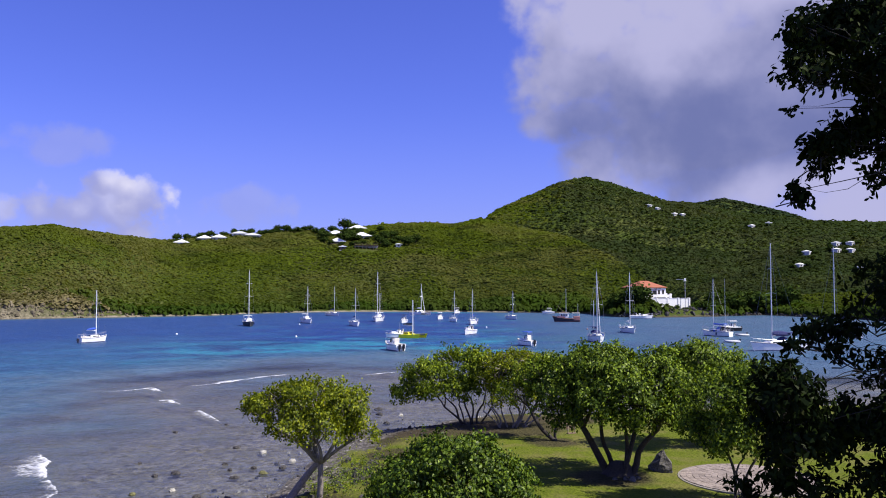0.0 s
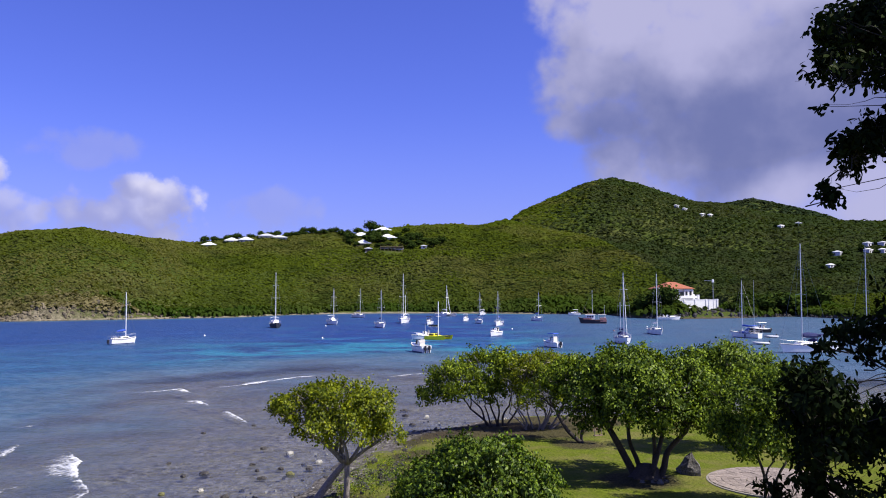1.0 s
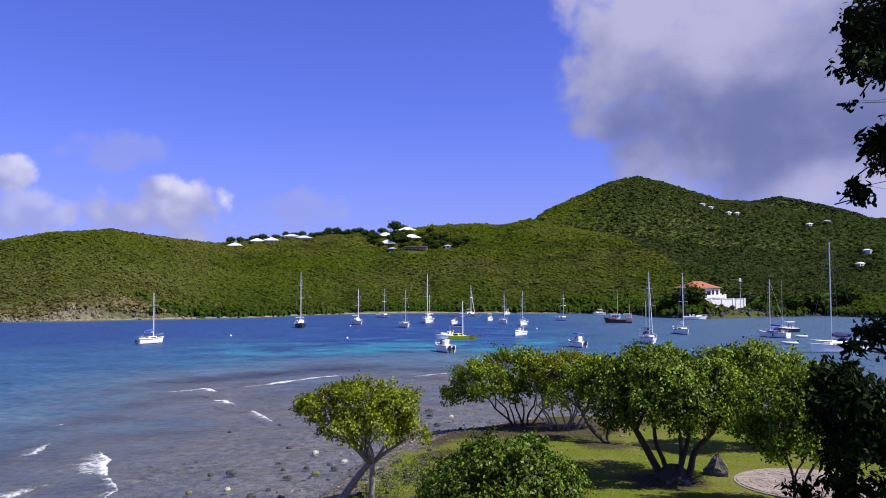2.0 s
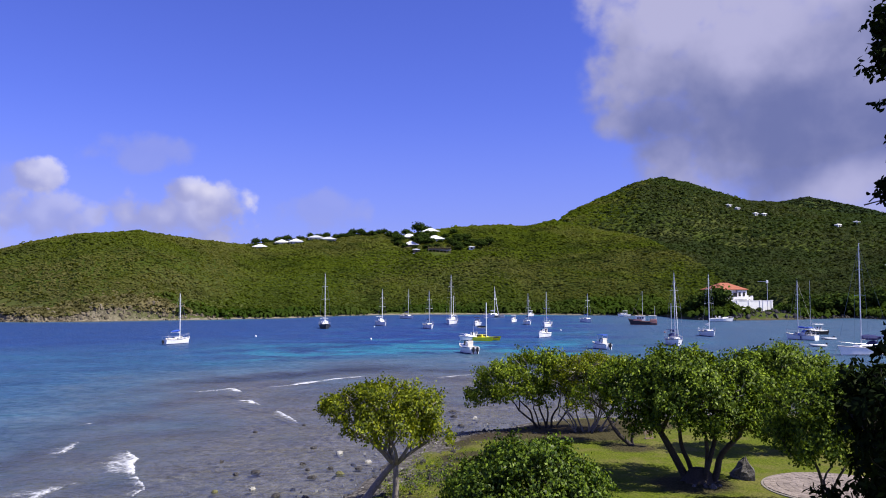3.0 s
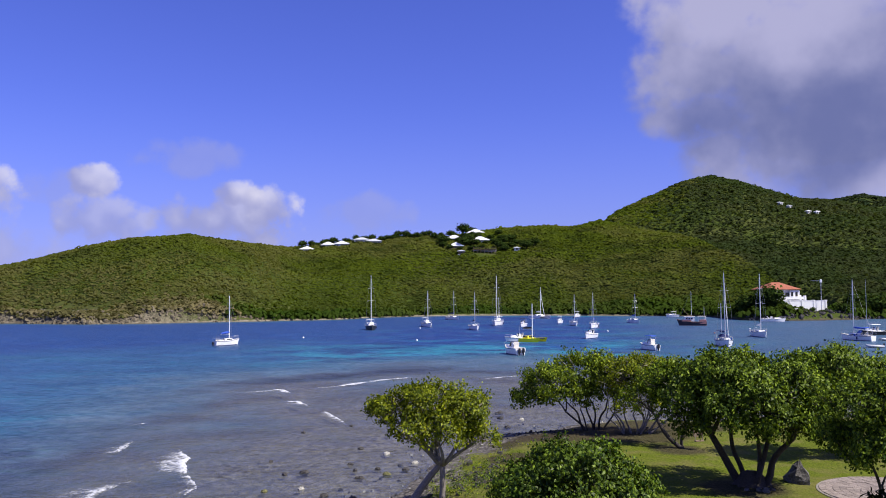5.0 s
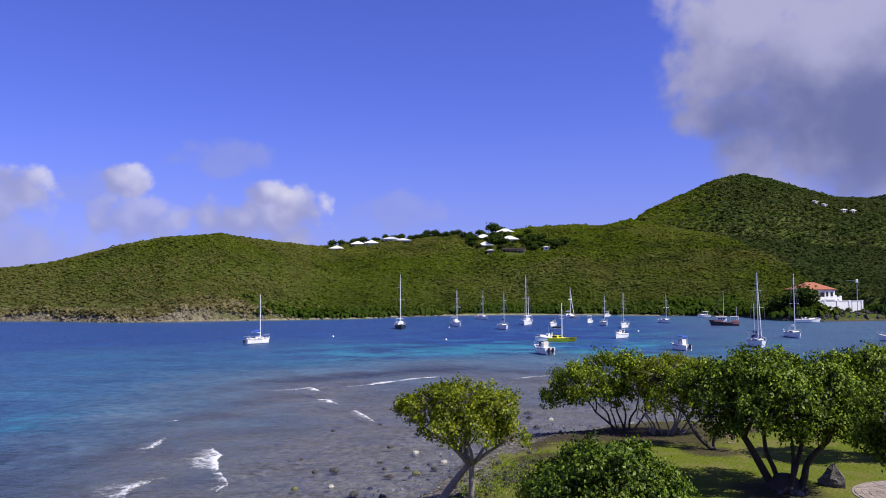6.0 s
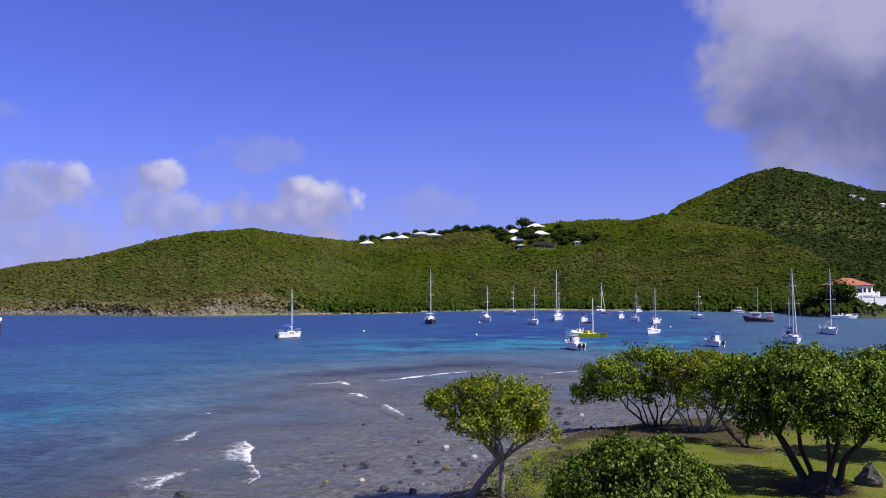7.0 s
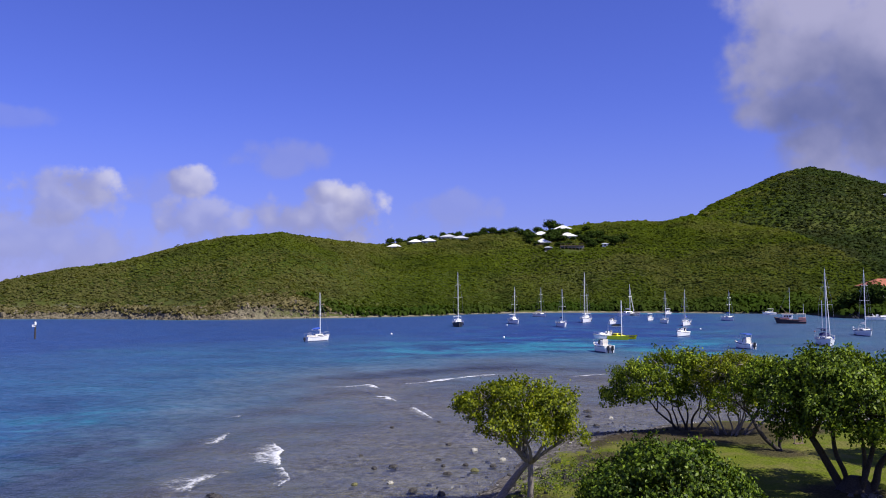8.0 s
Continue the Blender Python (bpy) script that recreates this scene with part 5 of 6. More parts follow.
def house(x, y, z, turn, w, d, h, rise, roof, label, walls=None, windows=3, plinth=4.0, group="", over=0.7, deck=False, name="house"):
    root = thing(name, x, y, z, turn, label, "house", group)
    walls = walls or STUCCO
    part("wall", Geo().box(0, 0, 0, w, d, h), walls, root)
    part("plinth", Geo().box(0, 0, -plinth, w + 0.5, d + 0.5, plinth - 0.01), STUCCO_GREY, root)
    part("roof", hip_roof(w, d, rise, over, h), roof, root)
    for k in range(windows):
        wx = (k + 0.5) / windows * w - w / 2
        win = part("window", Geo().box(wx, -d / 2 - 0.03, 0.8, 1.25, 0.12, 1.3), TIMBER, root)
        part("pane", Geo().box(wx, -d / 2 - 0.08, 0.9, 1.05, 0.06, 1.1), GLASS, win)
    door = part("door", Geo().box(w / 2 + 0.02, d * 0.1, 0, 0.12, 1.0, 2.05), TIMBER, root)
    part("door_knob", Geo().box(w / 2 + 0.1, d * 0.1 + 0.35, 1.0, 0.08, 0.08, 0.08), ALU, door)
    if deck:
        dk = part("deck", Geo().box(0, -d / 2 - 1.6, -0.25, w + 1.0, 2.6, 0.24), TIMBER, root)
        for k in range(int(w) + 1):
            part("deck_post", Geo().box(-w / 2 + k * w / int(w), -d / 2 - 2.8, -0.01, 0.1, 0.1, 1.0), TIMBER, dk)
        part("rail", Geo().box(0, -d / 2 - 2.8, 0.98, w + 1, 0.12, 0.08), TIMBER, dk)
    CLEAR.append((x, y, max(w, d) * 0.5))
    return root


def sit(x, y, turn, *args, lift=0.6, **kw):
    return house(x, y, gz(x, y) + lift, turn, *args, **kw)


ROW = "cottages along the ridge"
for x, y, w, turn in ((-175.4, 545.5, 9.0, 12), (-163.5, 556.5, 9.0, 20), (-152.3, 552.4, 9.0, 14), (-140.9, 563.6, 10.5, 10), (-131.6, 560.8, 10.0, 16)):
    sit(x, y, turn, w, 8.0, 2.6, 2.4 if w < 10 else 2.0, ROOFWHITE if w < 10 else ROOFGREY, "low cottage with a pale hipped roof on the ridge", group=ROW, lift=-1.7, walls=STUCCO_GREY, over=0.8, plinth=2.0)
VILLA = "villa pavilions"
for x, y, w, lift, lab in ((-76.4, 578.0, 10.8, -0.4, "villa pavilion with a white hipped roof"), (-61.8, 586.0, 10.8, 0.0, "highest villa pavilion with a white hipped roof"),
                           (-55.2, 552.0, 10.6, -0.2, "white-walled villa pavilion with a white hipped roof"), (-69.9, 536.4, 8.6, -0.4, "lower villa pavilion with a white hipped roof")):
    sit(x, y, 8, w, 8.6, 2.4, 2.9, ROOFWHITE, lab, walls=STUCCO if "white-walled" in lab else TIMBER, group=VILLA, lift=lift - 1.6, deck=True, over=1.3, plinth=3.0)
sit(-64.0, 519.0, 5, 4.0, 3.6, 2.0, 1.0, ROOFGREY, "small grey-roofed villa outbuilding", windows=1, lift=-0.8, walls=TIMBER)
sit(-28.9, 527.0, 5, 3.4, 3.2, 2.0, 0.9, ROOFGREY, "small garden building beside the villa", windows=1, lift=-0.6)
root = thing("terrace", -49.0, 519.0, gz(-49, 519), 4, "dark timber pool terrace on stilts below the villa", "terrace")
part("floor", Geo().box(0, 0, 1.6, 15, 6, 0.3, 0, 1, 0.05), TIMBER, root)
for k in range(7):
    part("stilt", Geo().box(-7 + k * 2.33, -2.7, -3.5, 0.3, 0.3, 5.1), TIMBER, root)
    part("railing_post", Geo().box(-7 + k * 2.33, -2.9, 1.9, 0.1, 0.1, 1.0), TIMBER, root)
part("railing", Geo().box(0, -2.9, 2.85, 15, 0.12, 0.1), TIMBER, root)
part("retaining_wall", Geo().box(0, 2.0, -3.5, 15, 0.5, 5.0), STUCCO_GREY, root)
CLEAR.append((-49, 518, 8))
HILL = "houses on the hillside"
for x, y, w, h, mat in ((195, 766, 7.5, 2.4, STUCCO_GREY), (201, 760, 6.5, 2.2, ROOFGREY), (212, 741, 5.5, 2.2, ROOFWHITE), (218, 737, 5.5, 2.2, ROOFWHITE), (267.6, 702, 7, 2.4, ROOFWHITE), (285.8, 711, 7, 2.4, ROOFGREY),
                        (251.7, 562, 8.5, 2.6, ROOFWHITE), (231.9, 528, 7.2, 2.0, ROOFWHITE), (281, 580, 7.5, 2.8, ROOFGREY), (289.6, 576, 8, 2.8, ROOFGREY), (269.9, 557, 7, 2.8, ROOFWHITE), (277.6, 553, 7.5, 2.6, ROOFWHITE), (256.0, 499, 7, 2.4, ROOFWHITE)):
    sit(x, y, 26 + (x % 7) * 4, w * 0.86, w * 0.55, h, 1.1, mat, "pale house with a hipped roof among hillside scrub", group=HILL, walls=STUCCO_GREY, lift=-0.5, windows=2, over=0.25, plinth=2.0)

# the house with the tiled roof, on the point
hz = 5.0
root = thing("villa", 84.0, 340.0, hz, 22, "white two-storey house with a terracotta hipped roof and terrace", "house")
part("wall", Geo().box(-0.5, 0, 0, 11.6, 8.6, 6.55), STUCCO, root)
part("wall", Geo().box(4.9, -1.2, 0, 4.4, 7.6, 6.4), STUCCO, root, "taller white end block")
part("roof", hip_roof(13.0, 9.5, 2.9, 0.9, 6.6), TILE, root, "terracotta tiled hipped roof")
part("plinth", Geo().box(2, 0, -5, 22, 11, 4.95), STUCCO_GREY, root)
for k in range(3):
    win = part("window", Geo().box(-4.5 + k * 3.2, -4.53, 3.7, 1.6, 0.14, 1.7), TIMBER, root)
    part("pane", Geo().box(-4.5 + k * 3.2, -4.6, 3.8, 1.4, 0.06, 1.5), GLASS, win)
for k in range(2):
    win = part("window", Geo().box(3.7 + k * 2.0, -5.03, 4.0, 1.0, 0.14, 1.7), TIMBER, root)
    part("pane", Geo().box(3.7 + k * 2.0, -5.1, 4.1, 0.8, 0.06, 1.5), GLASS, win)
bal = part("balcony", Geo().box(3.4, -6.0, 2.75, 8.2, 2.0, 0.22), STUCCO, root, "white first-floor balcony")
part("balcony_parapet", Geo().box(3.4, -6.95, 2.95, 8.2, 0.14, 0.85), STUCCO, bal)
ter = part("terrace_wall", Geo().box(5.6, -7.4, -2.5, 23.6, 0.5, 4.7), STUCCO, root, "long white terrace parapet")
part("parapet_cap", Geo().box(5.6, -7.4, 2.2, 23.9, 0.75, 0.16), STUCCO, ter)
part("terrace_floor", Geo().box(6.4, -4.0, -0.2, 22, 7, 0.25), STUCCO_GREY, root)
part("side_wall", Geo().box(17.15, -4.0, -2.5, 0.5, 6.3, 4.4), STUCCO, root)
for k in range(5):
    part("pier", Geo().box(-4.8 + k * 5.4, -7.45, -2.5, 0.6, 0.8, 5.0), STUCCO, ter)
part("chimney", Geo().box(9.2, -2.2, 0, 1.0, 1.0, 4.4, 0, 0.9), STUCCO, root)
part("chimney", Geo().box(11.4, -2.4, 0, 0.9, 0.9, 4.2, 0, 0.9), STUCCO, root)
CLEAR.append((85, 340, 11)), CLEAR.append((94, 338, 9)), CLEAR.append((88, 329, 7)), CLEAR.append((94, 330, 7)), CLEAR.append((100, 332, 7))
root = thing("light_pole", 100.2, 337.0, 4.0, 0, "tall pole with a white lamp head beside the terrace", "pole")
part("pole", Geo().tube([(0, 0, -2), (0, 0, 10.4)], [0.14, 0.09], 8), ALU, root)
part("lamp_head", Geo().box(0, 0, 10.3, 0.9, 0.6, 1.2, 0, 0.8, 0.1), WHITE, root)
part("cross_arm", Geo().box(-2.0, 0, 10.9, 3.4, 0.12, 0.12), ALU, root)


# ---- taller trees round the ridge houses ----
def ridge_tree():
    rng = np.random.default_rng(70)
    root = thing("ridge_tree", 0, 0, 0, 0, "dark rounded tree standing above the scrub by the houses", "tree", "trees round the houses")
    part("trunk", Geo().tube([(0, 0, -1), (0.1, 0, 1.6), (0.0, 0.1, 3.6)], [0.22, 0.17, 0.08], 7).tube([(0.05, 0, 1.5), (1.0, 0.3, 3.4)], [0.12, 0.05], 5).tube([(0.05, 0, 1.7), (-0.9, -0.3, 3.5)], [0.12, 0.05], 5), BARK_DARK, root)
    ends, ways = [], []
    for cx, cy, cz, r in ((0, 0, 4.0, 1.7), (1.1, 0.3, 3.4, 1.3), (-1.0, -0.3, 3.5, 1.4), (0.2, -0.9, 3.0, 1.3)):
        w = rng.normal(0, 1, (70, 3))
        w /= np.linalg.norm(w, axis=1, keepdims=True)
        ends.append(np.array([cx, cy, cz]) + w * r * rng.uniform(0.6, 1.1, (70, 1)) * np.array([1, 1, 0.75]))
        ways.append(w)
    L = leaf_cloud(rng, np.concatenate(ends), np.concatenate(ways) + np.array([0, 0, 0.3]), 3, 0.62, 0.2)
    part("crown", leaf_mesh("crown", L, RIDGELEAF), RIDGELEAF, root)
    return root


first = ridge_tree()
spots = [(-182, 556, 1.0), (-169, 563, 1.1), (-158, 566, 1.0), (-147, 572, 1.2), (-136, 574, 1.0), (-124, 573, 1.0), (-120, 578, 1.3), (-116, 574, 1.1), (-98, 596, 1.2), (-88, 592, 0.9), (-86, 580, 1.2), (-80, 588, 1.4), (-72, 594, 1.6), (-67, 596, 1.3), (-63, 560, 1.3),
         (-62, 546, 1.3), (-64, 535, 1.2), (-58, 537, 1.3), (-43, 546, 1.1), (-38, 540, 1.2), (-23, 530, 1.2), (-33, 536, 1.1), (-44, 570, 1.0), (-79, 545, 1.2), (-78, 536, 1.0), (-57, 524, 1.0), (-38, 526, 1.1), (-66, 552, 1.3), (-79, 570, 0.7), (-67, 566, 0.9), (-71, 560, 0.8), (-58, 562, 0.9), (-49, 561, 1.0), (-52, 529, 0.8), (-41, 532, 1.0), (-36, 521, 0.9), (-30, 545, 1.2), (-24, 541, 1.0), (-18, 537, 1.1), (-34, 551, 1.3), (-40, 556, 1.1), (-84, 562, 1.0), (-90, 570, 1.1), (-82, 550, 0.9), (-73, 569, 0.6), (-63, 577, 0.7), (-58, 577, 0.6), (-59, 545, 0.6), (-50.5, 544, 0.7), (-73, 530, 0.7), (-66, 528, 0.6), (-46, 552, 1.0), (-178, 538, 0.6), (-165, 549, 0.6), (-156, 545, 0.6), (-144, 556, 0.7), (-134, 553, 0.6), (-128, 553, 0.7), (75.5, 329, 2.3), (72, 333, 2.2), (78.6, 327.5, 2.3), (81, 327.5, 1.5), (86, 326.5, 0.6), (90, 326, 0.5), (94, 327, 0.55), (98, 328, 0.6), (102, 330, 0.5), (106, 332, 1.0), (108, 334, 1.0), (114, 340, 2.0), (122, 345, 2.4), (128, 349, 2.0), (133, 350, 2.6), (141, 352, 2.2), (118, 350, 2.6), (148, 350, 2.4)]
rng = np.random.default_rng(77)
spots = [(x, y, s * (1.3 if -95 < x < -15 and y > 500 else 1.0)) for x, y, s in spots]
for hx, hy, _ in CLEAR[12:25]:   # a tree or two beside each hillside house
    spots += [(hx - 4.5 + rng.uniform(-1, 1), hy - 1.5, rng.uniform(0.7, 1.0)), (hx + 5.0 + rng.uniform(-1, 1), hy - 1.0, rng.uniform(0.7, 1.1)), (hx + rng.uniform(-2, 2), hy + 5, rng.uniform(0.9, 1.3))]
spots += [(-186 + 4.6 * k + rng.uniform(-1.5, 1.5), 572 + 0.35 * k + rng.uniform(-5, 5), rng.uniform(0.9, 1.5)) for k in range(20)]
for k, (x, y, s) in enumerate(spots):
    m = pose(x, y, gz(x, y) - 0.9, 0, 0, k * 71)
    ob = first if k == 0 else copy_thing(first, m)
    ob.matrix_basis = m @ Matrix.Diagonal((s * (1.0 + 0.35 * sin(k * 2.3) ** 2), s * 1.1, s * (0.72 + 0.2 * sin(k * 1.7)), 1.0))


# ---- the headland: trees, patio, stones ----
woods()


def plant(name, x, y, *args, **kw):
    return tree(name, x, y, gz(x, y), *args, **kw)


plant("sea_grape_tree", -6.35, 36.9, [(-0.8, 0, 0.17, (0.75, 0, 1.75), [0, 1, 3, 6, 7]), (0.75, 0.1, 0.15, (0.85, 0.1, 1.7), [2, 4, 5])],
      [(-1.5, 0, 4.25, 1.0, 1.2, 0.7), (0.3, 0.3, 4.5, 1.5, 1.7, 0.85), (1.9, 0.2, 4.1, 1.3, 1.5, 0.95), (-0.5, -0.5, 3.5, 1.0, 1.2, 0.7), (2.7, 0, 2.95, 0.95, 1.1, 0.75), (1.1, -0.7, 3.5, 1.2, 1.2, 0.95), (-2.25, 0.1, 3.95, 0.6, 0.7, 0.45), (0.5, 0.2, 3.8, 1.5, 1.4, 0.8)],
      GRAPE_YELLOW, BARK, "leaning sea grape tree with yellow-green leaves at the shore", 11, 1650, 17, 0.142, 0.10, bare=25, extra_limbs=3)
plant("sea_grape_tree", 8.6, 40.4, [(-0.26, 0, 0.19, (-1.75, -0.1, 2.35), [1, 5, 7]), (-0.15, 0.2, 0.12, (-0.75, 0.4, 2.5), [0, 6]), (0.1, -0.1, 0.11, (0.25, -0.4, 2.4), [3, 10, 11]), (0.28, 0.1, 0.13, (0.95, 0.2, 2.5), [0]), (0.28, 0, 0.17, (1.75, 0, 2.0), [2, 4, 8, 9])],
      [(-0.9, 0, 4.95, 2.1, 2.2, 1.2), (-2.9, 0, 4.3, 1.5, 1.7, 1.3), (1.5, 0, 4.55, 1.8, 2.0, 1.25), (0.5, -1.6, 3.9, 2.0, 1.5, 1.3), (2.9, -0.4, 3.2, 1.2, 1.4, 1.1), (-2.7, -0.4, 3.2, 1.1, 1.2, 0.8), (0, 1.8, 4.3, 2.2, 1.5, 1.2), (-1.3, -1.4, 3.7, 1.3, 1.2, 0.9), (1.9, -1.5, 3.2, 1.3, 1.1, 0.9), (3.1, -0.2, 3.9, 0.9, 1.0, 0.7), (0.9, -1.8, 3.2, 1.5, 1.1, 0.9), (-0.3, -1.7, 4.2, 1.3, 1.0, 0.9)],
      GRAPE_DEEP, BARK_DARK, "wide many-stemmed sea grape tree on the lawn", 12, 4500, 17, 0.160, 0.11, bare=70, extra_limbs=3)
plant("sea_grape_tree", 2.0, 57.0, [(-0.5, 0, 0.08, (-1.9, 0, 1.2), [0, 2]), (-0.4, 0.1, 0.07, (-1.5, 0.3, 1.5), [0]), (-0.1, 0, 0.07, (-0.5, 0, 1.5), [1, 4]), (0.1, 0.2, 0.07, (0.0, 0.5, 1.6), [1]), (0.3, 0, 0.08, (0.8, 0, 1.4), [3]), (0.4, -0.1, 0.07, (1.4, -0.3, 1.3), [5, 3]), (-0.3, -0.2, 0.06, (-0.9, -0.4, 1.4), [4])],
      [(-2.9, 0, 3.1, 1.9, 2, 1.3), (-1.0, 0.3, 3.7, 1.9, 2, 1.5), (-4.2, 0, 2.2, 1.1, 1.3, 0.9), (1.0, 0, 3.7, 1.8, 2, 1.5), (-1.2, -0.8, 2.5, 1.8, 1.3, 0.9), (1.6, -0.6, 2.5, 1.4, 1.3, 0.9)],
      GRAPE, BARK_DARK, "spreading sea grape tree over the shingle", 13, 1900, 15, 0.175, 0.12, bare=40)
plant("sea_grape_tree", 4.6, 55.0, [(-0.4, 0, 0.07, (-1.3, 0, 1.3), [0, 3]), (-0.2, 0.1, 0.06, (-0.7, 0.3, 1.6), [0]), (0.0, 0, 0.07, (0.2, 0, 1.7), [1]), (0.2, 0.1, 0.07, (0.9, 0.2, 1.5), [1, 2]), (0.4, 0, 0.07, (1.7, 0, 1.3), [2]), (-0.1, -0.2, 0.06, (-0.2, -0.6, 1.3), [3]), (0.3, -0.2, 0.06, (0.9, -0.7, 1.3), [3]), (0.5, -0.1, 0.05, (2.0, -0.3, 1.0), [2]), (-0.5, -0.1, 0.05, (-1.9, -0.4, 1.1), [0]), (0.1, -0.3, 0.05, (0.5, -1.0, 1.1), [3]), (0.6, 0.1, 0.06, (2.5, 0.1, 1.3), [2]), (-0.6, 0.1, 0.05, (-1.6, 0.3, 1.5), [0])],
      [(-0.5, 0, 3.7, 1.6, 1.8, 1.3), (1.5, 0.3, 3.8, 1.9, 2, 1.4), (2.8, 0, 3.0, 1.4, 1.5, 1.2), (0.3, -1, 2.5, 1.5, 1.2, 1.0)],
      GRAPE_YELLOW, BARK, "yellowing sea grape tree with bare grey branches", 14, 1250, 15, 0.17, 0.12, bare=160, extra_limbs=4)
plant("sea_grape_tree", 7.0, 50.0, [(0.2, 0, 0.13, (-1.6, 0, 1.7), [0, 1]), (0.0, 0.1, 0.09, (0.2, 0, 2.0), [2])],
      [(-2.4, 0, 2.9, 1.2, 1.2, 0.9), (-1.0, 0.2, 3.7, 1.4, 1.4, 1.0), (0.6, 0.2, 3.6, 1.3, 1.3, 0.9)],
      GRAPE, BARK_DARK, "small leaning sea grape tree at the lawn's edge", 15, 700, 15, 0.15, bare=20)
plant("sea_grape_tree", 15.6, 48.0, [(-0.3, 0, 0.17, (-0.8, 0, 2.2), [0, 2]), (0.3, 0, 0.15, (0.8, 0, 2.2), [1])],
      [(-0.7, 0, 4.7, 2.0, 2.1, 1.4), (1.2, 0.2, 4.0, 1.8, 1.8, 1.3), (-1.6, 0, 3.0, 1.3, 1.5, 1.2), (2.6, 0, 3.2, 1.3, 1.4, 1.1)],
      GRAPE_DEEP, BARK_DARK, "dense green sea grape tree behind the patio", 16, 2000, 16, 0.165, 0.11)
plant("sea_grape_tree", 12.4, 35.0, [(0, 0, 0.075, (-0.25, 0, 2.1), [0, 1, 2]), (0.25, 0.2, 0.07, (1.0, 0.1, 2.0), [3]), (0.1, -0.1, 0.05, (0.4, 0, 2.0), [1])],
      [(-0.7, 0, 4.5, 1.3, 1.4, 1.1), (1.0, 0, 4.6, 1.5, 1.5, 1.3), (-0.4, 0, 3.0, 1.4, 1.4, 1.1), (1.7, 0.2, 2.9, 1.4, 1.3, 1.1)],
      GRAPE_DEEP, BARK_DARK, "young sea grape tree with a thin trunk by the patio", 17, 1700, 16, 0.145, 0.11)
plant("bush", 0.45, 29.0, [(-0.5, 0, 0.10, (-0.9, 0, 1.0), [0, 3]), (0.3, 0, 0.12, (0.2, 0, 1.2), [1]), (0.8, 0, 0.1, (1.0, 0, 1.1), [2])],
      [(-1.3, 0, 1.75, 1.55, 1.9, 1.4), (0.2, 0, 2.25, 1.8, 1.9, 1.5), (1.25, 0, 1.75, 1.3, 1.7, 1.3), (-0.25, -1.2, 1.1, 2.1, 1.5, 1.2), (-0.3, 0.2, 3.2, 0.9, 1.0, 0.7), (0.8, 0.1, 2.95, 0.8, 0.9, 0.6), (-1.9, 0, 2.3, 0.8, 0.9, 0.65)],
      BUSHLEAF, BARK_DARK, "dense rounded bush with glossy dark green leaves", 18, 2900, 17, 0.132, 0.09, hollow=0.72, category="bush")

main_tree = [o for o in scene.objects if o.name.startswith("sea_grape_tree") and abs(o.location.x - 8.6) < 0.01][0]


def root_mass(tree_ob):
    g = Geo()
    rng = np.random.default_rng(5)
    rr = []
    for u in range(6):
        r = (1.0, 0.78, 0.62, 0.52, 0.42, 0.2)[u]
        rr.append([(r * (1 + 0.22 * sin(3 * a + 1) + 0.12 * sin(7 * a) + rng.normal(0, 0.04)) * cos(a), 0.75 * r * (1 + 0.18 * sin(4 * a)) * sin(a), (-0.15, 0.04, 0.2, 0.4, 0.58, 0.68)[u]) for a in np.linspace(0, 2 * pi, 20, endpoint=False)])
    part("root_mass", g.loft(rr), BARK_DARK, tree_ob, "gnarled root mass", True)


root_mass(main_tree)

# the tree beside the viewer, mostly out of view; its shade is in its colours
UPPER = [(-2.67, 0.05, 7.96, 0.38, 0.43, 0.33), (-2.14, 0.04, 8.16, 0.46, 0.52, 0.4), (-3.28, -0.94, 7.36, 0.25, 0.3, 0.25), (-2.39, -0.91, 7.31, 0.36, 0.47, 0.42), (-3.04, -0.08, 7.12, 0.12, 0.12, 0.09), (-2.39, -0.19, 6.79, 0.27, 0.29, 0.21), (-1.97, -0.26, 6.55, 0.27, 0.34, 0.29), (-2.99, -0.66, 6.59, 0.17, 0.18, 0.14), (-2.98, -0.33, 6.44, 0.1, 0.11, 0.08), (-3.19, -0.33, 6.12, 0.09, 0.11, 0.1), (-2.19, -0.36, 7.04, 0.29, 0.29, 0.2), (-3.28, -0.83, 7.93, 0.12, 0.15, 0.13), (-1.69, -0.53, 7.6, 0.44, 0.56, 0.5), (-1.59, -0.57, 6.59, 0.5, 0.6, 0.5)]
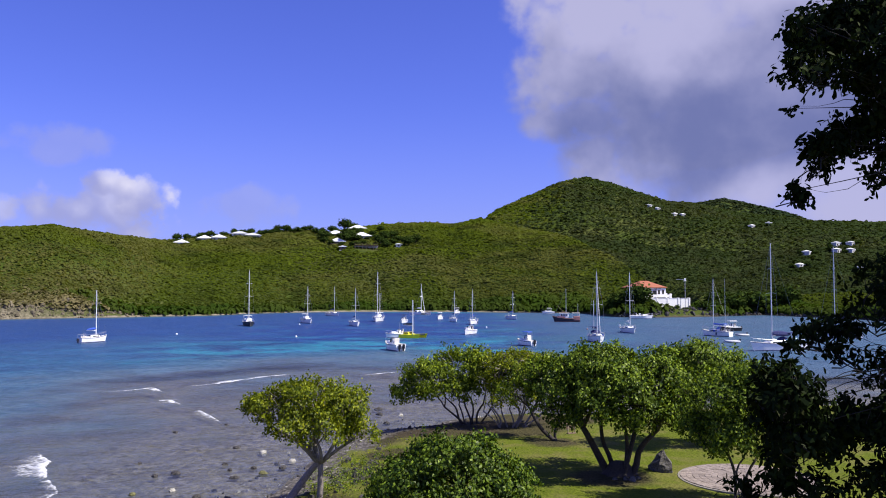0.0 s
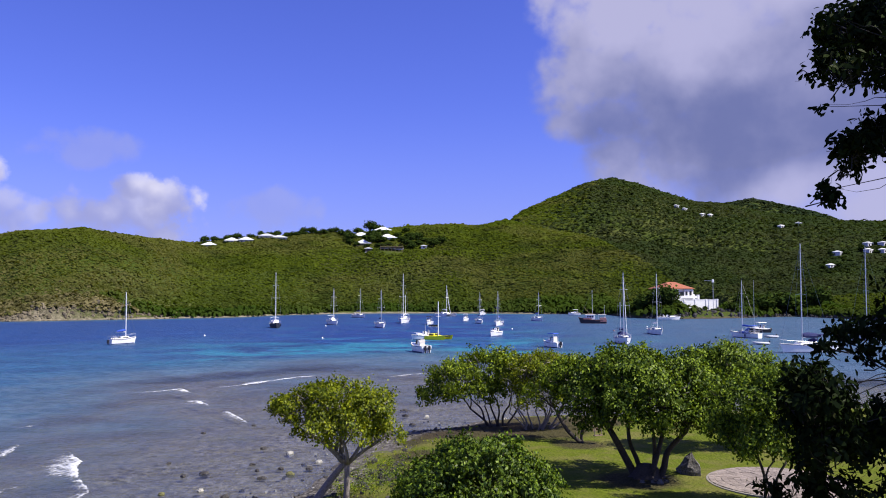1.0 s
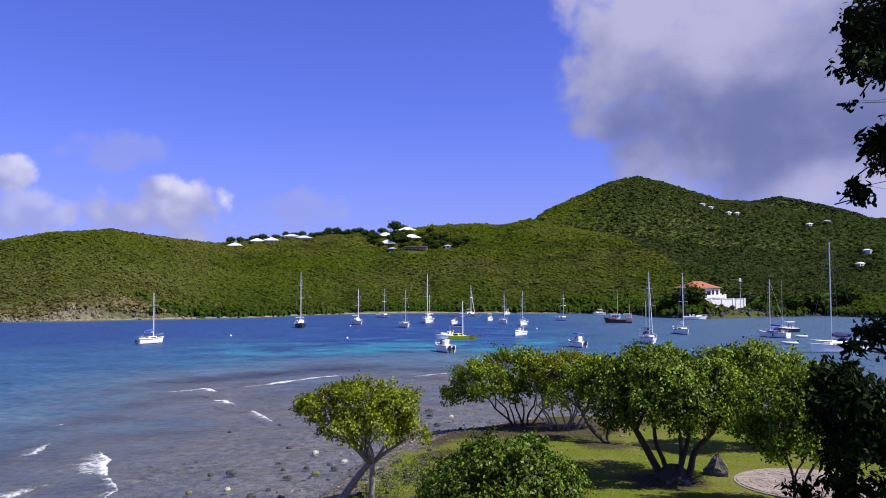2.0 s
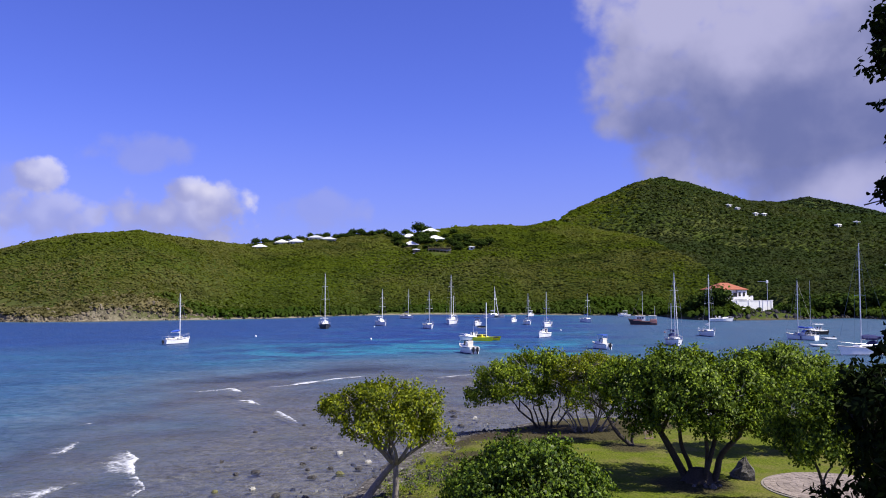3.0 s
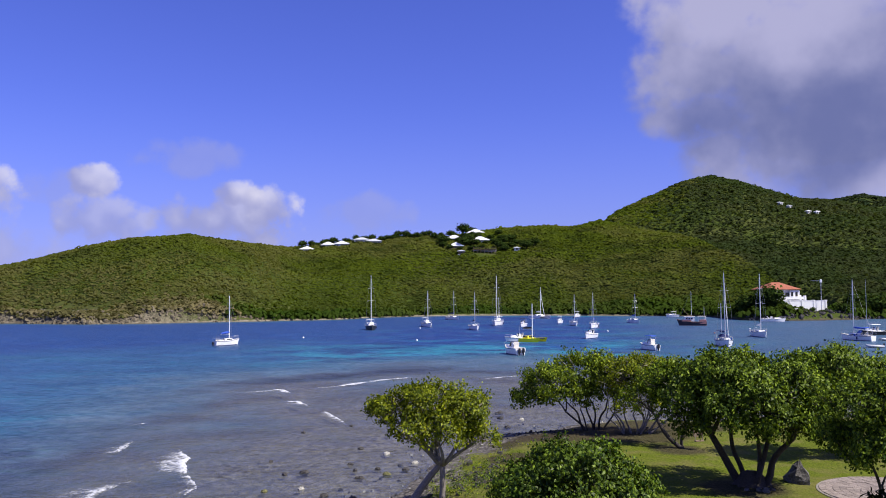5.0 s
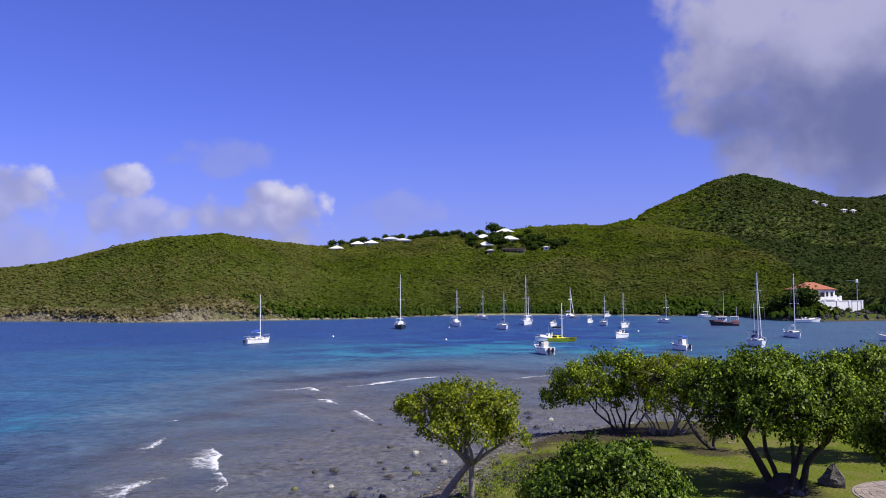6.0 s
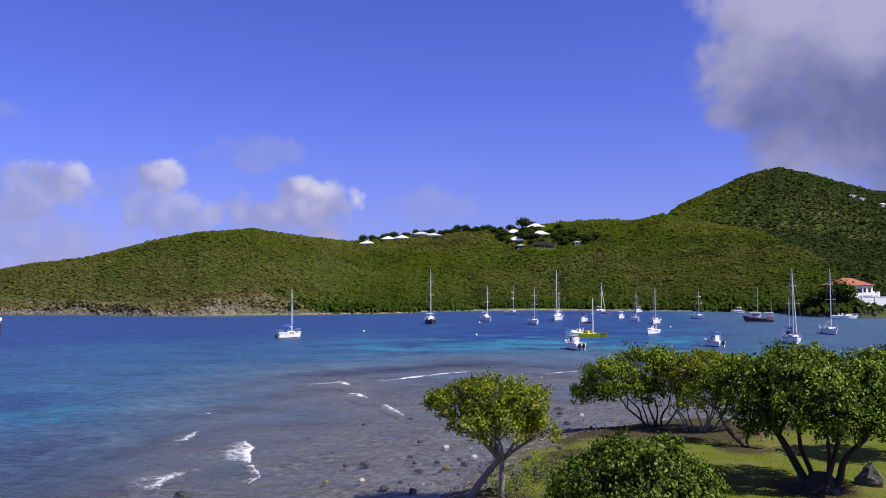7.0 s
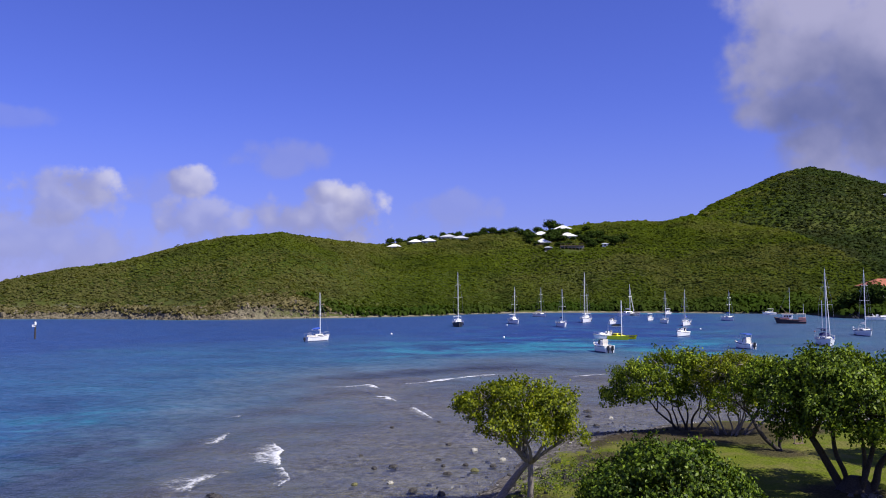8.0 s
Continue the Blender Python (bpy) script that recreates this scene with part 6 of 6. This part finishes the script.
# LOWER's black leaf clumps also stand in for the young tree's shaded side
LOWER = [(-2.3, -0.2, 4.75, 0.29, 0.4, 0.38), (-1.88, 0.09, 5.11, 0.28, 0.36, 0.31), (-2.75, 0.04, 4.51, 0.2, 0.26, 0.23), (-2.68, -0.4, 4.31, 0.2, 0.2, 0.15), (-3.3, -0.51, 4.45, 0.09, 0.11, 0.09), (-2.4, -0.7, 4.12, 0.24, 0.28, 0.24), (-3.58, -0.96, 3.91, 0.28, 0.35, 0.31), (-3.6, -0.97, 3.47, 0.18, 0.23, 0.18), (-3.07, -0.49, 3.44, 0.29, 0.32, 0.24), (-2.65, -0.65, 3.56, 0.29, 0.31, 0.24), (-2.24, -0.58, 3.43, 0.31, 0.38, 0.31), (-3.45, -0.02, 2.77, 0.26, 0.26, 0.17), (-3.16, -0.42, 2.86, 0.3, 0.29, 0.19), (-2.64, -0.38, 2.89, 0.3, 0.31, 0.23), (-2.39, -0.74, 2.91, 0.31, 0.34, 0.26), (-1.98, -0.97, 4.5, 0.4, 0.58, 0.55), (-1.72, -0.64, 3.25, 0.47, 0.63, 0.58), (-3.58, -0.5, 3.04, 0.2, 0.25, 0.24), (-3.95, -0.5, 2.77, 0.15, 0.18, 0.16), (-3.52, -0.7, 3.66, 0.26, 0.3, 0.3), (-3.36, -0.7, 3.5, 0.24, 0.3, 0.3), (-3.42, -0.7, 3.25, 0.22, 0.28, 0.24)]
# unseen crown masses, added to keep the sun off the visible leaves
UNSEEN_SHADE = [(0.3, -0.5, 9.5, 2.2, 2.0, 1.6), (2.3, -0.5, 7.5, 2.0, 2.0, 2.0), (2.2, -0.5, 4.6, 2.0, 2.0, 2.0), (1.6, -0.5, 2.2, 1.8, 2.0, 1.8), (-1.2, -0.3, 10.6, 2.0, 1.9, 1.1), (4.0, -0.5, 6.0, 2.0, 2.0, 2.0), (3.0, -0.5, 9.6, 1.9, 1.9, 1.5)]
nu, nl = len(UPPER), len(LOWER)
shade_tree = tree("shade_tree", 7.2, 9.5, 5.0, [(0, 0, 0.20, (-0.4, -0.4, 7.0), list(range(nu))), (0.3, 0.2, 0.2, (-0.3, -0.4, 3.6), list(range(nu, nu + nl))), (0.2, -0.2, 0.2, (0.6, -0.3, 4.0), list(range(nu + nl, nu + nl + len(UNSEEN_SHADE))))],
                  UPPER + LOWER + UNSEEN_SHADE, SHADELEAF, BARK_SHADE, "leathery-leaved tree, coloured dark as in shade, overhanging the slope", 21, 11000, 9, 0.098, 0.045, LEAF_LONG, hollow=0.15, extra_limbs=-1, slim=0.12, wob=0.09, tufty=8,
                  weight=[7.0] * (nu - 2) + [2.5, 3.5] + [3.0 if b[0] > -2.5 else 7.0 if b[2] > 3.2 else 2.0 for b in LOWER] + [1.0] * len(UNSEEN_SHADE))
rng = np.random.default_rng(31)
leaf_me = bulk("leaf", LEAF_LONG * 0.09, np.arange(6).reshape(1, 6))
leaf_me.materials.append(SHADELEAF)
crown = [c for c in shade_tree.children if c.name.startswith("crown")][0]
for k in range(34):   # the outermost sprays, leaf by leaf
    b = (UPPER[:12] + LOWER[2:8])[k % 18]
    w = Vector((-abs(rng.normal(0.6, 0.5)), rng.normal(0, 0.3), rng.normal(0, 0.7))).normalized()
    c = Vector(b[:3]) + Vector((w.x * b[3], w.y * b[4], w.z * b[5])) * 0.88
    for q in range(8):
        ob = new("leaf", leaf_me)
        ob.parent = crown
        ob.matrix_basis = Matrix.Translation(c + Vector(rng.normal(0, 0.03, 3))) @ Euler(rng.uniform(-2.2, 2.2, 3)).to_matrix().to_4x4() @ Matrix.Scale(rng.uniform(0.8, 1.2), 4)


def boulder(seed, sx, sy, sz, peak=0.0, n=9, rings=6):
    """An uneven stone sitting a little in the ground."""
    rng = np.random.default_rng(seed)
    ph = rng.uniform(0, 6, 6)
    g = Geo()
    rr = []
    for i in range(rings):
        u = i / (rings - 1)
        r0 = cos(u * pi / 2) ** (0.6 if not peak else 0.6 + peak) if i < rings - 1 else 0.06
        z = sz * (sin(u * pi / 2) if not peak else u) - 0.12 * sz * (i == 0)
        ring = []
        for k in range(n):
            a = 2 * pi * k / n
            q = 1 + 0.16 * sin(2 * a + ph[0]) + 0.10 * sin(3 * a + ph[1] + u * 2) + rng.normal(0, 0.10)
            ring.append((sx / 2 * r0 * q * cos(a) + 0.12 * sx * u * sin(ph[2]), sy / 2 * r0 * q * sin(a), z * (1 + rng.normal(0, 0.07))))
        rr.append(ring)
    return g.loft(rr)


def stone(x, y, sx, sy, sz, mat, label, seed, group="", peak=0.0, z=None):
    return alone("rock", boulder(seed, sx, sy, sz, peak), mat, label, "rock", group, m=pose(x, y, gz(x, y) - 0.03 if z is None else z, 0, 0, seed * 37))


stone(10.95, 41.4, 1.3, 0.95, 1.0, LICHEN_STONE, "pointed grey boulder on the lawn", 3, peak=0.15)
FLATSTONES = "stones on the reef flat"
for k, (x, y, s, mat) in enumerate([(-9.9, 45.4, 0.62, STONE_ALGAE), (-11.2, 51.2, 0.6, STONE_PALE), (-14.7, 45.4, 0.62, STONE), (-15.6, 44.6, 0.4, STONE), (-13.2, 52.6, 0.4, STONE), (-5.5, 69.9, 0.7, STONE), (-4.3, 62.6, 0.6, STONE), (-12.0, 40.2, 0.55, STONE),
                                    (-21.2, 36.7, 1.0, STONE), (-11.2, 44.2, 0.45, STONE), (-10.7, 46.6, 0.4, STONE), (-11.9, 46.0, 0.35, STONE), (-9.1, 46.8, 0.5, STONE),
                                    (-12.6, 47.6, 0.3, STONE), (-8.9, 48.6, 0.4, STONE_PALE), (-13.6, 41.4, 0.35, STONE_PALE), (-15.3, 40.6, 0.35, STONE_ALGAE), (-10.4, 39.8, 0.5, STONE), (-5.2, 66.8, 0.5, STONE), (-6.4, 68.3, 0.4, STONE), (-3.4, 66.4, 0.45, STONE_PALE),
                                    (-17.6, 47.8, 0.3, STONE), (-19.0, 58.3, 0.4, STONE), (-16.2, 61.5, 0.3, STONE)]):
    lab = {STONE: "dark stone standing out of the shallow water", STONE_PALE: "pale coral stone in the shallow water", STONE_ALGAE: "stone crusted with yellow-green algae in the shallows"}[mat]
    stone(x, y, s * (1.1 if mat is not STONE_ALGAE else 0.95), s * 0.8, s * (0.34 if mat is STONE else 0.42), mat, lab, 40 + k, FLATSTONES, z=max(gz(x, y) - 0.03, 0.13 - s * (0.34 if mat is STONE else 0.42)))
for k, (x, y, s) in enumerate([(9.35, 39.5, 0.26), (9.0, 39.15, 0.38), (8.75, 39.3, 0.3), (8.2, 39.35, 0.24)]):
    stone(x, y, s, s, s * 0.6, LICHEN_STONE, "grey stone laid round the foot of the tree", 80 + k, "stones round the tree")


def pebbles(name, pts, size, mat, label, seed, variants=8):
    """Many small stones as one heap."""
    rng = np.random.default_rng(seed)
    shapes = []
    for k in range(variants):
        g = boulder(seed * 10 + k, 1.0, 0.85, 0.6, 0, 6, 4)
        shapes.append((np.array(g.v), [f for f in g.f]))
    g = Geo()
    for (x, y, z), s in zip(pts, size):
        v, f = shapes[rng.integers(0, variants)]
        a, long, high = rng.uniform(0, 6.28), rng.uniform(0.65, 1.6), rng.uniform(0.6, 1.5)
        c, q, lean = cos(a), sin(a), rng.uniform(-0.5, 0.5)
        g.add([(x + s * (p[0] * long * c - p[1] * q + lean * p[2]), y + s * (p[0] * long * q + p[1] * c), z + s * p[2] * high) for p in v], f)
    return alone(name, g, mat, label, "stones", kind="stuff")


def along(poly, i, j, n, rng, lo, hi):
    seg = poly[i:j + 1]
    ln = np.linalg.norm(np.diff(seg, axis=0), axis=1)
    t = rng.uniform(0, ln.sum(), n)
    k = np.searchsorted(np.cumsum(ln), t)
    u = (t - np.concatenate([[0], np.cumsum(ln)])[k]) / ln[k]
    p = seg[k] + (seg[k + 1] - seg[k]) * u[:, None]
    d = seg[k + 1] - seg[k]
    nrm = np.stack([-d[:, 1], d[:, 0]], 1) / np.linalg.norm(d, axis=1, keepdims=True)
    return p + nrm * rng.uniform(lo, hi, (n, 1))


rng = np.random.default_rng(9)
for mat, n, lo, hi, lab in ((STONE, 260, -0.8, 3.5, "dark shingle stones along the waterline"), (STONE_PALE, 150, -2.2, 2.5, "pale coral rubble along the waterline")):
    p = along(HEADLAND, 0, 8, n, rng, lo, hi)
    z = np.maximum(land_z(p[:, 0], p[:, 1]), -0.15)
    pebbles("shingle", np.c_[p, z - 0.02], rng.uniform(0.08, 0.26, n) * rng.uniform(0.5, 1, n), mat, lab, 3)
n = 2300
az = rng.uniform(-48, -20.0, n)
d = np.interp(az, SHORE[:, 0], SHORE[:, 1]) + rng.uniform(-1, 1, n) * 2.0 + np.abs(rng.normal(0, 4.5, n))
x, y = d * np.sin(np.radians(az)), d * np.cos(np.radians(az))
pebbles("shore_rocks", np.c_[x, y, np.maximum(land_z(x, y), -0.2) - 0.1], rng.uniform(0.35, 2.2, n) * rng.uniform(0.2, 1, n) ** 1.5, CLIFF, "weathered tan rocks at the foot of the far point", 4)
n = 500
az = rng.uniform(12, 30, n)
d = np.interp(az, SHORE[:, 0], SHORE[:, 1]) + rng.uniform(-2, 6, n)
x, y = d * np.sin(np.radians(az)), d * np.cos(np.radians(az))
pebbles("shore_rocks", np.c_[x, y, np.maximum(land_z(x, y), -0.2) - 0.1], rng.uniform(0.5, 2.2, n) * rng.uniform(0.5, 1, n), STONE, "dark rocks edging the shore below the house", 5)


def groundcover(pts, size, seed, mat, name, label):
    pts = np.array(pts)
    z = land_z(pts[:, 0], pts[:, 1])
    rng = np.random.default_rng(seed)
    c = np.c_[pts, z] + np.c_[rng.normal(0, 0.02, (len(pts), 2)), rng.uniform(0.05, size, len(pts))]
    L = leaf_cloud(rng, c, np.tile([0.1, -0.2, 0.9], (len(c), 1)), 12, 0.085, 0.09)
    me = leaf_mesh(name, L, mat)
    return tagged(new(name, me), label, "plants", kind="stuff")


p = np.concatenate([rng.normal((-4.6, 44.5), (0.9, 1.6), (230, 2)), rng.normal((-5.6, 40.0), (0.7, 1.4), (230, 2)), rng.normal((-3.4, 50.5), (1.0, 1.8), (70, 2)), rng.normal((-3.6, 38.0), (0.8, 1.0), (70, 2))])
p2 = np.concatenate([rng.normal((-5.2, 40.6), (0.9, 2.6), (90, 2)), rng.normal((-4.0, 43.4), (0.8, 2.0), (60, 2))])
pebbles("dark_rocks", np.c_[p2, land_z(p2[:, 0], p2[:, 1]) - 0.06], rng.uniform(0.12, 0.36, 150), STONE, "tumbled dark rocks between the shingle and the lawn", 6)
p2 = rng.normal((-1.6, 56.0), (2.6, 2.4), (130, 2))
pebbles("dark_rocks", np.c_[p2, land_z(p2[:, 0], p2[:, 1]) - 0.05], rng.uniform(0.08, 0.26, 130), STONE, "dark rocks and drift under the spreading trees", 7)
p3 = np.concatenate([rng.normal((-4.9, 40.8), (0.9, 2.4), (150, 2)), rng.normal((-3.7, 42.6), (0.7, 1.8), (90, 2))])
groundcover(p3, 0.26, 15, GRAPE_DEEP, "low_shrub_growth", "low dark green shrubs among the rocks")
groundcover(p[::4], 0.14, 5, GRAPE_YELLOW, "ground_cover", "low yellow-green creeping plants above the shingle")

# swing hanging from a limb
root = thing("rope_swing", 7.75, 49.6, gz(7.75, 49.6), 30, "dark wooden swing hanging on two ropes under the tree", "swing")
part("seat", Geo().box(0, 0, 0.5, 0.6, 0.25, 0.05, 0, 1, 0.01), TIMBER, root)
for sgn in (1, -1):
    part("rope", Geo().tube([(sgn * 0.26, 0, 0.5), (sgn * 0.24, 0, 2.0), (sgn * 0.2, 0, 3.6)], 0.03, 5), ROPE, root)
part("backrest", Geo().box(0, 0.12, 0.75, 0.6, 0.05, 0.35, 0, 1, 0.01), TIMBER, root)


# ---- foam of small waves on the flat ----
def foam_material():
    """Lacy foam: bubbles torn open into holes, thinner away from the crest."""
    m, n = material("sea foam")
    at = n.add("ShaderNodeAttribute")
    at.attribute_name = "thick"
    co = n.add("ShaderNodeNewGeometry").outputs["Position"]
    lace = n.math("ADD", n.math("MULTIPLY", n.noise(co, 5.5, 5.0, 0.75, (1, 0.5, 1), 0.8), 0.9), n.math("MULTIPLY", n.noise(co, 1.1, 3.0, 0.6), 0.6))
    solid = n.step(n.math("ADD", at.outputs["Fac"], n.math("MULTIPLY", n.math("SUBTRACT", lace, 0.75), 2.8)), 0.30, 1.10, 0.0, 0.9)
    solid = n.math("MULTIPLY", solid, n.step(at.outputs["Fac"], 0.1, 0.9, 0.35, 1.0))
    d, tr, mx = n.add("ShaderNodeBsdfDiffuse"), n.add("ShaderNodeBsdfTransparent"), n.add("ShaderNodeMixShader")
    n.put(n.mix(n.noise(co, 6.0), (0.52, 0.54, 0.57), (0.82, 0.83, 0.84)), d.inputs[0])
    n.put(solid, mx.inputs[0]), n.put(tr.outputs[0], mx.inputs[1]), n.put(d.outputs[0], mx.inputs[2])
    return finish(m, n, mx.outputs[0])


FOAM = foam_material()


def foam(points, width, trail, seed, label, thick=1.0):
    """A small breaking crest along the line, with lace drifting off its seaward side."""
    rng = np.random.default_rng(seed)
    P = np.array(points, float)
    ln = np.concatenate([[0], np.cumsum(np.linalg.norm(np.diff(P, axis=0), axis=1))])
    k = max(12, int(ln[-1] / 0.15))
    t = np.linspace(0, ln[-1], k)
    x, y = np.interp(t, ln, P[:, 0]), np.interp(t, ln, P[:, 1])
    ker = np.ones(9) / 9
    wig = np.convolve(rng.normal(0, 1, k + 8), ker, "valid") * 0.35 + np.convolve(rng.normal(0, 1, k + 40), np.ones(41) / 41, "valid") * 1.6
    full = np.clip(np.sin(np.linspace(0, pi, k)) ** 0.6 * (0.75 + 0.9 * np.convolve(rng.normal(0, 1, k + 18), np.ones(19) / 19, "valid") * 1.5), 0.3, 1.2)
    dx, dy = np.gradient(x), np.gradient(y)
    nx, ny = -dy / np.hypot(dx, dy), dx / np.hypot(dx, dy)
    flip = np.sign(nx * -0.8 + ny * 0.5)
    x, y = x + nx * wig * width, y + ny * wig * width
    rows, dens = [], []
    for off, h, th in ((-0.5, 0.02, 0.0), (-0.25, 0.05, 0.85), (0.0, 0.10, 1.0), (0.4, 0.06, 0.85), (1.0, 0.03, 0.62), (1.0 + 0.45 * trail, 0.022, 0.42), (1.0 + trail, 0.02, 0.0)):
        rows.append(np.stack([x + nx * flip * off * width * full, y + ny * flip * off * width * full, np.full(k, 0.0) + h * np.where(h > 0.03, full, 1.0)], 1))
        dens.append(np.minimum(th * np.minimum(full, 1.0) ** 0.5 * thick, 1.0) * (np.linspace(0, 1, k) > 0.02) * (np.linspace(0, 1, k) < 0.98))
    r = len(rows)
    i, j = np.meshgrid(np.arange(r - 1), np.arange(k - 1), indexing="ij")
    me = bulk("foam", np.concatenate(rows), np.stack([i * k + j, i * k + j + 1, (i + 1) * k + j + 1, (i + 1) * k + j], -1).reshape(-1, 4), True)
    me.attributes.new("thick", "FLOAT", "POINT").data.foreach_set("value", np.concatenate(dens).astype(np.float32))
    me.materials.append(FOAM)
    return tagged(new("foam", me), label, "foam", kind="stuff")


foam([(-27.0, 86.5), (-24, 90), (-21, 96.5), (-18.6, 99.5)], 0.85, 1.6, 1, "long white line of breaking wave on the reef edge", 1.3)
foam([(-10.2, 97.1), (-7.8, 99.6), (-4.9, 102.3)], 0.5, 1.5, 2, "short white breaking wave crest")
foam([(-25.4, 51.2), (-23.2, 48.2), (-22.2, 45.4), (-20.6, 42.9), (-19.2, 40.9), (-18.9, 39.2)], 0.42, 4.2, 3, "white breaking crest of a small wave rolling over the flat", 1.15)
foam([(-28.0, 48.0), (-29.0, 50.9), (-30.2, 54.1)], 0.5, 2.5, 8, "torn white foam behind the breaking crest", 0.8)
foam([(-22.6, 36.2), (-23.6, 39.5), (-23.2, 42.2)], 0.75, 2.4, 9, "churned foam spreading on the shallow water", 0.72)
foam([(-33.8, 59.8), (-33.0, 61.4)], 0.35, 1.5, 10, "small white fleck of foam", 0.85)
foam([(-33.8, 81.7), (-31.4, 82.8), (-30.1, 84.7), (-28.0, 81.4)], 0.5, 2.2, 4, "small white wave crest", 1.0)
foam([(-26.5, 75.5), (-24.7, 75.0), (-22.4, 72.2)], 0.5, 2.6, 5, "white wave crest running in", 1.0)
foam([(-20.8, 69.5), (-18.6, 65.8), (-16.7, 62.0)], 0.24, 1.8, 6, "last ripple of white foam near the shore", 0.9)
foam([(-19.9, 54), (-19.5, 52.7)], 0.2, 2.5, 7, "small patch of white foam", 0.7)

# ---- round patio, laid last: one piece for each paver ----
PX, PY = 14.7, 39.6
pz = gz(PX, PY) + 0.02
patio = thing("patio", PX, PY, pz, 0, "round patio of worn reddish brick pavers in the lawn", "patio", kind="structure")
bed = Geo().loft([[(r * cos(a), r * sin(a), z) for a in np.linspace(0, 2 * pi, 48, endpoint=False)] for r, z in ((3.3, -0.4), (3.3, 0.035), (3.25, 0.045), (0.05, 0.05))])
part("bed", bed, MORTAR, patio, "sandy joints")
rng = np.random.default_rng(17)
for k in range(11):
    r0, r1 = 0.29 * k, 0.29 * (k + 1)
    cnt = max(1, int(2 * pi * (r0 + r1) / 2 / 0.38)) if k else 5
    half = pi / cnt
    shapes = []
    for v in range(3):
        g, jit = Geo(), rng.normal(0, 0.012, 8)
        a0, a1 = -half + 0.010 / max(r1, 0.3), half - 0.010 / max(r1, 0.3)
        ri, ro = max(r0 + 0.007, 0.04), r1 - 0.007
        base = [(ri * cos(a0), ri * sin(a0)), (ro * cos(a0), ro * sin(a0)), (ro * cos((a0 + a1) / 2), ro * sin((a0 + a1) / 2)), (ro * cos(a1), ro * sin(a1)), (ri * cos(a1), ri * sin(a1))]
        base = [(px + jit[i] * 0.5, py + jit[i + 1] * 0.5) for i, (px, py) in enumerate(base)]
        top = 0.075 + rng.normal(0, 0.006)
        cx, cy = sum(p[0] for p in base) / 5, sum(p[1] for p in base) / 5
        g.loft([[(px, py, 0.0) for px, py in base], [(px, py, top - 0.012) for px, py in base], [(cx + (px - cx) * 0.94, cy + (py - cy) * 0.94, top) for px, py in base]])
        me = g.mesh("paver")
        me.materials.append(PAVER)
        shapes.append(me)
    for q in range(cnt):
        ob = new("paver", shapes[rng.integers(0, 3)])
        ob.parent = patio
        ob.matrix_basis = pose(0, 0, rng.normal(0, 0.004), 0, 0, math.degrees((q + 0.5 * (k % 2)) * 2 * half))
